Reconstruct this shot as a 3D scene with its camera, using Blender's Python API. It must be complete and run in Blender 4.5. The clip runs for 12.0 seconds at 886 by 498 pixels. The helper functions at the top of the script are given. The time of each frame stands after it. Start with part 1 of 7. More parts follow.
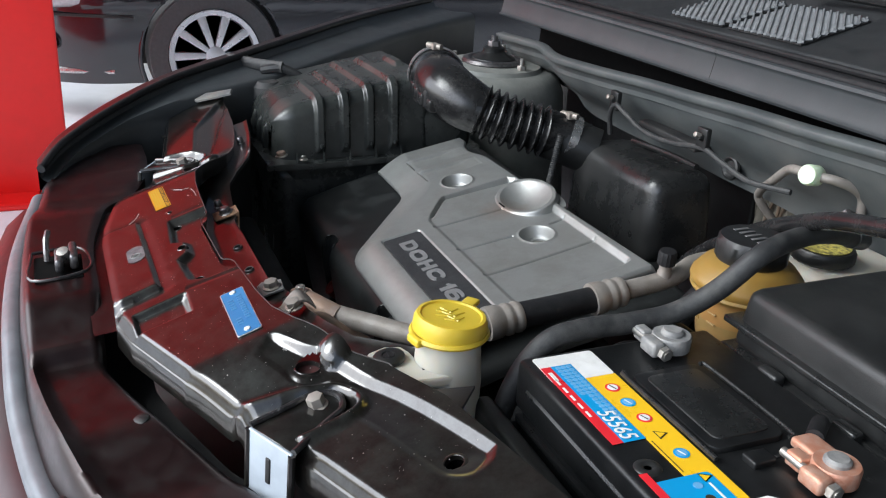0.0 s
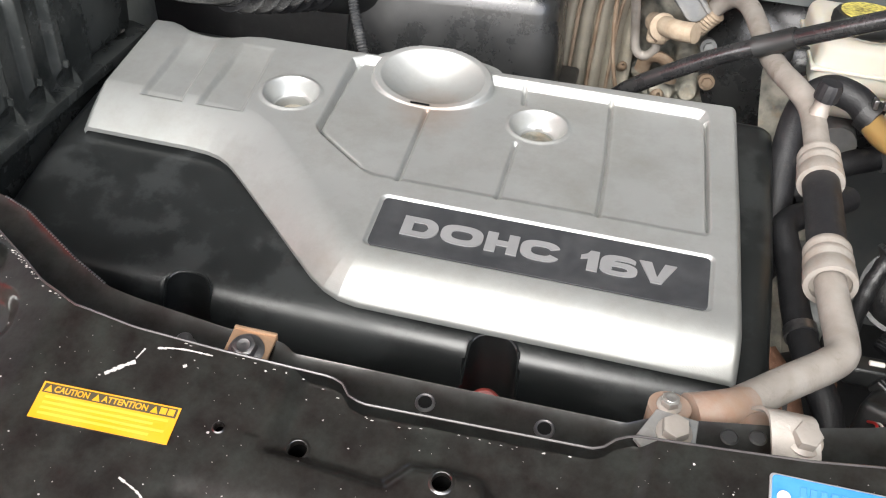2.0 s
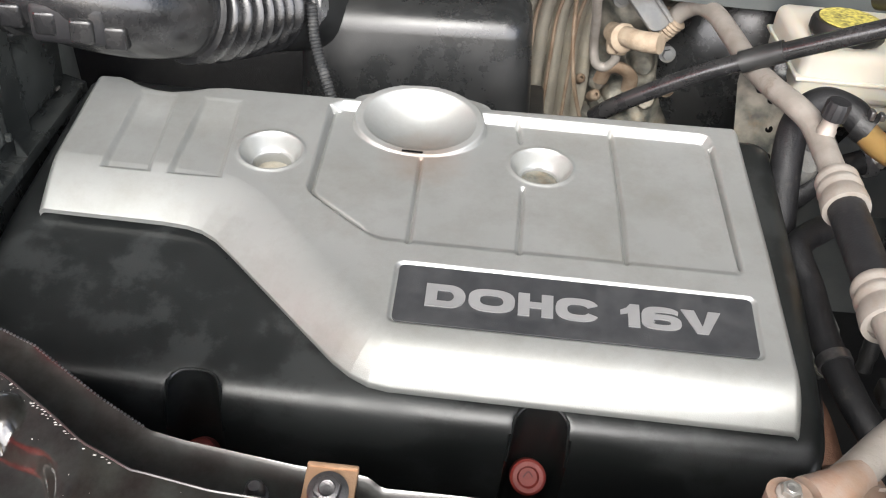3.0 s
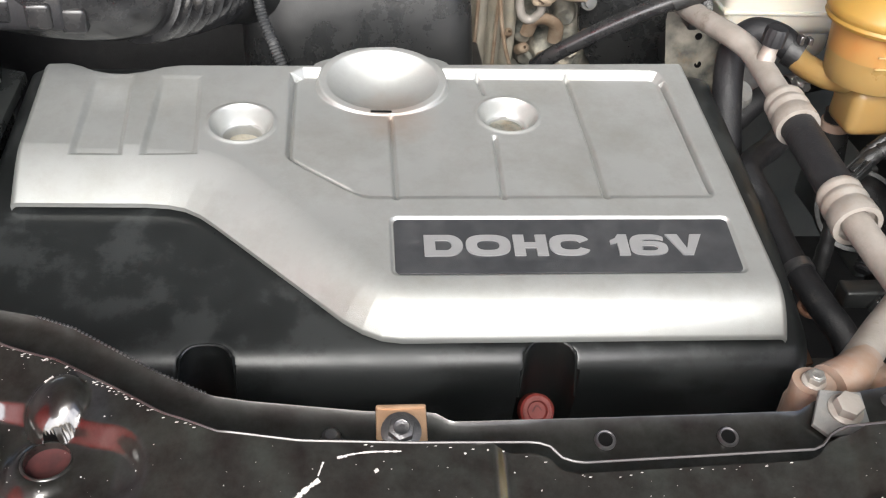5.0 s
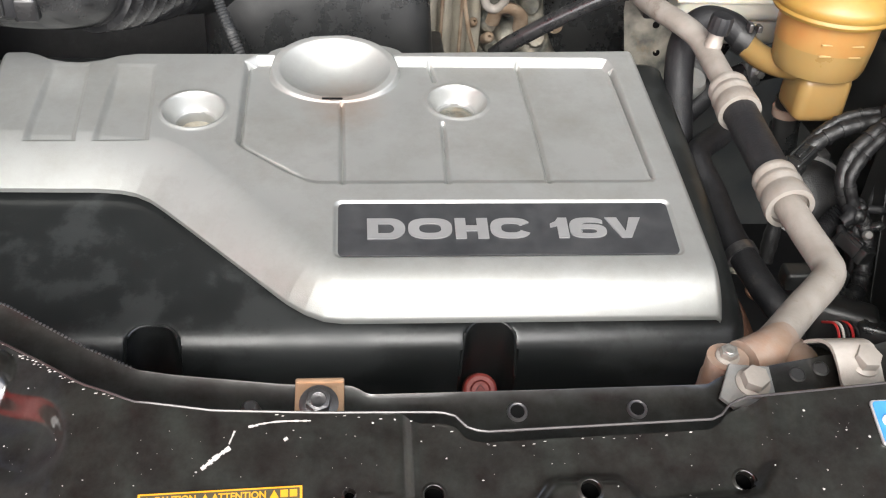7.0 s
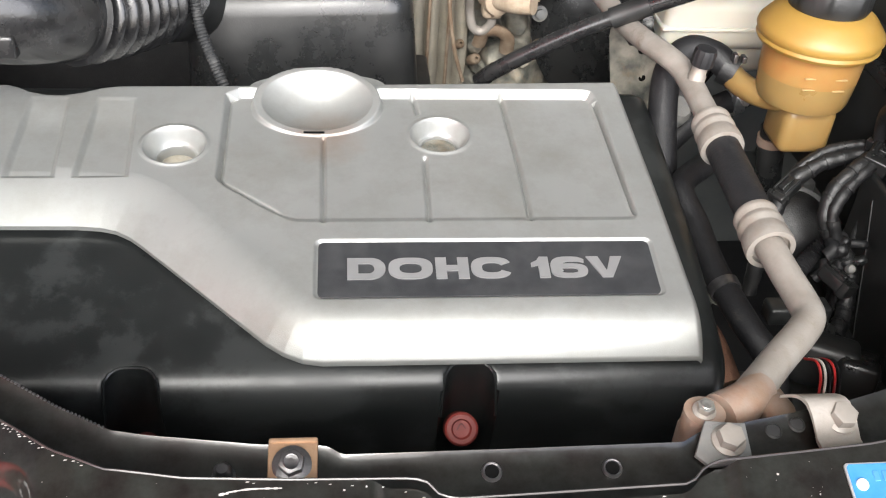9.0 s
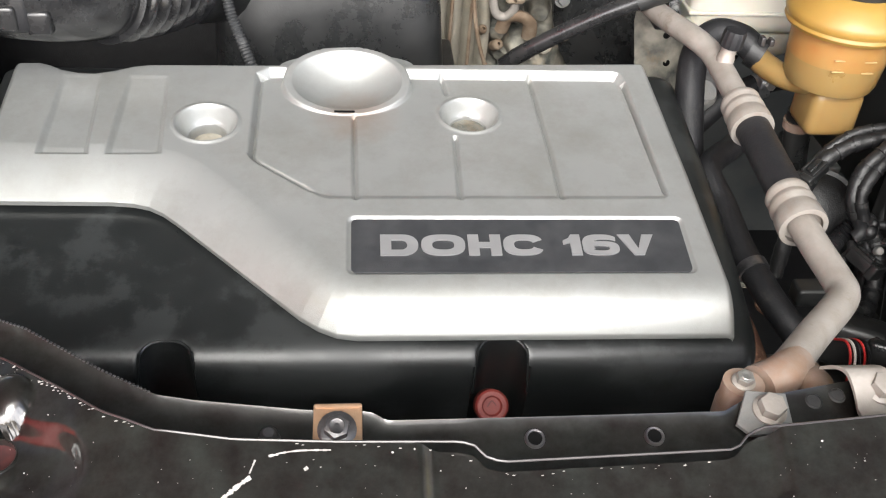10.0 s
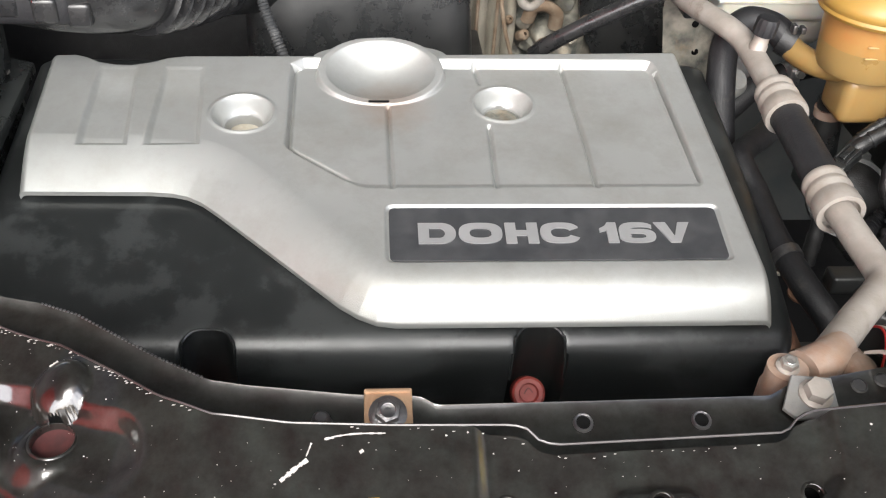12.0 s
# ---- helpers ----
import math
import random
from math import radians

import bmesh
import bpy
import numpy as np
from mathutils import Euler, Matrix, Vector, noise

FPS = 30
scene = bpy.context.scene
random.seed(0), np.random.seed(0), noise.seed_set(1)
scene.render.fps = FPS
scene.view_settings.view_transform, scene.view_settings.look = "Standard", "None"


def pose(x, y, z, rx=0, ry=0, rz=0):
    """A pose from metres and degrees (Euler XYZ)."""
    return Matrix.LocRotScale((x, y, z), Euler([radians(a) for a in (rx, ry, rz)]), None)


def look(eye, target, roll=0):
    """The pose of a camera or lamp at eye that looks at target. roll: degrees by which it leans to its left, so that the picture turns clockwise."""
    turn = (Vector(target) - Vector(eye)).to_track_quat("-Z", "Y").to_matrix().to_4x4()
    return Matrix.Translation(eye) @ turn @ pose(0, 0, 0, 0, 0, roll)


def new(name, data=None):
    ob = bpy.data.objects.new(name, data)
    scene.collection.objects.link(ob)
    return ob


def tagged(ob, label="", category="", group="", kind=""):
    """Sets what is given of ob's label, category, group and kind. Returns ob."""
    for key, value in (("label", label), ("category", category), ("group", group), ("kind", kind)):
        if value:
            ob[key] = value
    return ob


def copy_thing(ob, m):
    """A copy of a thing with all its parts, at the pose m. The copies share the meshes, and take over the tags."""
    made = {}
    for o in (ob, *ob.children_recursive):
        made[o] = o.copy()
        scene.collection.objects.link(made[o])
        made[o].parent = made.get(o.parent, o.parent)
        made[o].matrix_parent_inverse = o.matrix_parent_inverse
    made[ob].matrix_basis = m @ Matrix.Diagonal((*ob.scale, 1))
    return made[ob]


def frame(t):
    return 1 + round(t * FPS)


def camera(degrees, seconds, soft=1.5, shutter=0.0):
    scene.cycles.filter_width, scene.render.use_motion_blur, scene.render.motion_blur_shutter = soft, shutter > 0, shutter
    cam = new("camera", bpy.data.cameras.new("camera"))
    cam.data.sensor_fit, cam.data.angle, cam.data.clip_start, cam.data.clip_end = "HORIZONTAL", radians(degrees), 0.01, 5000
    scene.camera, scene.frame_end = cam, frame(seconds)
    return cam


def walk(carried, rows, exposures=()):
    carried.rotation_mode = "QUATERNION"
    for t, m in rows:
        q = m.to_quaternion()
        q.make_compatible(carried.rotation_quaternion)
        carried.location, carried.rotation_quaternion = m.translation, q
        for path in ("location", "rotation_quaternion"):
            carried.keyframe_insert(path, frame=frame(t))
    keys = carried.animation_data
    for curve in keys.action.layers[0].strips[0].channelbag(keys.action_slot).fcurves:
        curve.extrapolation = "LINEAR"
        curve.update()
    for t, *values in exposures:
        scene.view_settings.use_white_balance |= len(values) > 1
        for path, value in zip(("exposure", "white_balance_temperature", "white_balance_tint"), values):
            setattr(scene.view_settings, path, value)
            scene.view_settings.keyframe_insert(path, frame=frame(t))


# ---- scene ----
cam = camera(50.0, 12.0, soft=1.15)
PATH = [
    (0, (0.889, -0.376, 1.385), (-0.805, 0.354, 0.611), 3.2),
    (0.1, (0.834, -0.402, 1.377), (-0.815, 0.419, 0.597), 3.4),
    (0.2, (0.778, -0.427, 1.373), (-0.815, 0.485, 0.579), 3.6),
    (0.3, (0.721, -0.453, 1.373), (-0.802, 0.559, 0.563), 3.9),
    (0.4, (0.650, -0.486, 1.372), (-0.785, 0.643, 0.548), 4.3),
    (0.5, (0.593, -0.512, 1.372), (-0.765, 0.697, 0.54), 4.3),
    (0.7, (0.497, -0.558, 1.364), (-0.705, 0.790, 0.504), 3.8),
    (1, (0.386, -0.584, 1.344), (-0.619, 0.868, 0.406), 3.2),
    (1.2, (0.310, -0.572, 1.323), (-0.578, 0.926, 0.338), 2.9),
    (1.5, (0.195, -0.548, 1.313), (-0.482, 1.001, 0.245), 3.2),
    (1.8, (0.105, -0.538, 1.305), (-0.363, 1.056, 0.192), 4.2),
    (2, (0.033, -0.541, 1.312), (-0.264, 1.082, 0.182), 5.2),
    (2.2, (-0.014, -0.529, 1.315), (-0.197, 1.097, 0.165), 4.9),
    (2.5, (-0.046, -0.51, 1.325), (-0.133, 1.123, 0.173), 4.8),
    (2.8, (-0.055, -0.486, 1.325), (-0.141, 1.148, 0.174), 4.5),
    (3, (-0.073, -0.482, 1.323), (-0.122, 1.156, 0.177), 4.9),
    (3.3, (-0.087, -0.473, 1.312), (-0.084, 1.171, 0.173), 4.4),
    (3.5, (-0.101, -0.479, 1.316), (-0.029, 1.156, 0.167), 4.4),
    (5.5, (-0.148, -0.511, 1.313), (0.05, 1.094, 0.136), 3.8),
    (6, (-0.152, -0.524, 1.318), (0.041, 1.076, 0.134), 3.6),
    (6.5, (-0.101, -0.531, 1.324), (0.084, 1.074, 0.144), 3.3),
    (7, (-0.106, -0.523, 1.319), (0.084, 1.077, 0.135), 3.6),
    (9, (-0.096, -0.504, 1.342), (0.105, 1.09, 0.151), 3.9),
    (9.5, (-0.065, -0.515, 1.329), (0.124, 1.078, 0.134), 3.7),
    (10, (-0.115, -0.513, 1.331), (0.076, 1.079, 0.136), 4.0),
    (10.5, (-0.196, -0.513, 1.326), (-0.007, 1.081, 0.134), 3.9),
    (11, (-0.225, -0.523, 1.318), (-0.045, 1.072, 0.126), 3.7),
    (11.5, (-0.205, -0.524, 1.325), (-0.028, 1.068, 0.126), 3.5),
    (12, (-0.133, -0.517, 1.33), (0.034, 1.068, 0.122), 3.3),
]
walk(cam, [(t, look(eye, target, roll)) for t, eye, target, roll in PATH], [(0, 0.1, 5800, 5), (0.1, 0.2, 5850, 5), (0.2, 0.5, 5950, 6), (0.3, 0.95, 6100, 7), (0.4, 1.1, 6200, 8), (0.5, 1.27, 6350, 8), (1.0, 1.25, 6350, 8), (1.5, 1.15, 6250, 8), (2.5, 1.15, 6300, 8), (10.2, 1.15, 6300, 8), (11, 1.32, 6350, 8), (11.8, 1.15, 6300, 8), (12, 1.15, 6300, 8)])

# ---------------------------------------------------------------- world and light
world = bpy.data.worlds.new("sky")
scene.world = world
world.use_nodes = True
wn = world.node_tree
sky = wn.nodes.new("ShaderNodeTexSky")
sky.sky_type = "NISHITA"
sky.sun_disc = False
sky.sun_elevation, sky.sun_rotation = radians(42), radians(192)
sky.dust_density = 4.0
wn.links.new(sky.outputs[0], wn.nodes["Background"].inputs[0])
wn.nodes["Background"].inputs[1].default_value = 0.15
sun = new("sun", bpy.data.lights.new("sun", "SUN"))
sun.data.energy, sun.data.angle, sun.data.color = 1.7, radians(30), (0.985, 1.0, 0.975)
sun.matrix_world = look((-0.5, -2.3, 3.0), (0, 0, 0.9))


# daylight through the wide open front of the garage
opening = new("garage_front_light", bpy.data.lights.new("garage_front_light", "AREA"))
opening.data.shape, opening.data.size, opening.data.size_y = "RECTANGLE", 10.0, 3.2
opening.data.energy, opening.data.color = 360, (1.0, 0.95, 0.96)
opening.matrix_world = look((-0.3, -4.2, 2.9), (-0.3, 0, 1.3))


# ---------------------------------------------------------------- materials
def ramp(nt, a, b, lo=0.35, hi=0.65):
    r = nt.nodes.new("ShaderNodeValToRGB")
    r.color_ramp.elements[0].position, r.color_ramp.elements[1].position = lo, hi
    r.color_ramp.elements[0].color, r.color_ramp.elements[1].color = (*a, 1), (*b, 1)
    return r


def mat(name, a, b=None, rough=0.5, metal=0.0, scale=60.0, bump=0.0, bscale=400.0, coat=0.0, dust=None, dscale=25.0, damount=0.5, sss=0.0, rvar=0.12, trans=0.0, emit=0.0, spec=0.5, crisp=0.27, cior=1.5, crough=0.17, caked=0.0):
    """A Principled material: two colours mixed by fine noise, a second, larger layer of dust or wear, uneven gloss and fine relief."""
    m = bpy.data.materials.new(name)
    m.use_nodes = True
    nt = m.node_tree
    p = nt.nodes["Principled BSDF"]
    co = nt.nodes.new("ShaderNodeTexCoord")
    n1 = nt.nodes.new("ShaderNodeTexNoise")
    n1.inputs["Scale"].default_value, n1.inputs["Detail"].default_value = scale, 6
    nt.links.new(co.outputs["Object"], n1.inputs["Vector"])
    r1 = ramp(nt, a, b or [c * 0.8 for c in a])
    nt.links.new(n1.outputs["Fac"], r1.inputs[0])
    out = r1.outputs[0]
    n2 = nt.nodes.new("ShaderNodeTexNoise")
    n2.inputs["Scale"].default_value, n2.inputs["Detail"].default_value, n2.inputs["Roughness"].default_value = dscale, 8, 0.7
    nt.links.new(co.outputs["Object"], n2.inputs["Vector"])
    if dust:
        mask = nt.nodes.new("ShaderNodeMapRange")
        mask.inputs[1].default_value, mask.inputs[2].default_value, mask.inputs[4].default_value = 0.72 - crisp - (0.16 if crisp < 0.1 else 0), 0.72 - (0.16 if crisp < 0.1 else 0), damount
        nt.links.new(n2.outputs["Fac"], mask.inputs[0])
        mix = nt.nodes.new("ShaderNodeMix")
        mix.data_type = "RGBA"
        nt.links.new(mask.outputs[0], mix.inputs[0])
        nt.links.new(out, mix.inputs[6])
        mix.inputs[7].default_value = (*dust, 1)
        out = mix.outputs[2]
        if caked:
            bare = nt.nodes.new("ShaderNodeMapRange")
            bare.inputs[3].default_value, bare.inputs[4].default_value = metal, metal * (1 - caked)
            nt.links.new(mask.outputs[0], bare.inputs[0])
            nt.links.new(bare.outputs[0], p.inputs["Metallic"])
    nt.links.new(out, p.inputs["Base Color"])
    rr = nt.nodes.new("ShaderNodeMapRange")
    rr.inputs[1].default_value, rr.inputs[2].default_value = 0.3, 0.7
    rr.inputs[3].default_value, rr.inputs[4].default_value = max(rough - rvar, 0.03), min(rough + rvar, 1)
    nt.links.new(n2.outputs["Fac"], rr.inputs[0])
    nt.links.new(rr.outputs[0], p.inputs["Roughness"])
    if not caked:
        p.inputs["Metallic"].default_value = metal
    p.inputs["Coat Weight"].default_value = coat
    p.inputs["Coat Roughness"].default_value = crough
    p.inputs["Coat IOR"].default_value = cior
    p.inputs["Specular IOR Level"].default_value = spec
    if sss:
        p.inputs["Subsurface Weight"].default_value = sss
        p.inputs["Subsurface Radius"].default_value = (0.02, 0.012, 0.006)
        p.inputs["Subsurface Scale"].default_value = 0.6
    p.inputs["Transmission Weight"].default_value = trans
    if emit:
        p.inputs["Emission Color"].default_value = (*a, 1)
        p.inputs["Emission Strength"].default_value = emit
    if bump:
        n3 = nt.nodes.new("ShaderNodeTexNoise")
        n3.inputs["Scale"].default_value, n3.inputs["Detail"].default_value = bscale, 3
        nt.links.new(co.outputs["Object"], n3.inputs["Vector"])
        bn = nt.nodes.new("ShaderNodeBump")
        bn.inputs["Strength"].default_value, bn.inputs["Distance"].default_value = bump, 0.001
        nt.links.new(n3.outputs["Fac"], bn.inputs["Height"])
        nt.links.new(bn.outputs[0], p.inputs["Normal"])
    return m


SILVER = mat("silver_cover_paint", (0.33, 0.335, 0.325), (0.295, 0.30, 0.29), 0.44, 0.6, 14, 0.12, 1500, dust=(0.21, 0.205, 0.18), dscale=16, damount=0.55, rvar=0.05)
# brown stain left by old oil round the drain of the filler bowl
nt = SILVER.node_tree
p = nt.nodes["Principled BSDF"]
where = nt.nodes.new("ShaderNodeTexCoord")
far = nt.nodes.new("ShaderNodeVectorMath")
far.operation = "DISTANCE"
far.inputs[1].default_value = (-0.112, 0.138, 0.962)
nt.links.new(where.outputs["Object"], far.inputs[0])
rag = nt.nodes.new("ShaderNodeTexNoise")
rag.inputs["Scale"].default_value, rag.inputs["Detail"].default_value = 70, 5
nt.links.new(where.outputs["Object"], rag.inputs["Vector"])
wide = nt.nodes.new("ShaderNodeMath")
wide.operation = "MULTIPLY_ADD"
wide.inputs[1].default_value = 0.022
nt.links.new(rag.outputs["Fac"], wide.inputs[0])
nt.links.new(far.outputs["Value"], wide.inputs[2])
near = nt.nodes.new("ShaderNodeMapRange")
near.inputs[1].default_value, near.inputs[2].default_value, near.inputs[3].default_value, near.inputs[4].default_value = 0.016, 0.050, 0.5, 0.0
nt.links.new(wide.outputs[0], near.inputs[0])
stain = nt.nodes.new("ShaderNodeMix")
stain.data_type = "RGBA"
stain.inputs[7].default_value = (0.25, 0.15, 0.09, 1)
nt.links.new(near.outputs[0], stain.inputs[0])
nt.links.new(p.inputs["Base Color"].links[0].from_socket, stain.inputs[6])
nt.links.new(stain.outputs[2], p.inputs["Base Color"])
SILVER_LETTER = mat("silver_lettering", (0.36, 0.36, 0.36), (0.33, 0.33, 0.33), 0.4, 0.6, 40)
BADGE = mat("badge_black", (0.022, 0.023, 0.025), (0.03, 0.031, 0.033), 0.45, 0, 120, 0.15, 1800, dust=(0.07, 0.07, 0.07), dscale=40, damount=0.3)
BLACK_COVER = mat("black_cover_plastic", (0.009, 0.010, 0.010), (0.012, 0.013, 0.013), 0.36, 0, 30, 0.08, 1200, dust=(0.026, 0.028, 0.028), dscale=13, damount=0.7, rvar=0.1, crisp=0.05)
BLACK = mat("black_plastic", (0.009, 0.0095, 0.0095), (0.014, 0.0145, 0.0145), 0.42, 0, 60, 0.15, 900, dust=(0.04, 0.04, 0.038), dscale=18, damount=0.3)
BATTERY_BLACK = mat("battery_black_plastic", (0.005, 0.0055, 0.006), (0.008, 0.0085, 0.009), 0.36, 0, 70, 0.12, 900, dust=(0.028, 0.028, 0.028), dscale=26, damount=0.25, spec=0.38)
BLACK_GLOSS = mat("glossy_black_plastic", (0.011, 0.0115, 0.0115), (0.016, 0.0165, 0.0165), 0.29, 0, 50, 0.1, 700, dust=(0.045, 0.044, 0.042), dscale=12, damount=0.4)
RUBBER = mat("black_rubber", (0.008, 0.008, 0.009), (0.013, 0.013, 0.014), 0.55, 0, 90, 0.3, 600, dust=(0.060, 0.055, 0.047), dscale=48, damount=0.55, crisp=0.12, spec=0.35)
HOSE_GREY = mat("dusty_grey_rubber", (0.018, 0.019, 0.020), (0.028, 0.029, 0.030), 0.62, 0, 80, 0.3, 900, dust=(0.085, 0.084, 0.08), dscale=45, damount=0.75)
PAINT = mat("dark_maroon_paint", (0.010, 0.0024, 0.0026), (0.007, 0.002, 0.0022), 0.32, 0.8, 50, 0.03, 600, coat=1.0, dust=(0.019, 0.0220, 0.0185), dscale=60, damount=0.85, rvar=0.04, cior=1.6, crisp=0.6, crough=0.09, caked=0.85)
SCUFFED = mat("scuffed_dusty_paint", (0.012, 0.011, 0.012), (0.03, 0.029, 0.03), 0.36, 0.2, 160, 0.2, 700, coat=0.8, dust=(0.13, 0.135, 0.14), dscale=90, damount=0.8, crisp=0.15)
PAINT_DULL = mat("dull_maroon_bumper_paint", (0.020, 0.0026, 0.0030), (0.015, 0.0021, 0.0025), 0.42, 0.5, 50, 0.02, 600, coat=0.5, dust=(0.012, 0.008, 0.008), dscale=14, damount=0.6, cior=1.45, crough=0.34)
PAINT_TOP = mat("dusty_maroon_bumper_top", (0.013, 0.0024, 0.0027), (0.010, 0.002, 0.0023), 0.42, 0.6, 50, 0.02, 600, coat=0.45, dust=(0.017, 0.0165, 0.0155), dscale=40, damount=0.75, cior=1.45, crough=0.30)
PAINT_IN = mat("dull_body_paint", (0.016, 0.012, 0.012), (0.022, 0.018, 0.017), 0.42, 0, 40, 0.1, 600, coat=0.3, dust=(0.05, 0.046, 0.042), dscale=14, damount=0.5)
# dark steel; for the fillers, deep shade is put into this colour
SHADE_STEEL = mat("shaded_dark_steel", (0.012, 0.012, 0.013), (0.02, 0.02, 0.02), 0.6, 0, 30, 0.2, 300, dust=(0.045, 0.042, 0.038), dscale=12, damount=0.5)
FIREWALL = mat("dusty_firewall_paint", (0.062, 0.070, 0.071), (0.086, 0.094, 0.093), 0.5, 0, 20, 0.15, 250, dust=(0.13, 0.126, 0.115), dscale=7, damount=0.6)
COWL = mat("grey_cowl_paint", (0.038, 0.043, 0.046), (0.048, 0.053, 0.056), 0.5, 0, 18, 0.1, 300, dust=(0.046, 0.046, 0.046), dscale=6, damount=0.5)
COWL_PLASTIC = mat("cowl_plastic", (0.028, 0.030, 0.032), (0.036, 0.038, 0.04), 0.55, 0, 60, 0.3, 1200, dust=(0.1, 0.1, 0.1), dscale=12, damount=0.4)
ALU = mat("dusty_aluminium_pipe", (0.285, 0.262, 0.235), (0.225, 0.203, 0.178), 0.55, 0.25, 60, 0.25, 500, dust=(0.125, 0.088, 0.058), dscale=40, damount=0.75, crisp=0.14)
ALU_RUST = mat("stained_aluminium", (0.31, 0.245, 0.205), (0.28, 0.19, 0.135), 0.55, 0.25, 60, 0.2, 500, dust=(0.30, 0.13, 0.065), dscale=35, damount=0.6)
CRIMP = mat("crimp_ferrule", (0.345, 0.32, 0.29), (0.30, 0.27, 0.24), 0.45, 0.4, 60, 0.1, 600, dust=(0.19, 0.145, 0.10), dscale=40, damount=0.5)
ZINC = mat("zinc_plated_steel", (0.46, 0.45, 0.42), (0.36, 0.35, 0.33), 0.38, 0.8, 150, 0.2, 1500, dust=(0.3, 0.22, 0.15), dscale=60, damount=0.5)
DARK_BOLT = mat("dark_steel_bolt", (0.16, 0.155, 0.16), (0.25, 0.24, 0.24), 0.35, 0.9, 150, 0.2, 1500)
GOLD = mat("yellow_chromate_bracket", (0.5, 0.34, 0.22), (0.42, 0.27, 0.17), 0.45, 0.6, 90, 0.2, 900, dust=(0.42, 0.22, 0.11), dscale=50, damount=0.5)
RUSTY = mat("rusty_steel", (0.19, 0.095, 0.06), (0.27, 0.15, 0.10), 0.65, 0.2, 110, 0.4, 800)
CHROME_TIN = mat("bright_clamp_steel", (0.6, 0.6, 0.6), (0.5, 0.5, 0.5), 0.3, 0.9, 90)
ORANGE = mat("amber_fluid_bottle", (0.235, 0.155, 0.058), (0.215, 0.14, 0.05), 0.35, 0, 12, 0.05, 400, dust=(0.27, 0.13, 0.035), dscale=11, damount=0.5, sss=0.4)
ORANGE_BAND = mat("stained_amber_band", (0.29, 0.13, 0.038), (0.26, 0.15, 0.05), 0.35, 0, 30, 0.05, 400, dust=(0.28, 0.165, 0.05), dscale=24, damount=0.7, sss=0.4)
AMBER_TOP = mat("yellow_amber_top", (0.27, 0.165, 0.036), (0.25, 0.15, 0.032), 0.42, 0, 20, 0.05, 400, sss=0.4)
WHITE_PL = mat("milky_white_plastic", (0.49, 0.475, 0.42), (0.46, 0.44, 0.38), 0.4, 0, 20, 0.05, 400, dust=(0.52, 0.46, 0.36), dscale=12, damount=0.35, sss=0.4)
YELLOW_CAP = mat("yellow_cap_plastic", (0.60, 0.44, 0.030), (0.56, 0.41, 0.028), 0.42, 0, 30, 0.05, 600, dust=(0.6, 0.42, 0.05), dscale=35, damount=0.4, sss=0.2)
RED_PLUG = mat("red_grommet_rubber", (0.24, 0.035, 0.028), (0.19, 0.028, 0.022), 0.5, 0, 60, 0.1, 600, dust=(0.2, 0.05, 0.04), dscale=60, damount=0.4)
RED_DARK = mat("dark_red_rubber", (0.12, 0.016, 0.013), (0.08, 0.012, 0.010), 0.6, 0, 90)
TAPE = mat("dull_wiring_tape", (0.007, 0.007, 0.0075), (0.011, 0.011, 0.0115), 0.45, 0, 120, 0.4, 900, dust=(0.035, 0.034, 0.032), dscale=70, damount=0.5, crisp=0.2)
# near-black, so holes and deep recesses carry their darkness in the colour
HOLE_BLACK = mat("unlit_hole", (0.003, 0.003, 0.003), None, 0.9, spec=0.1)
AIRBOX = mat("dusty_satin_plastic", (0.020, 0.0225, 0.0215), (0.030, 0.0325, 0.031), 0.27, 0, 40, 0.12, 800, dust=(0.075, 0.08, 0.075), dscale=10, damount=0.65)
GLOSS_RUBBER = mat("glossy_black_rubber", (0.010, 0.010, 0.0105), (0.015, 0.015, 0.0155), 0.24, 0, 60, 0.1, 500, dust=(0.05, 0.049, 0.047), dscale=22, damount=0.35)
YELLOW_STICKER = mat("yellow_sticker", (0.44, 0.205, 0.003), (0.41, 0.19, 0.003), 0.45, 0, 40, dust=(0.42, 0.26, 0.03), dscale=60, damount=0.3)
INK = mat("black_ink", (0.03, 0.025, 0.01), (0.04, 0.03, 0.015), 0.5)
YELLOW_INK = mat("faded_ink", (0.38, 0.25, 0.02), (0.42, 0.28, 0.02), 0.5)
BLUE_EMBOSS = mat("embossed_blue", (0.075, 0.23, 0.42), (0.06, 0.20, 0.40), 0.35, 0.2, 60)
BLUE_PLATE = mat("blue_plate", (0.034, 0.165, 0.37), (0.03, 0.15, 0.34), 0.4, 0.1, 40, 0.1, 600, dust=(0.07, 0.23, 0.43), dscale=60, damount=0.4)
PALE_BLUE = mat("pale_blue_print", (0.12, 0.34, 0.60), (0.15, 0.38, 0.64), 0.4)
WHITE_PAINT = mat("white_print", (0.8, 0.8, 0.78), (0.72, 0.72, 0.7), 0.5, dust=(0.5, 0.48, 0.44), dscale=80, damount=0.4)
CHIP = mat("chipped_primer", (0.34, 0.325, 0.305), (0.26, 0.245, 0.23), 0.7, 0, 200)
LABEL_BLUE = mat("battery_blue", (0.02, 0.30, 0.62), (0.02, 0.28, 0.58), 0.35, 0, 30)
LABEL_RED = mat("battery_red", (0.70, 0.02, 0.03), (0.64, 0.02, 0.03), 0.35, 0, 30)
LABEL_YELLOW = mat("battery_yellow", (0.85, 0.52, 0.01), (0.8, 0.48, 0.01), 0.35, 0, 30)
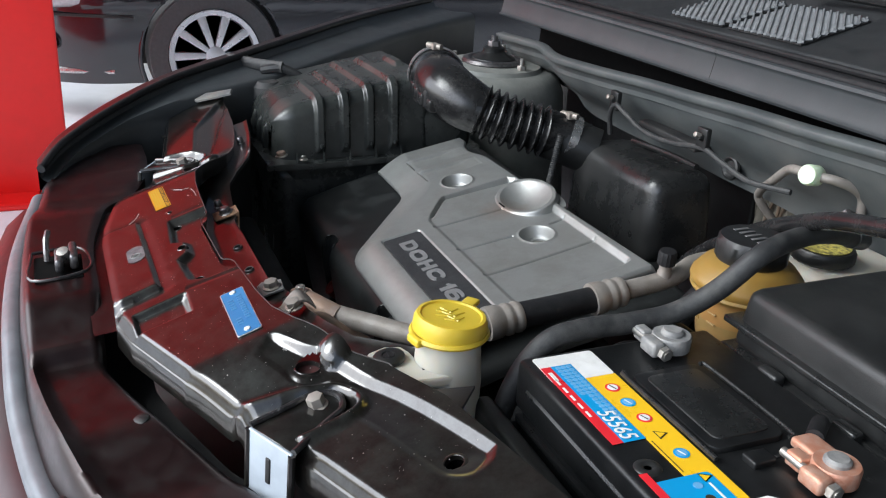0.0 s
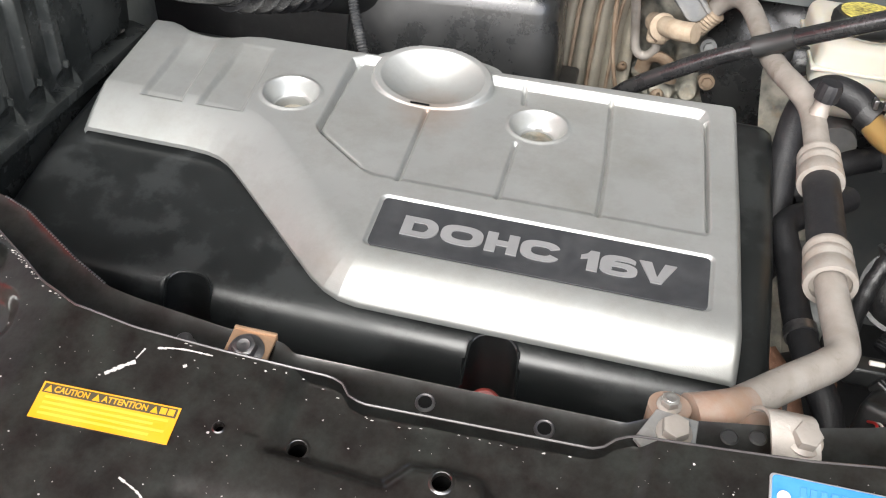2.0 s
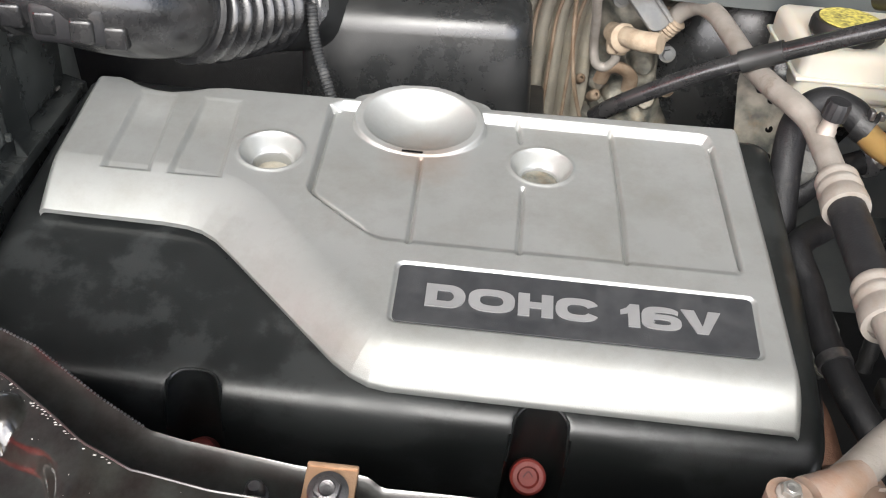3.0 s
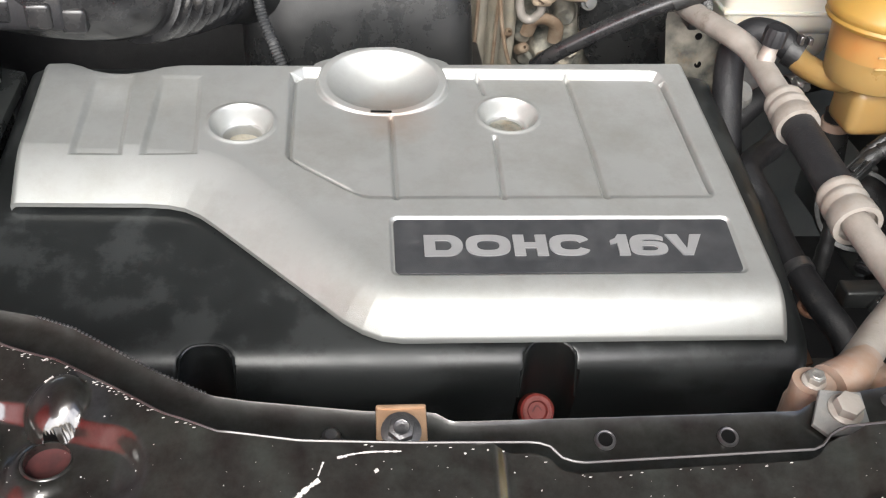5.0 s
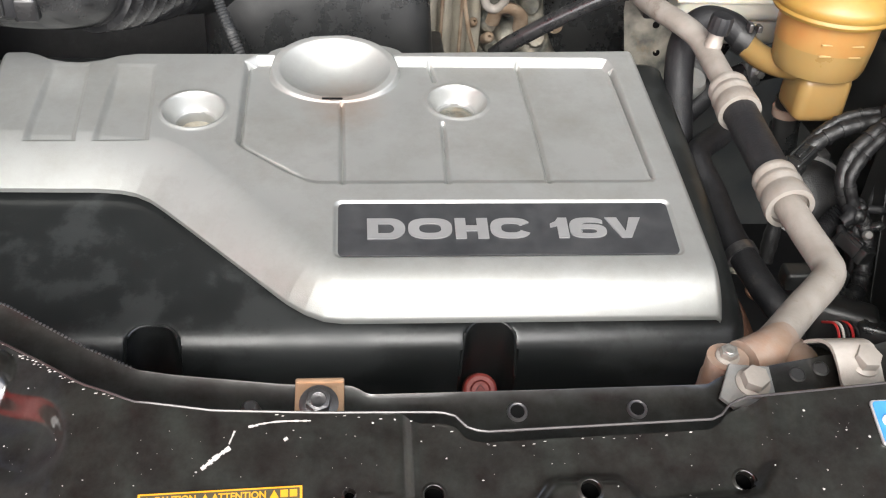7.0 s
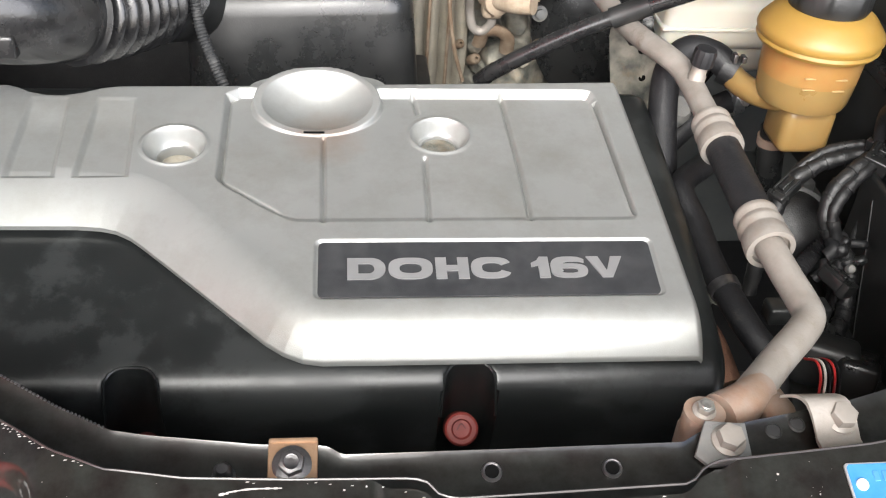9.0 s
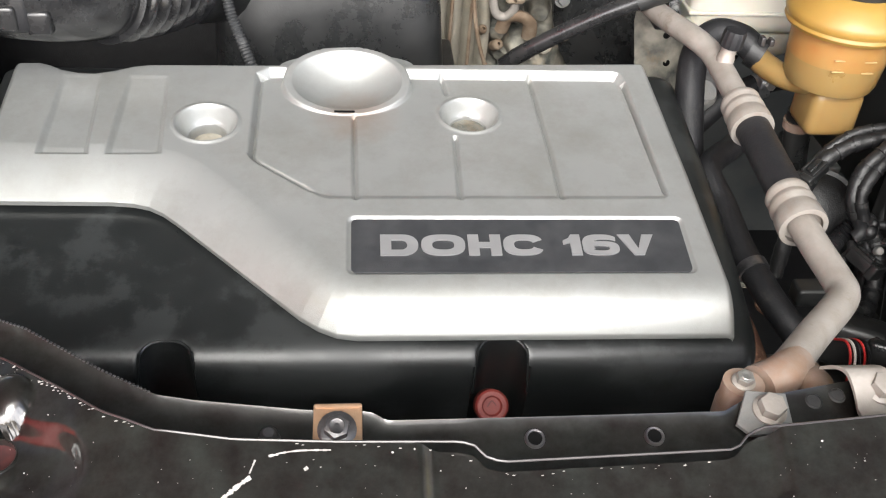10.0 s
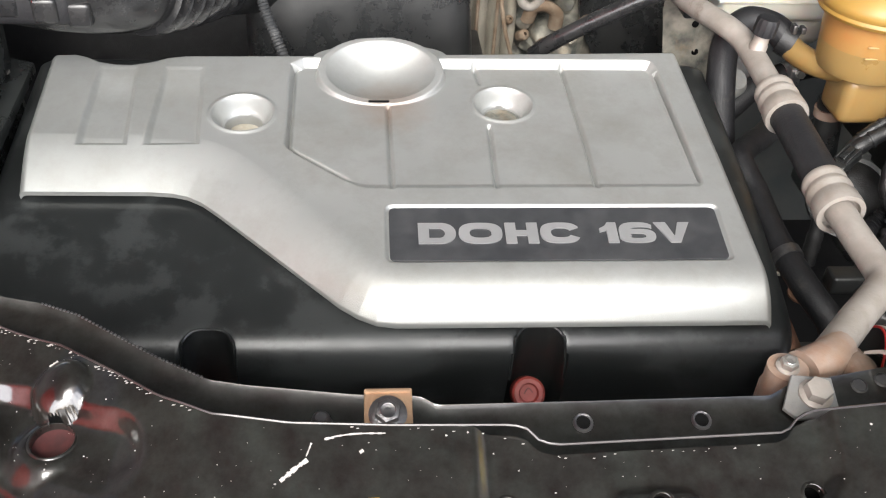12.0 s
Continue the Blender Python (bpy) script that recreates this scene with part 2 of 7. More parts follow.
COPPER = mat("corroded_copper_clamp", (0.5, 0.22, 0.14), (0.55, 0.3, 0.2), 0.5, 0.4, 120, 0.3, 900, dust=(0.5, 0.42, 0.38), dscale=60, damount=0.5)
LEAD = mat("grey_lead", (0.22, 0.22, 0.22), (0.32, 0.315, 0.30), 0.62, 0.3, 120, 0.3, 700)
GRIME = mat("grimy_engine_metal", (0.06, 0.065, 0.058), (0.30, 0.28, 0.23), 0.8, 0.1, 42, 0.9, 220, dust=(0.24, 0.17, 0.10), dscale=38, damount=0.6, crisp=0.2)
GRIME_BROWN = mat("brown_dusty_metal", (0.13, 0.088, 0.055), (0.19, 0.14, 0.095), 0.8, 0.05, 50, 0.5, 350, dust=(0.25, 0.21, 0.16), dscale=25, damount=0.6)
GRIME_SHIELD = mat("rain_marked_shield_metal", (0.26, 0.235, 0.185), (0.15, 0.14, 0.115), 0.75, 0.1, 30, 0.6, 300, dust=(0.27, 0.23, 0.165), dscale=30, damount=0.7, crisp=0.2)
GRIME_BEIGE = mat("beige_caked_dust", (0.36, 0.29, 0.21), (0.27, 0.21, 0.15), 0.85, 0.0, 70, 0.6, 400, dust=(0.22, 0.15, 0.09), dscale=45, damount=0.7, crisp=0.2)
GRIME_GREY = mat("dusty_grey_casting", (0.15, 0.155, 0.155), (0.21, 0.21, 0.205), 0.65, 0.3, 60, 0.4, 400, dust=(0.22, 0.195, 0.15), dscale=25, damount=0.6)
LIME = mat("pale_green_cap", (0.62, 0.75, 0.55), (0.58, 0.7, 0.5), 0.4, 0, 60, sss=0.2)
WIRE_RED = mat("red_wire", (0.5, 0.03, 0.03), None, 0.4)
WIRE_WHITE = mat("white_wire", (0.7, 0.68, 0.62), None, 0.5)
TYRE = mat("tyre_rubber", (0.06, 0.06, 0.063), (0.075, 0.075, 0.078), 0.75, 0, 60, 0.4, 300, dust=(0.09, 0.085, 0.08), dscale=9, damount=0.5)
ALLOY = mat("silver_alloy", (0.62, 0.63, 0.65), (0.56, 0.57, 0.6), 0.35, 0.6, 20)
CAR_PAINT = mat("black_car_paint", (0.012, 0.013, 0.018), (0.016, 0.017, 0.022), 0.10, 0, 30, coat=1.0)
FLOOR = mat("pale_garage_floor", (0.78, 0.79, 0.82), (0.72, 0.73, 0.76), 0.45, 0, 2.5, 0.1, 60, dust=(0.45, 0.44, 0.43), dscale=0.8, damount=0.5)
WALL = mat("painted_wall", (0.6, 0.6, 0.58), (0.55, 0.55, 0.53), 0.8, 0, 3, 0.1, 80, dust=(0.45, 0.44, 0.42), dscale=0.7, damount=0.5)
DRAB_WALL = mat("drab_render_wall", (0.30, 0.265, 0.24), (0.26, 0.23, 0.21), 0.85, 0, 2, 0.1, 60, dust=(0.2, 0.18, 0.165), dscale=0.6, damount=0.5)
CEIL = mat("unseen_dark_ceiling", (0.06, 0.07, 0.065), (0.05, 0.058, 0.054), 0.8, 0, 2, dust=(0.1, 0.1, 0.1), dscale=0.5, damount=0.5)
MESH_GREY = mat("grey_mesh_plastic", (0.20, 0.21, 0.215), (0.16, 0.165, 0.17), 0.5, 0, 60)
RED_WALL = mat("red_painted_steel", (0.82, 0.012, 0.01), (0.78, 0.012, 0.01), 0.4, 0, 3, 0.05, 60, dust=(0.5, 0.03, 0.02), dscale=2, damount=0.4)


# ---------------------------------------------------------------- mesh helpers
def obj(name, bm, material, smooth=40):
    me = bpy.data.meshes.new(name)
    bm.to_mesh(me)
    bm.free()
    me.materials.append(material)
    if smooth:
        me.shade_smooth()
        me.set_sharp_from_angle(angle=radians(smooth))
    return new(name, me)


def stands(ob):
    """Where an object stands in the world."""
    return (stands(ob.parent) @ ob.matrix_parent_inverse if ob.parent else Matrix()) @ ob.matrix_basis


def part(name, bm, material, parent, label="", smooth=40):
    """One mesh under a thing or a part; the mesh is given in world coordinates."""
    ob = obj(name, bm, material, smooth)
    ob.parent = parent
    ob.matrix_parent_inverse = stands(parent).inverted()
    if label:
        ob["label"] = label
    return ob


def thing(name, label, category, at=(0, 0, 0), group="", kind=""):
    e = new(name)
    e.empty_display_size = 0.02
    e.location = at
    return tagged(e, label, category, group, kind)


def solo(name, bm, material, label, category, group="", kind="", smooth=40):
    return tagged(obj(name, bm, material, smooth), label, category, group, kind)


def join(*bms):
    out = bmesh.new()
    me = bpy.data.meshes.new("tmp")
    for b in bms:
        b.to_mesh(me)
        out.from_mesh(me)
        b.free()
    bpy.data.meshes.remove(me)
    return out


def moved(bm, m):
    bm.transform(m)
    return bm


def rbox(x0, x1, y0, y1, z0, z1, bevel=0.004, seg=3, taper=1.0, m=None):
    """A box with rounded edges; taper narrows its top."""
    bm = bmesh.new()
    bmesh.ops.create_cube(bm, size=1)
    cx, cy = (x0 + x1) / 2, (y0 + y1) / 2
    for v in bm.verts:
        k = taper if v.co.z > 0 else 1
        v.co = Vector((cx + v.co.x * (x1 - x0) * k, cy + v.co.y * (y1 - y0) * k, z0 + (v.co.z + 0.5) * (z1 - z0)))
    if bevel:
        bmesh.ops.bevel(bm, geom=bm.edges[:], offset=bevel, segments=seg, profile=0.5, affect="EDGES", clamp_overlap=True)
    if m is not None:
        bm.transform(m)
    return bm


def lathe(profile, seg=32, m=None, wobble=None, caps=True):
    """Turns a profile of (radius, height) about z; closed by caps, if wanted, where the radius is not nought."""
    bm = bmesh.new()
    rings = []
    for r, z in profile:
        if r < 1e-6:
            rings.append([bm.verts.new((0, 0, z))])
        else:
            ring = []
            for i in range(seg):
                a = 2 * math.pi * i / seg
                k = wobble(a, z) if wobble else 1
                ring.append(bm.verts.new((r * k * math.cos(a), r * k * math.sin(a), z)))
            rings.append(ring)
    for a, b in zip(rings, rings[1:]):
        for i in range(seg):
            j = (i + 1) % seg
            if len(a) == 1 and len(b) == 1:
                continue
            if len(a) == 1:
                bm.faces.new((a[0], b[i], b[j]))
            elif len(b) == 1:
                bm.faces.new((a[i], a[j], b[0]))
            else:
                bm.faces.new((a[i], a[j], b[j], b[i]))
    if caps and len(rings[0]) > 1:
        bm.faces.new(list(reversed(rings[0])))
    if caps and len(rings[-1]) > 1:
        bm.faces.new(rings[-1])
    bmesh.ops.recalc_face_normals(bm, faces=bm.faces[:])
    if m is not None:
        bm.transform(m)
    return bm


def spline(points, n=12):
    """A smooth curve through the points."""
    p = [Vector(q) for q in points]
    if len(p) == 2:
        return [p[0].lerp(p[1], i / n) for i in range(n + 1)]
    p = [2 * p[0] - p[1]] + p + [2 * p[-1] - p[-2]]
    out = []
    for a, b, c, d in zip(p, p[1:], p[2:], p[3:]):
        for i in range(n):
            t = i / n
            out.append(0.5 * (2 * b + (c - a) * t + (2 * a - 5 * b + 4 * c - d) * t * t + (3 * b - a - 3 * c + d) * t**3))
    return out + [p[-2]]


def tube(points, r, seg=14, n=10, smooth=True, flat=1.0):
    """A round bar or hose along the points; r is a number or a function of the share of its length."""
    path = spline(points, n) if smooth else [Vector(q) for q in points]
    bm = bmesh.new()
    total = sum((b - a).length for a, b in zip(path, path[1:])) or 1
    rings, gone = [], 0.0
    up = None
    for i, q in enumerate(path):
        d = (path[min(i + 1, len(path) - 1)] - path[max(i - 1, 0)]).normalized()
        if up is None:
            up = d.cross(Vector((0.13, 0.21, 1.0)))
            if up.length < 1e-3:
                up = d.cross(Vector((1, 0, 0)))
        up = (up - d * up.dot(d)).normalized()
        side = d.cross(up)
        if i:
            gone += (q - path[i - 1]).length
        rad = r(gone / total) if callable(r) else r
        rings.append([bm.verts.new(q + rad * (math.cos(2 * math.pi * k / seg) * up * flat + math.sin(2 * math.pi * k / seg) * side)) for k in range(seg)])
    for a, b in zip(rings, rings[1:]):
        for k in range(seg):
            bm.faces.new((a[k], a[(k + 1) % seg], b[(k + 1) % seg], b[k]))
    bm.faces.new(list(reversed(rings[0])))
    bm.faces.new(rings[-1])
    bmesh.ops.recalc_face_normals(bm, faces=bm.faces[:])
    return bm


def prism(poly, z0, z1, bevel=0.0, m=None, seg=2):
    """A flat plate with the given outline, from z0 to z1."""
    bm = bmesh.new()
    f = bm.faces.new([bm.verts.new((x, y, z0)) for x, y in poly])
    up = bmesh.ops.extrude_face_region(bm, geom=[f])
    top = [g for g in up["geom"] if isinstance(g, bmesh.types.BMVert)]
    bmesh.ops.translate(bm, verts=top, vec=(0, 0, z1 - z0))
    bmesh.ops.recalc_face_normals(bm, faces=bm.faces[:])
    if bevel:
        tops = set(top)
        bmesh.ops.bevel(bm, geom=[e for e in bm.edges if e.verts[0] in tops and e.verts[1] in tops], offset=bevel, segments=seg, profile=0.5, affect="EDGES", clamp_overlap=True)
    if m is not None:
        bm.transform(m)
    return bm


def rrect(x0, x1, y0, y1, r=0.004, n=5):
    """The outline of a rectangle with round corners."""
    out = []
    for cx, cy, a0 in ((x1 - r, y1 - r, 0), (x0 + r, y1 - r, 90), (x0 + r, y0 + r, 180), (x1 - r, y0 + r, 270)):
        for i in range(n + 1):
            a = radians(a0 + 90 * i / n)
            out.append((cx + r * math.cos(a), cy + r * math.sin(a)))
    return out


def sheet(xyz, skirt=0.0, direction=(0, 0, -1), thick_rows=1):
    """A surface from a grid of places (rows, columns, 3), with a rim turned down along its border."""
    rows, cols, _ = xyz.shape
    verts = xyz.reshape(-1, 3).tolist()
    ix = np.arange(rows * cols).reshape(rows, cols)
    faces = np.stack([ix[:-1, :-1], ix[:-1, 1:], ix[1:, 1:], ix[1:, :-1]], -1).reshape(-1, 4).tolist()
    if skirt:
        border = np.concatenate([ix[0, :-1], ix[:-1, -1], ix[-1, :0:-1], ix[:0:-1, 0]]).tolist()
        start = len(verts)
        d = np.array(direction) * skirt
        verts += [(np.array(verts[i]) + d).tolist() for i in border]
        k = len(border)
        faces += [(border[i], start + i, start + (i + 1) % k, border[(i + 1) % k]) for i in range(k)]
    me = bpy.data.meshes.new("tmp")
    me.from_pydata(verts, [], faces)
    bm = bmesh.new()
    bm.from_mesh(me)
    bpy.data.meshes.remove(me)
    bmesh.ops.recalc_face_normals(bm, faces=bm.faces[:])
    return bm


def step(x):
    x = np.clip(x, 0, 1)
    return x * x * (3 - 2 * x)


def seg_dist(u, v, pts):
    """Distance from places (u, v) to a chain of straight lines."""
    best = np.full(np.shape(u), 9.0)
    for (ax, ay), (bx, by) in zip(pts, pts[1:]):
        dx, dy = bx - ax, by - ay
        t = np.clip(((u - ax) * dx + (v - ay) * dy) / (dx * dx + dy * dy), 0, 1)
        best = np.minimum(best, np.hypot(u - ax - t * dx, v - ay - t * dy))
    return best


def inside(u, v, pts):
    """Signed distance to a closed outline, positive inside."""
    d = seg_dist(u, v, list(pts) + [pts[0]])
    odd = np.zeros(np.shape(u), bool)
    for (ax, ay), (bx, by) in zip(pts, list(pts[1:]) + [pts[0]]):
        cross = (ay > v) != (by > v)
        with np.errstate(divide="ignore", invalid="ignore"):
            odd ^= cross & (u < (bx - ax) * (v - ay) / ((by - ay) if by != ay else 1e-9) + ax)
    return np.where(odd, d, -d)


def text_mesh(body, width, height, depth, m, bold=0.0, shear=0.0):
    """Raised letters of a given width and height, their lower left corner at the origin of m."""
    cu = bpy.data.curves.new("text", "FONT")
    cu.body, cu.extrude, cu.offset, cu.shear = body, 0.5, bold, shear
    ob = bpy.data.objects.new("text", cu)
    scene.collection.objects.link(ob)
    bpy.context.view_layer.update()
    me = bpy.data.meshes.new_from_object(ob.evaluated_get(bpy.context.evaluated_depsgraph_get()))
    bpy.data.objects.remove(ob)
    bpy.data.curves.remove(cu)
    bm = bmesh.new()
    bm.from_mesh(me)
    bpy.data.meshes.remove(me)
    lo = [min(v.co[i] for v in bm.verts) for i in range(3)]
    hi = [max(v.co[i] for v in bm.verts) for i in range(3)]
    for v in bm.verts:
        v.co = Vector(((v.co.x - lo[0]) / (hi[0] - lo[0]) * width, (v.co.y - lo[1]) / (hi[1] - lo[1]) * height, (v.co.z - lo[2]) / (hi[2] - lo[2]) * depth))
    bm.transform(m)
    return bm


def hexagon(r, z0, z1, bevel=0.0006):
    return prism([(r * math.cos(radians(60 * i + 15)), r * math.sin(radians(60 * i + 15))) for i in range(6)], z0, z1, bevel)


def facing(at, normal, spin=0.0):
    """A pose at a place with its z axis along the normal."""
    q = Vector(normal).to_track_quat("Z", "Y")
    return Matrix.Translation(at) @ q.to_matrix().to_4x4() @ Matrix.Rotation(radians(spin), 4, "Z")


def bolt(at, normal, r=0.0058, flange=0.009, head=0.006, head_mat=None, washer_mat=None, label="zinc-plated hexagon bolt with a round flange", spin=0.0, group=""):
    e = thing("bolt", label, "bolt", group=group)
    part("washer", lathe([(0, 0), (flange, 0), (flange, 0.0012), (flange * 0.78, 0.0022), (0, 0.0022)], 24), washer_mat or ZINC, e)
    part("head", hexagon(r, 0.002, head, r * 0.14) if head_mat == ALU else join(hexagon(r, 0.002, head), lathe([(0, head), (r * 0.62, head), (r * 0.55, head + 0.0004), (0, head - 0.0003)], 16)), head_mat or ZINC, e, smooth=25)
    e.matrix_basis = facing(at, normal, spin)
    return e


# the engine leans forward: its cover lies on a plane through (0, 0, 0.95)
TILTED = Matrix.Translation((0, 0, 0.95)) @ Matrix.Rotation(radians(12), 4, "X")


def panel_z(x, y):
    """Height of the front panel's main surface."""
    return 1.010 + 0.357 * (y + 0.265) - 0.030 * step((-x - 0.19) / 0.12) - 0.025 * step((x - 0.21) / 0.10)


def flange_z(x, y):
    return 0.993 + 0.3 * (y + 0.21)


PANEL_N = Vector((0, -0.336, 0.942))


# ---------------------------------------------------------------- the garage round the car
def plain_box(x0, x1, y0, y1, z0, z1):
    return rbox(x0, x1, y0, y1, z0, z1, 0)


GROUND = -0.06
solo("floor", plain_box(-40, 8, -30, 9, -0.26, GROUND), FLOOR, "pale smooth concrete garage floor", "floor", kind="structure", smooth=0)
# unseen; stands in for the open bonnet's dark reflection and blocks the sky
solo("ceiling", plain_box(-3.0, 6.2, -1.5, 7.2, 3.4, 3.6), CEIL, "unseen dark ceiling added to give the car dark reflections", "ceiling", kind="structure", smooth=0)
# second unseen piece, added only to darken reflections in panel and bumper
solo("ceiling", plain_box(-3.2, -1.6, -3.3, -1.5, 3.4, 3.6), CEIL, "unseen dark ceiling piece added to darken reflections in the paint", "ceiling", kind="structure", smooth=0)
solo("wall_north", plain_box(-7, 6.2, 7.0, 7.2, GROUND, 3.6), WALL, "plain painted back wall", "wall", kind="structure", smooth=0)
solo("wall_east", plain_box(6.0, 6.2, -1.5, 7.0, GROUND, 3.6), WALL, "plain painted side wall", "wall", kind="structure", smooth=0)
# unseen wall, placed so the panel reflects drab brown instead of sky
solo("sky_block_wall", plain_box(-9.2, -9, -5, 12, GROUND, 8.5), DRAB_WALL, "unseen tall drab wall added to keep blue sky out of reflections", "wall", kind="structure", smooth=0)

# red painted steel board that stands near the other car
red = thing("sign_board", "tall bright red painted steel board on the floor", "sign board", (-3.2, -0.75, GROUND))
# height and forward reach are added beyond view, for red reflections in the paint
part("board", rbox(-3.34, -3.24, -2.6, -0.335, GROUND + 0.02, 3.39, 0.01), RED_WALL, red)
part("foot", rbox(-3.36, -3.1, -2.6, -0.46, GROUND, GROUND + 0.03, 0.01), RED_WALL, red)

# ---------------------------------------------------------------- the other car, side on, far behind
other = thing("parked_car", "black car with silver alloy wheels parked on the floor", "car", (-4.9, 0.47, 0))


def car_side():
    """Side and front corner of the body as one curved skin, open at the wheel arches."""
    ys = np.linspace(-0.70, 3.9, 260)
    tops = np.interp(ys, [-0.70, -0.62, -0.40, 0.2, 1.0, 1.7, 3.0, 3.7, 3.9], [0.60, 0.66, 0.74, 0.90, 1.00, 1.42, 1.46, 1.05, 0.7])
    g = np.zeros((34, len(ys), 3))
    for j, y in enumerate(ys):
        for i in range(34):
            k = i / 33
            z = 0.20 + (tops[j] - 0.20) * k
            x = -4.36 - 0.06 * ((z - 0.52) / 0.35) ** 2 - 0.25 * max(0.0, z - 0.92)
            x -= 0.55 * max(0.0, (0.0 - y) / 0.70) ** 2.2
            x += 0.012 * float(step((z - 0.60) / 0.02)) * (y > -0.2)
            g[i, j] = (x, y, z)
    bm = sheet(g, 0)
    dead = [f for f in bm.faces if any((f.calc_center_median().y - wy) ** 2 + (f.calc_center_median().z - 0.345) ** 2 < 0.385 ** 2 for wy in (0.47, 3.1))]
    bmesh.ops.delete(bm, geom=dead, context="FACES")
    return bm


part("body", car_side(), CAR_PAINT, other, smooth=60)
# dark box added behind the skin, for the shade inside the wheel arches
part("arch_fill", rbox(-6.0, -4.62, -0.05, 3.7, 0.25, 0.86, 0.05), SHADE_STEEL, other)
for wy in (0.47, 3.1):
    part("arch_lip", tube([(-4.372, wy + 0.388 * math.cos(radians(a)), 0.345 + 0.388 * math.sin(radians(a))) for a in range(-20, 201, 10)], 0.012, 8, 2), CAR_PAINT, other)
part("bumper_line", tube([(-4.352, 0.06, 0.56), (-4.36, -0.1, 0.565), (-4.45, -0.36, 0.57), (-4.70, -0.6, 0.57)], 0.008, 8, 8), SHADE_STEEL, other, "dark joint above the bumper")
part("headlight", rbox(-4.72, -4.39, -0.50, -0.06, 0.60, 0.735, 0.05, 3), mat("headlight_glass", (0.6, 0.62, 0.65), None, 0.12, 0.3, coat=1.0), other, "clear headlight")
part("fog_lamp", lathe([(0, 0), (0.045, 0), (0.05, 0.02), (0, 0.025)], 20, facing((-4.475, -0.36, 0.42), (0.85, -0.5, 0))), CHROME_TIN, other)
part("trim_strip", tube([(-4.40, -0.05, 0.27), (-4.50, -0.36, 0.27), (-4.72, -0.60, 0.27)], 0.016, 8, 6), CHROME_TIN, other, "bright strip along the bumper")


def car_wheel(parent, y):
    w = part("wheel", lathe([(0.2, -0.09), (0.34, -0.085), (0.352, -0.05), (0.352, 0.05), (0.34, 0.085), (0.25, 0.095), (0.243, 0.07), (0.2, 0.06)], 48, facing((-4.44, y, 0.352), (1, 0, 0))), TYRE, parent, "black tyre")
    rim = [lathe([(0.225, 0.0), (0.246, 0.02), (0.243, 0.035), (0.218, 0.03), (0.21, 0.0)], 48)]
    for i in range(10):
        a = radians(36 * i)
        spoke = prism([(0.035, -0.014), (0.222, -0.024), (0.222, 0.024), (0.035, 0.014)], 0.0, 0.025, 0.006)
        rim.append(moved(spoke, Matrix.Rotation(a, 4, "Z")))
    rim.append(lathe([(0, 0), (0.05, 0), (0.05, 0.028), (0.03, 0.036), (0, 0.036)], 24))
    part("rim", moved(join(*rim), facing((-4.36, y, 0.352), (1, 0, 0))), ALLOY, w, "silver ten-spoke alloy rim")
    part("brake_disc", lathe([(0, 0), (0.19, 0), (0.19, 0.01), (0, 0.01)], 32, facing((-4.40, y, 0.352), (1, 0, 0))), SHADE_STEEL, w)
    return w


car_wheel(other, 0.47)
car_wheel(other, 3.1)
other.location.z = GROUND

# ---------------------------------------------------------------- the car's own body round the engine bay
# plain dark floor added; its colour stands for the unlit depth of the bay
solo("engine_bay_floor", rbox(-0.75, 0.75, -0.30, 0.62, 0.52, 0.56, 0.01), SHADE_STEEL, "dark floor added to close the bay below the engine", "engine bay", kind="structure")


# front panel: pressed steel, with beads, pockets, domes and holes
REAR = [(-0.62, -0.13), (-0.40, -0.148), (-0.37, -0.152), (-0.343, -0.156), (-0.307, -0.164), (-0.274, -0.179), (-0.244, -0.201), (-0.223, -0.217), (-0.199, -0.229), (-0.165, -0.234), (-0.12, -0.236),
        (-0.068, -0.237), (-0.062, -0.239), (-0.057, -0.2445), (-0.05, -0.246), (0.051, -0.243), (0.056, -0.241), (0.061, -0.236), (0.068, -0.2335), (0.103, -0.231), (0.141, -0.228), (0.177, -0.223), (0.213, -0.211),
        (0.239, -0.196), (0.266, -0.184), (0.295, -0.160), (0.36, -0.139), (0.62, -0.10)]
FRONT = [(-0.62, -0.21), (-0.36, -0.252), (-0.28, -0.285), (-0.225, -0.315), (-0.14, -0.338), (-0.085, -0.343), (0.078, -0.343), (0.12, -0.334), (0.219, -0.302), (0.28, -0.270), (0.36, -0.235), (0.62, -0.15)]
# pressed pockets at either end of the panel: rear wall, front curve and the U-shaped seat of the bonnet stop
POCKET_L = [(-0.56, -0.122), (-0.393, -0.167), (-0.365, -0.174), (-0.323, -0.187), (-0.286, -0.196), (-0.253, -0.213), (-0.238, -0.2195), (-0.229, -0.229), (-0.2255, -0.243), (-0.232, -0.253), (-0.243, -0.2555), (-0.265, -0.2445), (-0.289, -0.2325), (-0.34, -0.214), (-0.44, -0.196), (-0.56, -0.176)]
POCKET_R = [(0.217, -0.236), (0.2195, -0.229), (0.230, -0.222), (0.244, -0.212), (0.267, -0.192), (0.336, -0.159), (0.418, -0.134), (0.432, -0.134), (0.441, -0.142), (0.445, -0.154), (0.439, -0.166), (0.424, -0.175), (0.378, -0.187), (0.338, -0.200), (0.270, -0.231), (0.253, -0.2395), (0.233, -0.2505), (0.222, -0.247)]
BOSS_L, BOSS_R = (-0.2705, -0.2235, 1.0005), (0.2605, -0.2135, 1.0095)
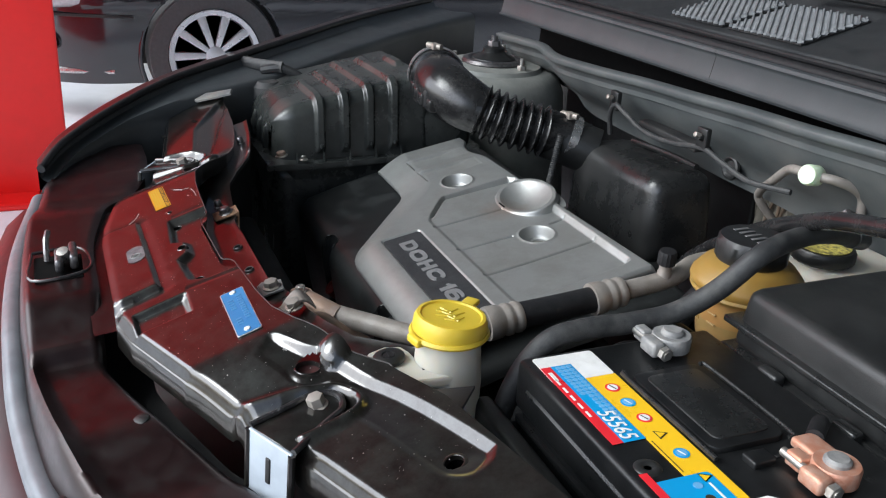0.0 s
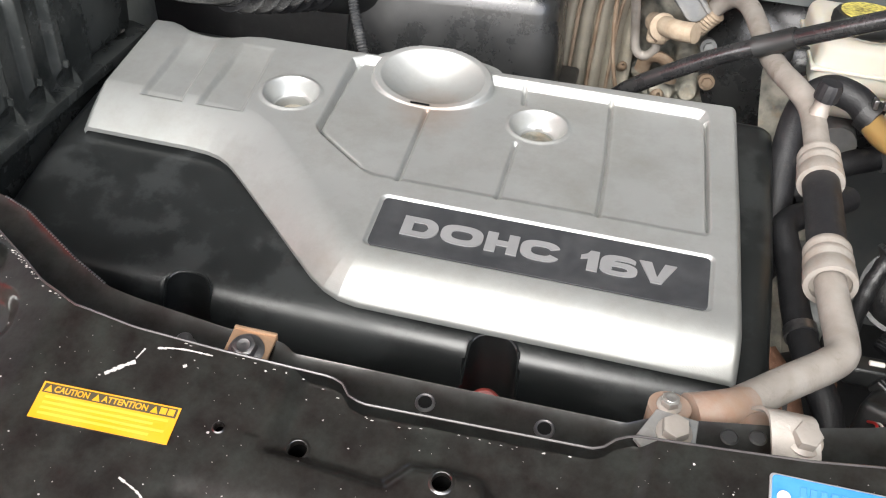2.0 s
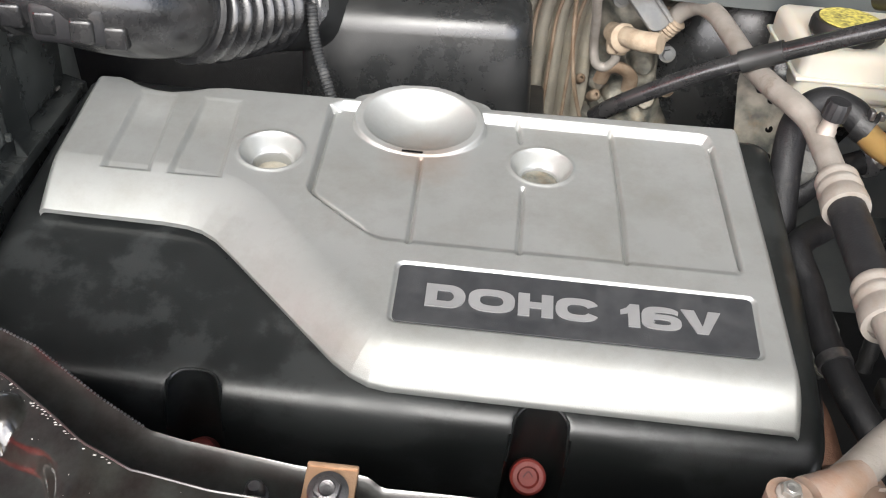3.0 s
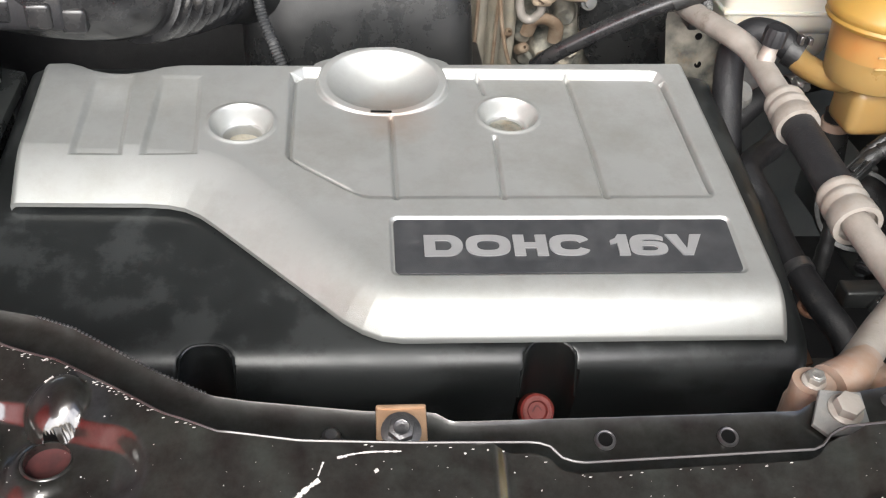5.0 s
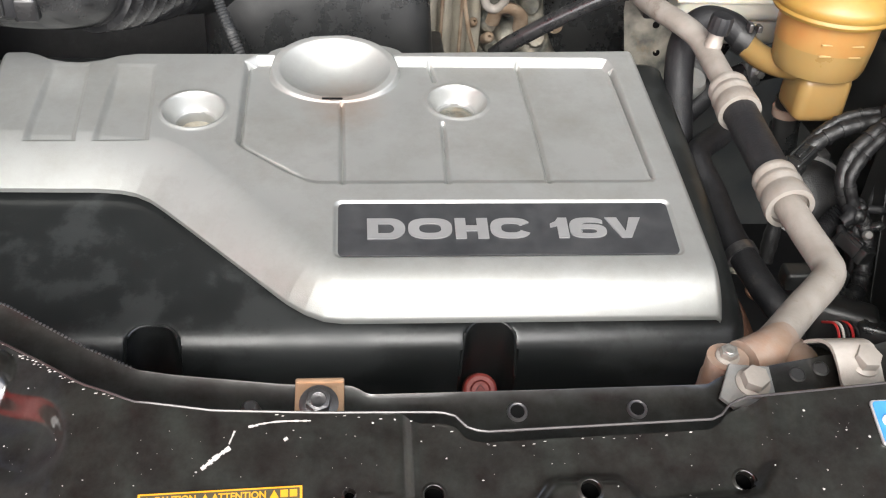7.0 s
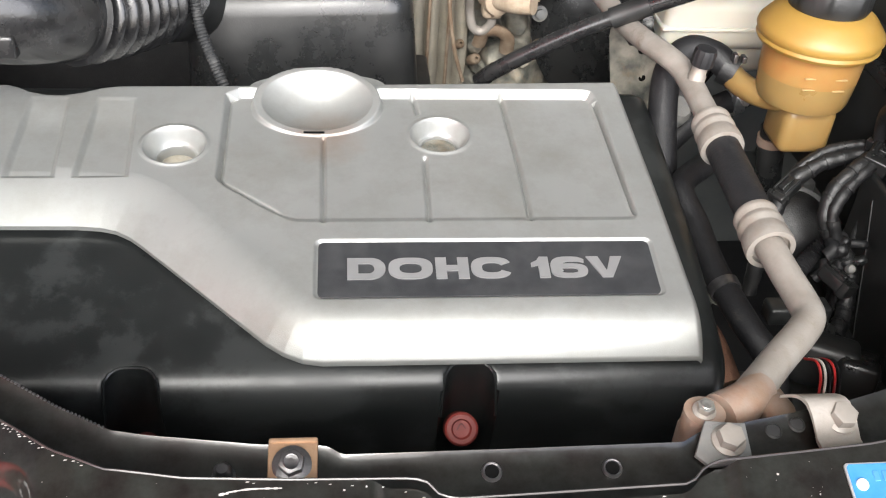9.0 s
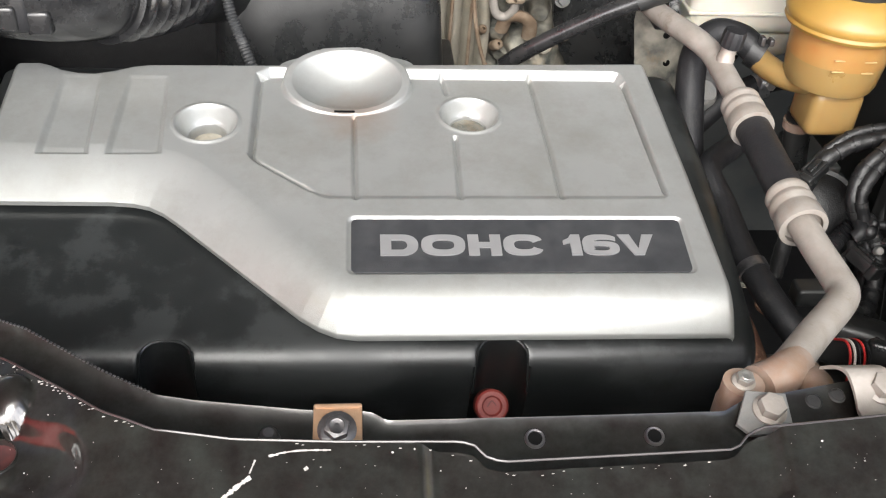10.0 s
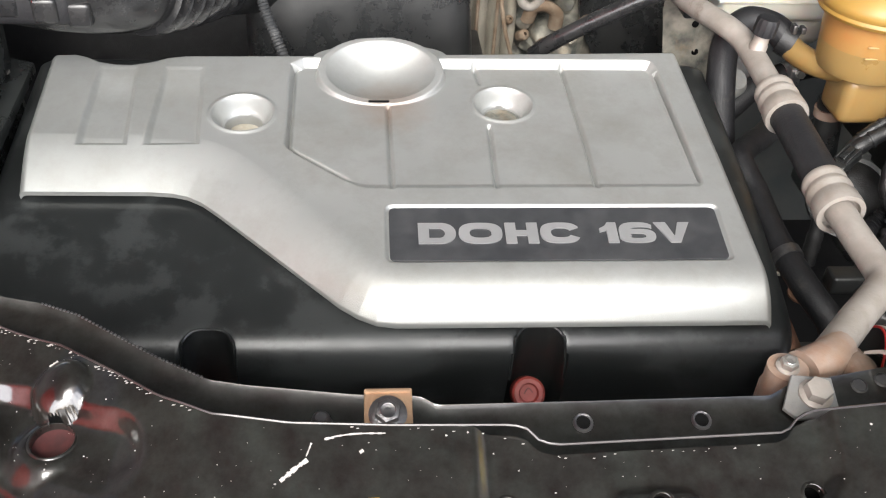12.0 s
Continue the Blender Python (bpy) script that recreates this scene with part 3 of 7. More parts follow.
SEAT_L = [(-0.372, -0.262), (-0.357, -0.224), (-0.348, -0.211), (-0.337, -0.199), (-0.319, -0.192), (-0.301, -0.202), (-0.2905, -0.218), (-0.291, -0.234), (-0.298, -0.249), (-0.305, -0.268)]
SEAT_R = [(0.270, -0.275), (0.277, -0.235), (0.282, -0.214), (0.287, -0.197), (0.305, -0.184), (0.323, -0.185), (0.336, -0.198), (0.340, -0.215), (0.343, -0.245)]


def rounded(pts, closed):
    """An outline with its corners rounded into a smooth curve."""
    q = [Vector((x, y, 0)) for x, y in (list(pts[-2:]) + list(pts) + list(pts[:2]) if closed else pts)]
    s = spline(q, 4)
    if closed:
        s = s[8:-12]
    return [(v.x, v.y) for v in s]


def along(table, x):
    return np.interp(x, [p[0] for p in table], [p[1] for p in table])


POCKETS = []
for outline, seat, boss, f0, f1 in ((POCKET_L, SEAT_L, BOSS_L, 9, 16), (POCKET_R, SEAT_R, BOSS_R, 9, 18)):
    POCKETS.append((rounded(outline, True), rounded(seat, False), boss, rounded(outline[f0:f1], False)))


def wall_step(d, w):
    """A pressed wall: mostly straight, rounded at top and foot."""
    return 0.55 * np.clip(d / w, 0, 1) + 0.45 * step(d / w)


def panel_relief(x, y):
    """Pressed shapes of the front panel."""
    h = np.zeros_like(x)
    for pocket, seat, hole, front in POCKETS:
        d = inside(x, y, pocket)
        deep = 0.0014 + 0.0046 * step(seg_dist(x, y, front) / 0.030)
        h -= deep * wall_step(d / 0.0062, 1)
        # flat boss for the hole, with a dome behind it
        r = np.hypot(x - hole[0], y - hole[1])
        h = np.where(r < 0.026, np.maximum(h, hole[2] - panel_z(x, y) - 0.0085 * step((r - 0.0115) / 0.0140)), h)
        r = np.hypot(x - hole[0], y - hole[1] - 0.0220)
        h = np.where(r < 0.0135, np.maximum(h, 0.0098 * np.sqrt(np.clip(1 - (r / 0.0135) ** 2, 0, 1)) - 0.0015), h)
        # seat of the bonnet stop: a rounded U-shaped bead round a flatter floor that runs out to the front
        d = inside(x, y, seat)
        floor = -0.0085 + 0.30 * np.clip(-0.212 - y, -0.02, 0.030)
        k = step((d - 0.0035) / 0.0125)
        h = h * (1 - k) + np.minimum(h, floor) * k
        h += np.where(d > -0.004, 0.0066 * np.exp(-((seg_dist(x, y, seat) * np.sign(d) - 0.0070) / 0.0056) ** 2), 0)
    # middle: sunk field with three holes, raised pad and a pocket before it
    field = inside(x, y, [(-0.088, -0.225), (-0.088, -0.277), (-0.03, -0.281), (-0.02, -0.270), (0.004, -0.270), (0.014, -0.281), (0.066, -0.277), (0.078, -0.262), (0.080, -0.225)])
    h -= 0.0068 * step(field / 0.010)
    pad = inside(x, y, [(-0.112, -0.302), (0.060, -0.299), (0.068, -0.42), (-0.122, -0.42)])
    h += 0.0048 * step(pad / 0.006) - 0.002 * np.exp(-(np.minimum(pad, 0) / 0.008) ** 2) * (pad < 0)
    slot = inside(x, y, [(0.086, -0.280), (0.126, -0.280), (0.126, -0.330), (0.088, -0.330)])
    h -= 0.006 * step(slot / 0.006)
    # creases across, and long waviness
    h -= 0.0008 * np.exp(-((x + 0.093) / 0.003) ** 2) * (y > -0.27) + 0.0008 * np.exp(-((x - 0.084 - 0.1 * (y + 0.25)) / 0.003) ** 2) * (y > -0.28)
    return h


DARK_RED = mat("shaded_red_primer", (0.045, 0.006, 0.005), (0.02, 0.003, 0.003), 0.8, 0, 150)
HOLES = [(0.422, -0.1585, 0.0066), (-0.073, -0.2675, 0.0042), (-0.008, -0.2715, 0.0042), (0.0615, -0.2655, 0.0042), (-0.108, -0.2705, 0.0022)]


def front_panel():
    xs = np.concatenate([np.linspace(-0.62, -0.42, 40)[:-1], np.linspace(-0.42, 0.46, 560), np.linspace(0.46, 0.62, 30)[1:]])
    ts = np.linspace(0, 1, 110)
    x = np.repeat(xs[None], len(ts), 0)
    y = along(FRONT, x) + ts[:, None] * (along(REAR, x) - along(FRONT, x))
    h = panel_relief(x, y)
    # rolled front edge
    d = ts[:, None] * (along(REAR, x) - along(FRONT, x))
    middle = step((x + 0.30) / 0.06) * step((0.085 - x) / 0.04)
    z = panel_z(x, y) + h - (0.010 - 0.0085 * middle) * (1 - step(d / 0.010)) ** 2
    bm = sheet(np.stack([x, y, z], -1), 0.02)
    cut = [f for f in bm.faces if any(math.hypot(f.calc_center_median().x - hx, f.calc_center_median().y - hy) < hr * 1.08 for hx, hy, hr in HOLES + [(BOSS_L[0], BOSS_L[1], 0.0089), (BOSS_R[0], BOSS_R[1], 0.0089)])]
    bmesh.ops.delete(bm, geom=cut, context="FACES")
    return bm


panel_ob = solo("front_panel", front_panel(), PAINT, "pressed steel front panel in worn black-maroon paint", "front panel", kind="structure", smooth=60)


def flange():
    xs = np.linspace(-0.42, 0.30, 260)
    back = [(-0.42, -0.125), (-0.371, -0.131), (-0.334, -0.137), (-0.291, -0.146), (-0.274, -0.152), (-0.234, -0.175), (-0.207, -0.188), (-0.19, -0.191), (-0.138, -0.197), (-0.111, -0.198), (-0.105, -0.199), (-0.099, -0.203),
            (-0.024, -0.2025), (0.066, -0.2015), (0.071, -0.199), (0.077, -0.196), (0.15, -0.184), (0.178, -0.177), (0.219, -0.164), (0.249, -0.143), (0.30, -0.11)]
    ts = np.linspace(0, 1, 14)
    x = np.repeat(xs[None], len(ts), 0)
    y0 = along(REAR, x) - 0.012
    y = y0 + ts[:, None] * (along(back, x) - y0)
    z = flange_z(x, y) + 0.0022 * step((ts[:, None] - 0.9) / 0.1)
    return sheet(np.stack([x, y, z], -1), 0.006)


part("edge_bead", tube([(x, float(along(REAR, x)), float(panel_z(np.array(x), np.array(float(along(REAR, x)))))) for x in np.linspace(-0.42, 0.30, 160)], 0.0006, 6, 1, smooth=False), PAINT_IN, panel_ob)
part("rear_flange", flange(), PAINT, panel_ob, "narrow lower flange behind the panel edge")
teeth = []
BACK_EDGE = [(-0.371, -0.131), (-0.334, -0.137), (-0.291, -0.146), (-0.274, -0.152), (-0.234, -0.175), (-0.207, -0.188)]
for i in range(44):
    tx = -0.292 + 0.0019 * i
    ty = float(along(BACK_EDGE, tx))
    teeth.append(rbox(-0.0005, 0.0005, -0.0005, 0.0005, 0, 0.0007, 0, m=Matrix.Translation((tx, ty, float(flange_z(tx, ty)) + 0.0018)) @ Matrix.Rotation(radians(-25), 4, "Z")))
part("serrated_edge", join(*teeth), DARK_BOLT, panel_ob, "row of small crimped teeth along the flange edge", smooth=0)


def ring_hole(x, y, r, z, parent, mat_in=SHADE_STEEL, rim=None):
    n = Vector((0, -0.336, 0.942))
    m = facing((x, y, z), n)
    part("hole_rim", lathe([(r, -0.004), (r, 0.0), (r * 1.05, 0.0002), (r * 1.2, 0.0001), (r * 1.42, -0.0006)], 24, m, caps=False), PAINT, parent)
    part("hole_well", lathe([(r * 1.4, -0.001), (r * 1.4, -0.02), (0, -0.021)], 20, m, caps=False), HOLE_BLACK, parent)


for hx, hy, hr in HOLES:
    hz = float(panel_z(np.array(hx), np.array(hy)) + panel_relief(np.array([hx]), np.array([hy]))[0])
    ring_hole(hx, hy, hr, hz + 0.0004, panel_ob)
for hx, hy, hz in (BOSS_L, BOSS_R):
    m = facing((hx, hy, hz + 0.0006), (0, -0.04, 1))
    part("hole_rim", lathe([(0.0094, -0.004), (0.0095, 0.0002), (0.0099, 0.0004), (0.0106, 0.0001), (0.0118, -0.0012)], 32, m, caps=False), PAINT, panel_ob)
    part("hole_well", lathe([(0.0, -0.006), (0.0098, -0.0035), (0.0104, -0.001)], 24, m, caps=False), DARK_RED, panel_ob)

# bumper cover in front of the panel, with its dark gap and grey edge
def fascia():
    nose = [(-0.90, -0.10), (-0.70, -0.25), (-0.55, -0.345), (-0.41, -0.402), (-0.26, -0.424), (-0.12, -0.431), (0.0, -0.431), (0.12, -0.425), (0.26, -0.402), (0.36, -0.36), (0.50, -0.29), (0.66, -0.18), (0.86, 0.0)]
    inner = [(-0.90, 0.10), (-0.62, -0.225), (-0.36, -0.268), (-0.28, -0.300), (-0.225, -0.326), (-0.14, -0.347), (-0.085, -0.352), (0.0, -0.352), (0.078, -0.357), (0.12, -0.350), (0.219, -0.319), (0.28, -0.288), (0.36, -0.252), (0.62, -0.17), (0.86, 0.1)]
    nose, inner = rounded(nose, False), rounded(inner, False)
    xs = np.linspace(-0.47, 0.60, 260)
    ts = np.linspace(0, 1, 24)
    x = np.repeat(xs[None], len(ts), 0)
    y = along(nose, x) + ts[:, None] * (along(inner, x) - along(nose, x))
    base = 1.010 + 0.357 * (along(inner, x) + 0.265) - 0.030 * step((-x - 0.19) / 0.12) - 0.025 * step((x - 0.21) / 0.10)
    z = base - 0.012 + 0.007 * step((x - 0.02) / 0.08)  + 0.011 * step((0.085 - x) / 0.085) - (0.11 - 0.06 * step((0.06 - x) / 0.08)) * (along(inner, x) - y) - 0.05 * (1 - step(ts[:, None] / 0.22)) ** 2
    # the middle stands higher; the cover rolls down into the gap
    z = z - 0.009 * step(x / 0.085) - (0.007 - 0.005 * step((0.05 - x) / 0.06)) * (1 - step((1 - ts[:, None]) / 0.09)) ** 2
    # the plate round the catch ends in a sharp drop
    z = z - 0.016 * step((x - 0.076) / 0.012) * step(ts[:, None] / 0.35)
    return sheet(np.stack([x, y, z], -1), 0.10)


# added dark sheet hides the bright floor and stands for shade in the gap
solo("gap_fill", sheet(np.stack([np.repeat(np.linspace(-0.86, 0.82, 60)[None], 2, 0), along(FRONT, np.linspace(-0.86, 0.82, 60))[None] + np.array([[0.03], [-0.05]]), np.full((2, 60), 0.90)], -1), 0), SHADE_STEEL, "dark sheet added to shade the gap behind the bumper", "liner", kind="structure")
groove = np.linspace(-0.21, 0.082, 40)
solo("groove_floor", sheet(np.array([[(x, float(along(FRONT, x)) + dy, float(panel_z(np.array(x), along(FRONT, x))) - 0.011 + dz) for dy, dz in ((0.012, 0.0), (-0.004, -0.001), (-0.02, -0.003))] for x in groove]), 0), PAINT_TOP, "shallow painted groove between panel and bumper top", "groove", kind="structure")
bumper = thing("front_bumper", "dark maroon painted bumper cover with a dull grey rim", "bumper", (0, -0.4, 0.3))
part("cover", fascia(), PAINT_TOP, bumper, smooth=60)
rimline = [(-0.41, -0.404, 0), (-0.26, -0.426, 0), (-0.12, -0.433, 0), (0.0, -0.433, 0), (0.12, -0.427, 0), (0.26, -0.404, 0), (0.36, -0.362, 0), (0.50, -0.292, 0)]


def nose_z(x):
    inner = np.interp(x, [-0.36, -0.28, -0.225, -0.14, -0.085, 0.078, 0.12, 0.219, 0.28, 0.36, 0.5], [-0.268, -0.302, -0.332, -0.356, -0.362, -0.362, -0.352, -0.320, -0.288, -0.252, -0.21])
    y = np.interp(x, [p[0] for p in rimline], [p[1] for p in rimline])
    b = 1.010 + 0.357 * (inner + 0.265) - 0.030 * step((-x - 0.19) / 0.12) - 0.025 * step((x - 0.21) / 0.10)
    return float(b - 0.012 + 0.007 * step((x - 0.02) / 0.08)  + 0.011 * step((0.085 - x) / 0.085) - (0.11 - 0.06 * step((0.06 - x) / 0.08)) * (inner - y) - 0.047 - 0.009 * step(x / 0.085))


def front_face():
    """The bumper's face, bulging forward below its upper rim."""
    q = spline([Vector((x, y, nose_z(x))) for x, y, _ in rimline], 8)
    return sheet(np.array([[(v.x, v.y - dy, v.z - dz) for dy, dz in ((0.0, 0.004), (0.02, 0.008), (0.045, 0.03), (0.06, 0.08), (0.062, 0.2), (0.05, 0.42), (0.02, 0.62))] for v in q]), 0)


part("front_face", front_face(), PAINT_DULL, bumper, smooth=60)
part("rim", tube([(x, y, nose_z(x)) for x, y, _ in rimline], 0.012, 12, 8), mat("grey_trim", (0.17, 0.185, 0.20), (0.14, 0.15, 0.165), 0.4, 0.2, 40), bumper, "dull grey trim along the bumper edge")


# fenders, shut edges and the rubber seal on the far side
fender = thing("left_fender", "dark maroon front fender with a black seal along its edge", "fender", (-0.85, 0.1, 0.5))


def fender_strip(pts, w, drop, sign):
    xs = spline(pts, 14)
    g = np.zeros((len(xs), 8, 3))
    for i, q in enumerate(xs):
        for j in range(8):
            t = j / 7
            g[i, j] = (q.x + sign * w * t, q.y, q.z + 0.012 * math.sin(3.1 * t) - drop * t * t)
    return sheet(g, 0.03)


edge_pts = [(-0.363, -0.402, 0.985), (-0.432, -0.369, 1.0), (-0.521, -0.296, 1.02), (-0.598, -0.206, 1.04), (-0.678, -0.087, 1.055), (-0.80, 0.05, 1.064), (-0.95, 0.21, 1.07), (-1.12, 0.42, 1.075)]
part("panel", fender_strip(edge_pts, 0.25, 0.22, -1), PAINT_DULL, fender, smooth=60)
part("edge_seal", tube([(x + 0.006, y + 0.004, z + 0.002) for x, y, z in edge_pts], 0.0055, 10, 10), RUBBER, fender, "black rubber edge seal")


def ledge(pts, widths):
    """Inner ledge: from the fender edge towards the bay, stepped down, then a wall."""
    g = []
    for i, (x, y, z) in enumerate(pts):
        a, b = Vector(pts[max(i - 1, 0)]), Vector(pts[min(i + 1, len(pts) - 1)])
        d = (b - a).normalized()
        n = Vector((d.y, -d.x, 0)).normalized()
        w = widths[i]
        g.append([(x + n.x * w * k, y + n.y * w * k, z + dz) for k, dz in ((0.0, 0.0), (0.12, -0.002), (0.18, -0.012), (0.5, -0.016), (0.9, -0.014), (0.97, -0.018), (1.0, -0.03), (1.02, -0.4))])
    return sheet(np.array(g), 0)


part("inner_ledge", ledge([tuple(q) for q in spline([Vector(q) for q in edge_pts], 6)], list(np.interp(np.linspace(0, 7, len(spline([Vector(q) for q in edge_pts], 6))), range(8), [0.02, 0.022, 0.03, 0.06, 0.095, 0.10, 0.11, 0.12]))), COWL, fender, "dark dusty inner ledge", smooth=50)
fender_r = thing("right_fender", "dark inner wing panel beside the battery", "fender", (0.8, 0.2, 0.5))
part("panel", rbox(0.72, 0.76, -0.15, 0.75, 0.55, 1.0, 0.01), SHADE_STEEL, fender_r)

# bulkhead, cowl and wiper tray
def bulkhead():
    prof = [(0.56, 0.55), (0.56, 0.80), (0.555, 0.95), (0.545, 0.985), (0.53, 0.998), (0.44, 1.006), (0.418, 1.010), (0.414, 1.03), (0.400, 1.048), (0.382, 1.065), (0.366, 1.083), (0.357, 1.100), (0.353, 1.112), (0.350, 1.1155), (0.341, 1.1165), (0.3385, 1.118), (0.338, 1.1245), (0.339, 1.1265), (0.352, 1.1285), (0.354, 1.1275), (0.355, 1.10)]
    xs = np.linspace(-0.70, 0.80, 120)
    g = np.zeros((len(xs), len(prof), 3))
    for i, x in enumerate(xs):
        for j, (y, z) in enumerate(prof):
            wave = 0.004 * math.sin(9 * x + 2 * z) + 0.0015 * math.sin(31 * x)
            g[i, j] = (x, y + wave + 0.05 * step((-x - 0.35) / 0.2), z + 0.07 * (x + 0.05) * step((z - 1.0) / 0.1))
    return sheet(g, 0)


# added dark sheet keeps the bright floor from showing past the bulkhead
solo("bulkhead_side_fill", rbox(-1.05, -0.66, 0.575, 0.62, 0.5, 1.0, 0.004), SHADE_STEEL, "dark sheet added to close the bay beside the bulkhead", "bulkhead", kind="structure")
# black sheet stands in for the shade low on the bulkhead
solo("bulkhead_shade", rbox(-0.66, -0.11, 0.528, 0.545, 0.56, 0.992, 0.006), TAPE, "black sheet added as shade before the lower bulkhead", "bulkhead mat", kind="structure")
wall = solo("bulkhead", bulkhead(), FIREWALL, "dusty grey painted bulkhead behind the engine", "bulkhead", kind="structure", smooth=60)
# the recess before the cowl gets its shade from this near-black sheet
solo("shaded_drain_channel", sheet(np.array([[(x, 0.358 + 0.05 * step((-x - 0.35) / 0.2), 1.100 + 0.07 * (x + 0.05)), (x, 0.43, 1.085 + 0.07 * (x + 0.05)), (x, 0.48, 1.08 + 0.07 * (x + 0.05)), (x, 0.485, 1.16)] for x in np.linspace(-0.70, 0.80, 30)]), 0), HOLE_BLACK, "near-black sheet standing for the shaded drain channel before the cowl", "channel", kind="structure")
for x0, x1 in ((-0.75, -0.1175), (-0.1165, 0.85)):
    # a folded rail: turned-under lip, upright face, small step and the rolled top edge
    fold = [(0.436, 1.124), (0.424, 1.1215), (0.4195, 1.122), (0.418, 1.125), (0.4215, 1.1275), (0.423, 1.131), (0.428, 1.156), (0.427, 1.159), (0.4245, 1.1615), (0.4265, 1.1655), (0.431, 1.167), (0.436, 1.1655), (0.437, 1.158), (0.46, 1.156)]
    solo("cowl_panel", sheet(np.array([[(x, y, z + 0.025 * (x + 0.1)) for y, z in fold] for x in np.linspace(x0, x1, 30)]), 0), COWL, "dull grey painted cowl rail below the windscreen", "cowl", kind="structure", smooth=35)
seal = thing("cowl_seal", "long black rubber bonnet seal on the cowl", "seal", (0, 0.45, 1.17))
part("bulb", tube([(-0.75, 0.4465, 1.149), (0.0, 0.4465, 1.168), (0.85, 0.4465, 1.190)], 0.0075, 10, 10), RUBBER, seal)
part("lip", tube([(-0.75, 0.459, 1.158), (0.0, 0.459, 1.177), (0.85, 0.459, 1.199)], 0.004, 8, 10), RUBBER, seal)


def grille_tray():
    e = thing("wiper_tray", "dark grey plastic wiper tray with two mesh vents", "wiper tray", (0, 0.6, 1.15))
    part("tray", sheet(np.array([[(x, 0.460, 1.166 + 0.025 * x), (x, 0.463, 1.177 + 0.028 * x), (x, 0.468, 1.1815 + 0.03 * x), (x, 0.474, 1.1825 + 0.03 * x), (x, 0.478, 1.181 + 0.03 * x), (x, 0.72, 1.245 + 0.03 * x), (x, 0.80, 1.27 + 0.03 * x)] for x in np.linspace(-0.8, 0.9, 20)]), 0.01), COWL_PLASTIC, e)
    for x0, x1 in ((-0.31, -0.19), (-0.178, -0.035)):
        bars = []
        m = Matrix.Translation((0, 0.488, 1.1865)) @ Matrix.Rotation(-math.atan(0.03), 4, "Y") @ Matrix.Rotation(math.atan2(0.061, 0.245), 4, "X")
        w, d = x1 - x0, 0.11
        n = int((w + d) / 0.0125)
        for s in (1, -1):
            for i in range(n):
                c = x0 - d + (i + 0.5) * (w + d) / n if s > 0 else x0 + (i + 0.5) * (w + d) / n
                # a thin diagonal bar, cut off at the frame
                p, q = [c, 0.0], [c + s * d, d]
                lo, hi = 0.0, 1.0
                for t in np.linspace(0, 1, 60):
                    if x0 <= p[0] + (q[0] - p[0]) * t <= x1:
                        lo = t
                        break
                for t in np.linspace(1, 0, 60):
                    if x0 <= p[0] + (q[0] - p[0]) * t <= x1:
                        hi = t
                        break
                if hi - lo < 0.05:
                    continue
                a = Vector((p[0] + (q[0] - p[0]) * lo, p[1] + (q[1] - p[1]) * lo, 0.002 if s > 0 else 0.004))
                b = Vector((p[0] + (q[0] - p[0]) * hi, p[1] + (q[1] - p[1]) * hi, a.z))
                bars.append(tube([a, b], 0.0024, 5, 1, smooth=False))
        part("mesh_vent", moved(join(*bars), m), MESH_GREY, e, "grey diamond mesh")
        part("vent_well", moved(rbox(x0, x1, 0, d, -0.001, 0.0008, 0), m), SHADE_STEEL, e)
    return e


grille_tray()
glass = mat("windscreen_glass", (0.02, 0.022, 0.025), None, 0.05, 0, coat=1.0)
solo("windscreen", sheet(np.array([[(x, 0.80, 1.262), (x, 1.25, 1.55), (x, 1.55, 1.75)] for x in np.linspace(-0.75, 0.8, 8)]), 0.006), glass, "dark tinted curved windscreen", "windscreen", kind="structure")
wiper = thing("windscreen_wiper", "black windscreen wiper lying on the tray", "wiper", (0.1, 0.7, 1.22))
part("arm", tube([(-0.16, 0.60, 1.235), (0.0, 0.62, 1.235), (0.12, 0.60, 1.22), (0.25, 0.56, 1.20)], 0.008, 8, 8), BLACK, wiper)
part("blade", tube([(-0.1, 0.66, 1.25), (0.1, 0.645, 1.24), (0.4, 0.62, 1.23)], 0.006, 8, 6), RUBBER, wiper)

# strut tower at the far rear corner
tower = thing("strut_tower", "dusty grey suspension tower with a bolted top", "strut tower", (-0.6, 0.34, 0.7))
SEALED = mat("pale_sealed_steel", (0.19, 0.20, 0.185), (0.26, 0.265, 0.24), 0.6, 0, 14, 0.2, 200, dust=(0.09, 0.09, 0.085), dscale=9, damount=0.6)
part("dome", lathe([(0.15, -0.30), (0.128, -0.03), (0.118, -0.006), (0.104, 0.004), (0.088, 0.006), (0.084, 0.013), (0.05, 0.016), (0, 0.016)], 44, pose(-0.62, 0.35, 1.03)), SEALED, tower, "pale grey sealed steel dome")
part("mount_ring", lathe([(0.052, 0.0), (0.056, 0.004), (0.052, 0.009), (0.045, 0.010), (0.040, 0.006)], 30, pose(-0.62, 0.35, 1.044)), DARK_BOLT, tower)
part("top_mount", lathe([(0, 0.004), (0.040, 0.004), (0.038, 0.010), (0.024, 0.016), (0.019, 0.021), (0.019, 0.027), (0.014, 0.030), (0, 0.030)], 28, pose(-0.62, 0.35, 1.044)), BLACK, tower)
part("centre_nut", join(hexagon(0.011, 0, 0.010), lathe([(0.006, 0.010), (0.006, 0.018), (0, 0.019)], 12)), DARK_BOLT, tower).matrix_basis = pose(-0.62, 0.35, 1.073)
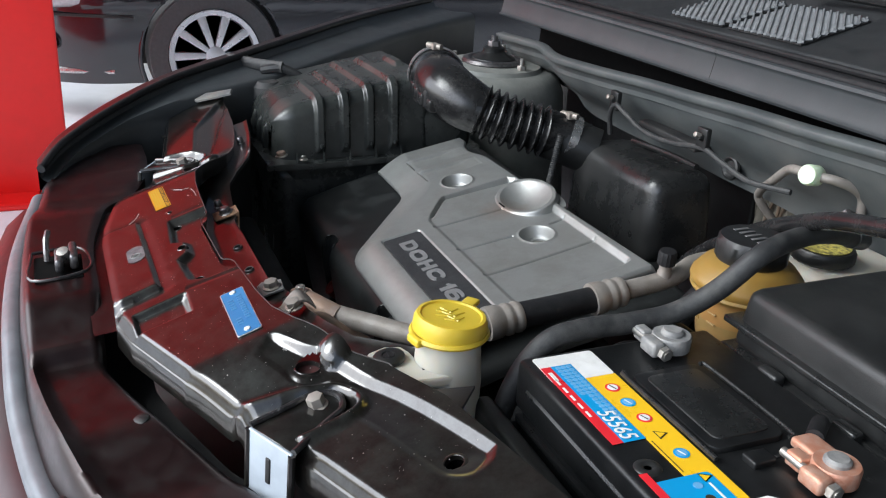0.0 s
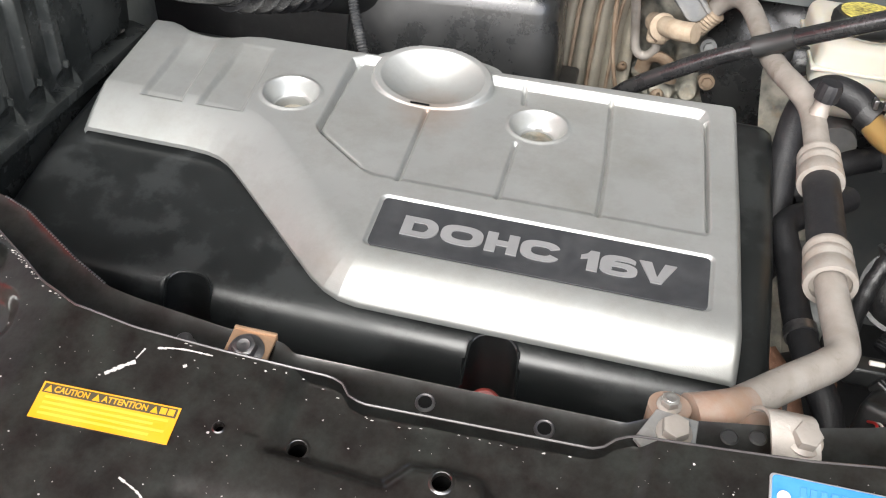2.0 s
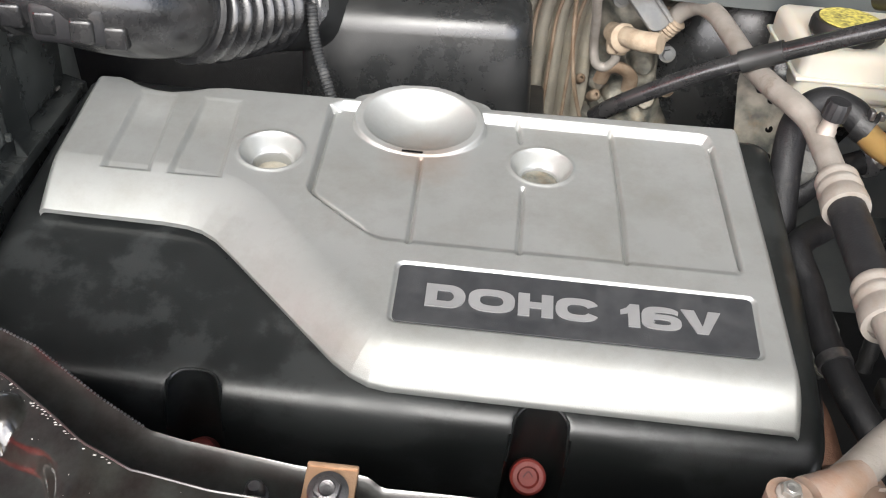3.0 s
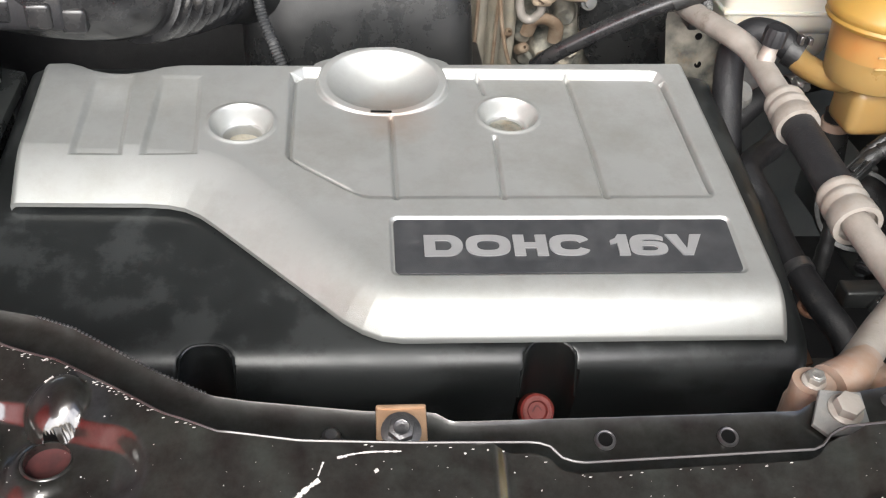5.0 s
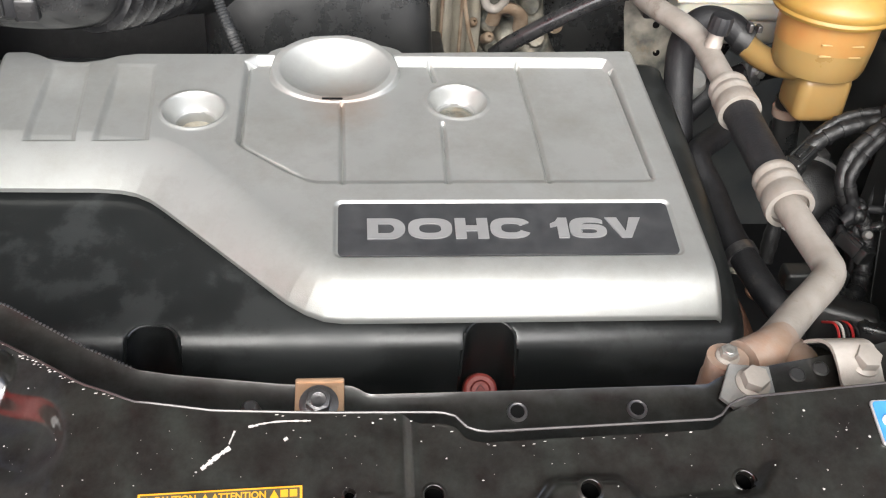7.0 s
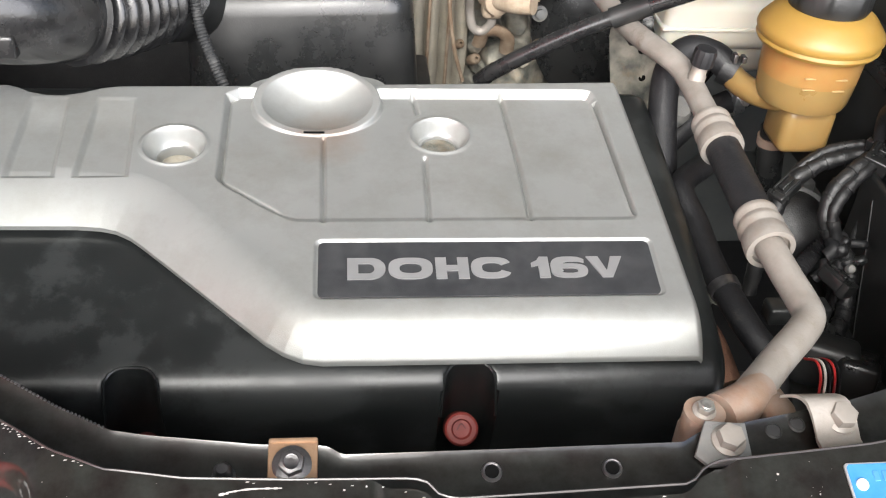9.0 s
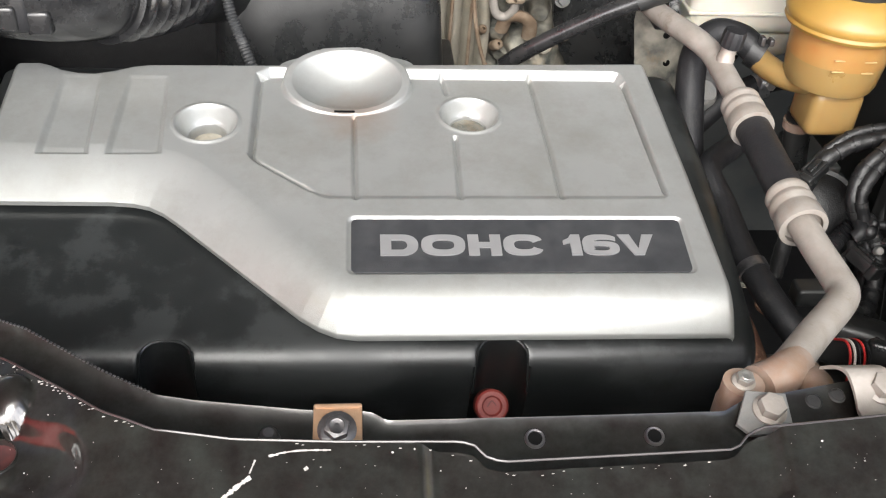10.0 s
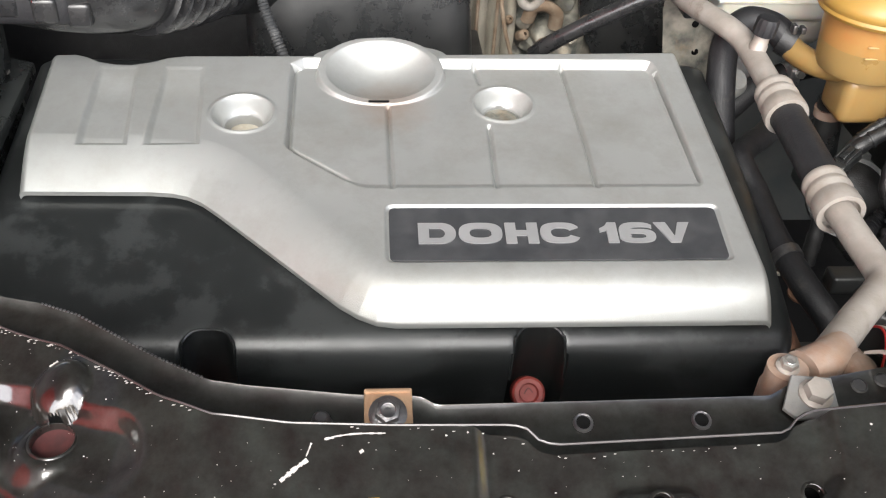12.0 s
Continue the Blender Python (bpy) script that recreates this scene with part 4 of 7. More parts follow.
for a in (20, 140, 260):
    part("stud", join(hexagon(0.008, 0, 0.008), lathe([(0.004, 0.008), (0.004, 0.02), (0, 0.02)], 10)), ZINC, tower).matrix_basis = pose(-0.62 + 0.070 * math.cos(radians(a)), 0.35 + 0.070 * math.sin(radians(a)), 1.044)



# ---------------------------------------------------------------- engine cover
cover = thing("engine_cover", "silver and black plastic engine cover with raised lettering", "engine cover", (0, 0.07, 0.9))
EDGE = [(0.16, -0.0635), (-0.112, -0.0625), (-0.125, -0.0605), (-0.137, -0.055), (-0.149, -0.0465), (-0.236, 0.0345), (-0.2465, 0.0435), (-0.257, 0.0495), (-0.268, 0.0525), (-0.285, 0.054), (-0.40, 0.055)]
BACK = [(-0.374, 0.190), (-0.356, 0.191), (-0.347, 0.188), (-0.338, 0.183), (-0.325, 0.1795), (-0.312, 0.179), (-0.298, 0.1825), (-0.285, 0.188), (-0.272, 0.1905), (-0.19, 0.192), (0.13, 0.202)]
RECESS = [(-0.189, 0.180), (-0.1895, 0.088), (-0.187, 0.083), (-0.182, 0.078), (-0.138, 0.0445), (-0.131, 0.0425), (0.110, 0.0435), (0.1135, 0.047), (0.106, 0.180), (0.103, 0.187), (0.097, 0.189), (-0.18, 0.187)]
BOWL = (-0.1185, 0.172, 0.0485, 0.0345)


def cover_height(u, v):
    w = np.zeros_like(u)
    d = seg_dist(u, v, EDGE)
    # the front edge bends down, as a flatter slope at the narrow end
    flatter = step((-0.10 - u) / 0.15)
    w -= (0.0198 - 0.0036 * flatter) * (1 - np.clip(d / (0.037 + 0.006 * flatter), 0, 1)) ** (2.25 - 0.9 * flatter)
    # recess, deepest along its rear edge
    r = inside(u, v, RECESS)
    depth = 0.0022 + 0.0048 * np.clip((v - 0.043) / 0.145, 0, 1)
    w -= depth * step((r + 0.001) / 0.0068)
    w -= 0.0058 * np.exp(-((r - 0.0022) / 0.0017) ** 2) * step((-0.095 - u) / 0.03) * step((v - 0.047) / 0.012) * (v < 0.18)
    w -= 0.0060 * np.exp(-((r - 0.0014) / 0.0011) ** 2) * step((u - 0.06) / 0.03) * step((v - 0.046) / 0.01) * (v < 0.176)
    # grooves between the fields
    for pts in ([(-0.1125, 0.044), (-0.1135, 0.14)], [(-0.038, 0.044), (-0.037, 0.112)], [(-0.040, 0.165), (-0.043, 0.185)], [(0.035, 0.045), (0.034, 0.10), (0.029, 0.185)]):
        w -= 0.0038 * np.exp(-(seg_dist(u, v, pts) / 0.0015) ** 2)
    # two sunk pads
    for x0, x1, x2, x3 in ((-0.3395, -0.303, -0.302, -0.339), (-0.290, -0.253, -0.2505, -0.291)):
        q = inside(u, v, [(x0 + 0.003, 0.1755), (x1 - 0.002, 0.1755), (x2, 0.088), (x3, 0.088)])
        w -= 0.0042 * step((q + 0.0005) / 0.0052) * step((0.184 - v) / 0.045)
    # badge seat with a lip
    q = inside(u, v, rrect(-0.1182, 0.1182, -0.0258, 0.0258, 0.0055, 5))
    w -= 0.0022 * step((q + 0.0008) / 0.0028)
    # bolt wells
    for cu, cv in ((-0.2225, 0.1205), (-0.0238, 0.1385)):
        r = np.hypot(u - cu, (v - cv) * 1.12)
        w += 0.0012 * np.exp(-((r - 0.0235) / 0.002) ** 2)
        w -= 0.0125 * step((0.0232 - r) / 0.0085)
        w -= 0.012 * step((0.0145 - r) / 0.0025)
    # filler bowl with a raised rim
    r = np.hypot((u - BOWL[0]) / BOWL[2], (v - BOWL[1]) / BOWL[3])
    tip = -0.004 + 0.15 * np.clip(v - 0.137, 0, 0.09)
        # flat ring, then a shallow dish
    out = tip - 0.0150 * np.clip(1 - (r / 0.895) ** 2.0, 0, 1)
    k = step((1.07 - r) / 0.06)
    w = w * (1 - k) + out * k
    # the rear and the ends are rounded off
    w -= 0.004 * (1 - np.clip((along(BACK, u) - v) / 0.004, 0, 1)) ** 2 * (r > 1.1)
    w -= 0.004 * (1 - np.clip((u + 0.3745) / 0.005, 0, 1)) ** 2
    w -= 0.004 * (1 - np.clip((right_end(v) - u) / 0.005, 0, 1)) ** 2
    return w


def right_end(v):
    return np.interp(v, [-0.063, -0.02, 0.07, 0.2], [0.140, 0.138, 0.1345, 0.1275])


def silver_shell():
    ns, nt = 700, 380
    s = np.linspace(0, 1, ns)
    t = np.concatenate([[0, 0.004, 0.008], np.linspace(0.013, 0.985, nt), [0.99, 0.995, 1.0]])
    u0 = np.repeat((-0.3745 + s * 0.51)[None], len(t), 0)
    lo = np.interp(u0, [p[0] for p in EDGE[::-1]], [p[1] for p in EDGE[::-1]])
    hi = along(BACK, u0)
    v = lo + t[:, None] * (hi - lo)
    u = -0.3745 + (u0 + 0.3745) / 0.51 * (right_end(v) + 0.3745)
    lo = np.interp(u, [p[0] for p in EDGE[::-1]], [p[1] for p in EDGE[::-1]])
    v = lo + t[:, None] * (along(BACK, u) - lo)
    # the bowl reaches a little over the rear edge
    over = np.clip(1 - ((u - BOWL[0]) / 0.054) ** 2, 0, 1)
    v = v + np.sqrt(over) * 0.0165 * np.clip((v - 0.15) / 0.042, 0, 1) ** 1.5
    w = cover_height(u, v)
    return moved(sheet(np.stack([u, v, w], -1), 0.004), TILTED)


shell = part("silver_shell", silver_shell(), SILVER, cover, "dull silver painted top shell", smooth=50)
part("badge", moved(prism(rrect(-0.1155, 0.1155, -0.024, 0.024, 0.0042), -0.0024, -0.0010, 0.0003), TILTED), BADGE, cover, "matt black badge plate", smooth=0)


def band(outer, inner, closed, h):
    """A raised band between two chains of as many points."""
    bm = bmesh.new()
    a = [bm.verts.new((x, y, 0)) for x, y in outer]
    b = [bm.verts.new((x, y, 0)) for x, y in inner]
    n = len(a)
    faces = [bm.faces.new((a[i], a[(i + 1) % n], b[(i + 1) % n], b[i])) for i in range(n if closed else n - 1)]
    up = bmesh.ops.extrude_face_region(bm, geom=faces)
    bmesh.ops.translate(bm, verts=[g for g in up["geom"] if isinstance(g, bmesh.types.BMVert)], vec=(0, 0, h))
    bmesh.ops.recalc_face_normals(bm, faces=bm.faces[:])
    return bm


def oval(x0, x1, y0, y1, a0=0, a1=360, n=44, p=2.7):
    """Points of a squarish oval between two angles."""
    out = []
    for i in range(n if a1 - a0 == 360 else n + 1):
        a = radians(a0 + (a1 - a0) * i / n)
        c, d = math.cos(a), math.sin(a)
        out.append(((x0 + x1) / 2 + (x1 - x0) / 2 * math.copysign(abs(c) ** (2 / p), c), (y0 + y1) / 2 + (y1 - y0) / 2 * math.copysign(abs(d) ** (2 / p), d)))
    return out


def half_round(x0, x1, y0, y1, rx, ry, n=10):
    """A box outline whose right-hand corners are round."""
    out = [(x0, y0)] + [(x0 + (x1 - rx - x0) * i / 6, y0) for i in range(1, 6)]
    out += [(x1 - rx + rx * math.sin(math.pi / 2 * i / n), y0 + ry - ry * math.cos(math.pi / 2 * i / n)) for i in range(n + 1)]
    out += [(x1 - rx + rx * math.cos(math.pi / 2 * i / n), y1 - ry + ry * math.sin(math.pi / 2 * i / n)) for i in range(n + 1)]
    return out + [(x1 - rx - (x1 - rx - x0) * i / 6, y1) for i in range(1, 6)] + [(x0, y1)]


def glyph(c, w, h, d):
    """One wide, heavy capital or figure of the badge."""
    sx, sy = 0.0074, 0.0048
    if c == "D":
        return band(half_round(0, w, 0, h, 0.010, 0.0088), half_round(sx, w - sx, sy, h - sy, 0.004, 0.0044), True, d)
    if c == "O":
        return band(oval(0, w, 0, h), oval(sx, w - sx, sy, h - sy), True, d)
    if c == "C":
        return band(oval(0, w, 0, h, 24, 336), oval(sx, w - sx * 0.9, sy, h - sy, 24, 336), False, d)
    if c == "6":
        low = band(oval(0, w, 0, h * 0.66), oval(sx * 0.9, w - sx * 0.9, sy * 0.78, h * 0.66 - sy * 0.78), True, d)
        top = band(oval(0, w * 1.02, 0, h, 38, 215), oval(sx, w * 0.98, sy * 0.85, h - sy * 0.85, 38, 215), False, d * 0.97)
        return join(low, top)
    if c == "H":
        m = h / 2
        return prism([(0, 0), (sx, 0), (sx, m - sy / 2), (w - sx, m - sy / 2), (w - sx, 0), (w, 0), (w, h), (w - sx, h), (w - sx, m + sy / 2), (sx, m + sy / 2), (sx, h), (0, h)], 0, d)
    if c == "V":
        return prism([(0, h), (w * 0.33, h), (w * 0.505, h * 0.30), (w * 0.68, h), (w, h), (w * 0.64, 0), (w * 0.36, 0)], 0, d)
    return prism([(0.0, h * 0.70), (0.0, h * 0.52), (w - sx, h * 0.60), (w - sx, 0), (w, 0), (w, h), (w * 0.50, h), (w * 0.32, h * 0.82)], 0, d)


for c, x0, x1 in (("D", -0.0960, -0.0704), ("O", -0.0684, -0.0386), ("H", -0.0365, -0.0140), ("C", -0.0124, 0.0153), ("1", 0.0291, 0.0413), ("6", 0.0424, 0.0678), ("V", 0.0682, 0.0936)):
    part("lettering", moved(glyph(c, x1 - x0, 0.0184, 0.0012), TILTED @ Matrix.Translation((x0, -0.0095, -0.0012))), SILVER_LETTER, cover, "raised silver lettering reading " + c, smooth=30)
for cu, cv in ((-0.2225, 0.1205), (-0.0238, 0.1385)):
    part("well_plug", moved(lathe([(0, 0), (0.0135, 0), (0.0135, 0.003), (0, 0.003)], 24), TILTED @ Matrix.Translation((cu, cv, -0.024))), GRIME, cover)


part("drain_slot", moved(prism(rrect(-0.008, 0.008, -0.0009, 0.0009, 0.0008), 0, 0.0006), TILTED @ Matrix.Translation((BOWL[0] - 0.002, BOWL[1] - 0.0335, -0.0034))), HOLE_BLACK, cover, smooth=0)


def black_shell():
    prof = [(0.232, -0.13), (0.232, -0.05), (0.228, -0.036), (0.218, -0.030), (0.20, -0.029), (0.12, -0.026), (0.06, -0.0245), (0.045, -0.0245), (0.02, -0.026), (-0.01, -0.0285), (-0.04, -0.032), (-0.052, -0.0335), (-0.060, -0.0355), (-0.066, -0.039), (-0.0705, -0.044), (-0.0735, -0.051), (-0.075, -0.060), (-0.076, -0.075), (-0.077, -0.10), (-0.078, -0.13), (-0.079, -0.17)]
    dense = []
    for a, b in zip(prof, prof[1:]):
        n = max(1, int(math.hypot(b[0] - a[0], b[1] - a[1]) / 0.004))
        dense += [(a[0] + (b[0] - a[0]) * i / n, a[1] + (b[1] - a[1]) * i / n) for i in range(n)]
    dense.append(prof[-1])
    us = np.linspace(-0.40, 0.166, 330)
    g = np.zeros((len(us), len(dense), 3))
    for i, u in enumerate(us):
        end = min(u + 0.40, 0.166 - u)
        k = max(0.0, 1 - end / 0.016)
        for j, (v, w) in enumerate(dense):
            vv = v
            if v < 0.1:
                vv = v + 0.018 * (1 - math.sqrt(max(0.0, 1 - k * k)))
            ww = w - 0.012 * (1 - math.sqrt(max(0.0, 1 - k * k)))
            for c in (-0.2345, -0.0155, -0.395):
                du = abs(u - c)
                if du < 0.0185:
                    cut = -0.0755 + 0.0215 * math.sqrt(1 - (du / 0.0185) ** 3.2)
                    if vv < cut:
                        vv = cut
            g[i, j] = (u, vv, ww)
    return moved(sheet(g, 0), TILTED)


lower = part("black_shell", black_shell(), BLACK_COVER, cover, "dusty black plastic lower shell", smooth=45)
for c in (-0.2345, -0.0155):
    m = facing((c - 0.002, -0.0500, 0.8455 if c > -0.1 else 0.832), (0.0, -0.74, 0.67))
    part("grommet", moved(lathe([(0.0060, 0.0018), (0.0072, 0.0038), (0.0102, 0.0038), (0.0118, 0.0024), (0.0118, -0.010), (0.008, -0.012), (0, -0.012)], 32), m), RED_PLUG, cover, "red rubber mounting grommet")
    part("grommet_pin", moved(join(lathe([(0, 0.0016), (0.003, 0.0016), (0.0036, 0.0006), (0.0060, 0.0006), (0.0060, -0.003), (0, -0.003)], 24), tube([(-0.004, -0.002, 0.001), (0.0, 0.0035, 0.0014), (0.004, -0.001, 0.001)], 0.0008, 6, 5)), m), RED_DARK, cover)
for c in (-0.2345, -0.0155):
    arch = [(c + 0.0187 * k / 12, -0.0757 + 0.0219 * math.sqrt(1 - abs(k / 12) ** 3.2)) for k in range(-12, 13)]
    prof_v, prof_w = [-0.079, -0.0735, -0.066, -0.060, -0.052, -0.04, -0.01], [-0.09, -0.051, -0.039, -0.0355, -0.0335, -0.032, -0.0285]
    part("scoop_rim", moved(tube([(u, v, float(np.interp(v, prof_v, prof_w)) + 0.0003) for u, v in arch], 0.0011, 6, 2), TILTED), BLACK_COVER, cover)
# dark block added so that nothing shows through under the cover
solo("engine_fill", rbox(-0.36, 0.14, -0.02, 0.2, 0.56, 0.86, 0.02), SHADE_STEEL, "dark block added to fill the space below the plastic cover", "engine")

# ---------------------------------------------------------------- bolts and brackets on the front panel
bolt((0.088, -0.203, flange_z(0, -0.203) + 0.004), (0, -0.25, 0.95), 0.0068, 0.0085, 0.0075, ALU, CRIMP, "dusty pale hexagon bolt on a small steel bracket", 20)
bolt((0.146, -0.196, flange_z(0, -0.196) + 0.008), (0.05, -0.3, 0.95), 0.0068, 0.0085, 0.0075, ALU, CRIMP, "dusty pale hexagon bolt on a curved clamp", 35)
bolt((-0.122, -0.208, flange_z(0, -0.208) + 0.003), (0, -0.4, 0.9), 0.0062, 0.0092, 0.007, DARK_BOLT, DARK_BOLT, "dark steel hexagon bolt on a gold bracket", 5)
bolt((-0.323, -0.2265, float(panel_z(np.array(-0.322), np.array(-0.229))) - 0.0024), PANEL_N, 0.0068, 0.0082, 0.0100, ALU, ALU, "pale hexagon bolt in a pressed ring of the panel", 10)
bolt((0.302, -0.2165, float(panel_z(np.array(0.3), np.array(-0.217))) - 0.0024), PANEL_N, 0.0068, 0.0082, 0.0100, ALU, ALU, "pale hexagon bolt in a pressed ring of the panel", 10)
bolt((-0.391, -0.082, 0.972), (0, -0.2, 0.95), 0.0065, 0.009, 0.007, ALU_RUST, CRIMP, "rust-stained bolt beside the air box", 0)
for x in (-0.029, 0.029):
    e = thing("weld_nut", "small steel weld nut in the flange", "nut", group="nuts in the flange")
    part("collar", lathe([(0.0050, 0.0), (0.0049, 0.0008), (0.0043, 0.0016), (0.0036, 0.0014), (0.0033, 0.0004)], 22), DARK_BOLT, e)
    part("bore", lathe([(0, 0.0006), (0.0036, 0.0006), (0.0036, 0.0008), (0, 0.0008)], 18), HOLE_BLACK, e)
    e.matrix_basis = facing((x, -0.2125, flange_z(x, -0.2125) + 0.0006), (0, -0.3, 0.95))
for x, y, r in ((-0.337, -0.149, 0.0042), (-0.153, -0.2105, 0.0042)):
    e = thing("locating_pin", "small dark steel pin on the flange", "pin", group="pins on the flange")
    part("pin", lathe([(r * 1.3, 0), (r * 1.3, 0.001), (r, 0.0015), (r, 0.007), (r * 0.6, 0.009), (0, 0.009)], 18), DARK_BOLT, e)
    e.matrix_basis = facing((x, y, flange_z(x, y)), (0, -0.25, 0.95))
for x, y in ((0.114, -0.196), (0.127, -0.193)):
    e = thing("flange_hole", "small round hole in the flange", "hole", group="holes in the flange", kind="structure")
    part("rim", lathe([(0, 0.0002), (0.0034, 0.0002), (0.0036, 0.0008), (0.0044, 0.0)], 18), SHADE_STEEL, e)
    e.matrix_basis = facing((x, y, flange_z(x, y) + 0.0006), (0, -0.3, 0.95))

gold = thing("radiator_bracket", "gold-passivated steel bracket bent over the flange", "bracket", (-0.122, -0.2, 0.99))
part("plate", moved(rbox(-0.0115, 0.0115, -0.0135, 0.0125, 0, 0.0024, 0.0008, 2), Matrix.Translation((-0.1217, -0.2085, flange_z(0, -0.2085) + 0.0012)) @ Matrix.Rotation(math.atan(0.3), 4, "X")), GOLD, gold)
part("rear_leg", rbox(-0.1332, -0.1102, -0.1975, -0.195, 0.965, 1.0015, 0.001, 2), GOLD, gold)
small = thing("pipe_bracket", "dull steel plate bracket under the pipe bolt", "bracket", (0.088, -0.2, 0.99))
part("plate", moved(prism([(-0.012, -0.012), (0.010, -0.012), (0.011, 0.010), (-0.009, 0.012), (-0.013, 0.004), (-0.018, -0.006)], 0, 0.0022, 0.0006), facing((0.088, -0.203, flange_z(0, -0.203) + 0.0018), (0, -0.3, 0.95))), GRIME_GREY, small)
clamp = thing("pipe_clamp", "bent pale steel clamp holding the second pipe", "clamp", (0.146, -0.19, 0.99))
cg = np.zeros((14, 2, 3))
for i in range(14):
    t = i / 13
    a = -0.012 + 0.042 * t
    hgt = 0.006 + 0.009 * math.sin(math.pi * max(0, t - 0.3) / 0.7) - 0.022 * max(0, t - 0.62) ** 1.2
    for j, sx in enumerate((-0.011, 0.011)):
        cg[i, j] = (0.147 + sx - 0.012 * t, -0.206 + a, flange_z(0, -0.206 + a) + hgt)
part("strap", sheet(cg, 0.0022), ALU, clamp)

# ---------------------------------------------------------------- plates and stickers
plate = thing("identification_plate", "small blue enamelled plate with embossed marks and two rivets", "plate", (0.165, -0.247, 1.015))
PLM = Matrix.Translation((0.1647, -0.2468, float(panel_z(np.array(0.165), np.array(-0.2468))) + 0.0006)) @ Matrix.Rotation(math.atan(0.357), 4, "X") @ Matrix.Rotation(radians(0.5), 4, "Z")
part("plate", moved(prism(rrect(-0.0402, 0.0402, -0.0108, 0.0108, 0.002), 0, 0.0009, 0.0003), PLM), mat("plate_edge", (0.6, 0.6, 0.6), None, 0.4, 0.8), plate, "bare metal plate edge", smooth=0)
part("blue_face", moved(prism(rrect(-0.0392, 0.0396, -0.0100, 0.0100, 0.002), 0.0009, 0.0011), PLM), BLUE_PLATE, plate, smooth=0)
for i, (x, y, w) in enumerate([(-0.028 + 0.0042 * k, 0.0018, 0.0026) for k in range(11)] + [(-0.024 + 0.0042 * k, -0.0062, 0.0026) for k in range(5)] + [(0.012 + 0.0042 * k, -0.0062, 0.0026) for k in range(3)]):
    part("embossed_mark", moved(prism([(x, y), (x + w, y), (x + w, y + 0.0046), (x, y + 0.0046)], 0.0010, 0.0015, 0.0002), PLM), BLUE_EMBOSS, plate, smooth=0)
for x, y in ((-0.0345, 0.0005), (0.034, -0.001)):
    part("rivet", moved(lathe([(0.0028, 0.001), (0.0026, 0.002), (0.0012, 0.0026), (0.0008, 0.0018), (0, 0.0018)], 20), PLM @ Matrix.Translation((x, y, 0))), WHITE_PAINT, plate)

sticker = thing("warning_sticker", "yellow warning sticker with black heading on the front panel", "sticker", (-0.158, -0.275, 1.0))
STM = Matrix.Translation((-0.1592, -0.2755, float(panel_z(np.array(-0.159), np.array(-0.2755))) + 0.0004)) @ Matrix.Rotation(math.atan(0.357), 4, "X") @ Matrix.Rotation(radians(1.6), 4, "Z")
part("paper", moved(prism([(-0.0325, -0.0088), (0.0325, -0.0088), (0.0325, 0.0088), (-0.0325, 0.0088)], 0, 0.0004), STM), YELLOW_STICKER, sticker, smooth=0)
part("heading_band", moved(prism([(-0.0315, 0.0035), (0.0315, 0.0035), (0.0315, 0.0080), (-0.0315, 0.0080)], 0.0004, 0.00055), STM), INK, sticker, smooth=0)
for word, x, w in (("CAUTION", -0.0262, 0.0165), ("ATTENTION", -0.0035, 0.0215)):
    part("heading", text_mesh(word, w, 0.0030, 0.0002, STM @ Matrix.Translation((x, 0.0043, 0.0005)), 0.02), YELLOW_STICKER, sticker, "yellow heading reading " + word, smooth=0)
for x in (-0.0305, -0.0078, 0.0195):
    part("hazard_triangle", moved(prism([(x, 0.0041), (x + 0.0036, 0.0041), (x + 0.0018, 0.0074)], 0.0005, 0.0007), STM), YELLOW_STICKER, sticker, smooth=0)
for k in range(2):
    part("heading_mark", moved(prism([(0.0238 + 0.0037 * k, 0.0043), (0.0268 + 0.0037 * k, 0.0043), (0.0268 + 0.0037 * k, 0.0073), (0.0238 + 0.0037 * k, 0.0073)], 0.0005, 0.0007), STM), YELLOW_STICKER, sticker, smooth=0)
for k in range(4):
    part("text_line", moved(prism([(-0.029, 0.0012 - 0.0026 * k), (0.029 - 0.006 * (k % 2), 0.0012 - 0.0026 * k), (0.029 - 0.006 * (k % 2), 0.0024 - 0.0026 * k), (-0.029, 0.0024 - 0.0026 * k)], 0.0004, 0.0005), STM), YELLOW_INK, sticker, smooth=0)


# ---------------------------------------------------------------- air box, intake hose and resonator
airbox = thing("air_filter_box", "glossy black ribbed plastic air filter box", "air filter box", (-0.54, 0.04, 0.8))


RIB_Y = [-0.0185, 0.0192, 0.0570, 0.0945, 0.1325]
RIB_END = [-0.549, -0.588, -0.618, -0.606, -0.575]


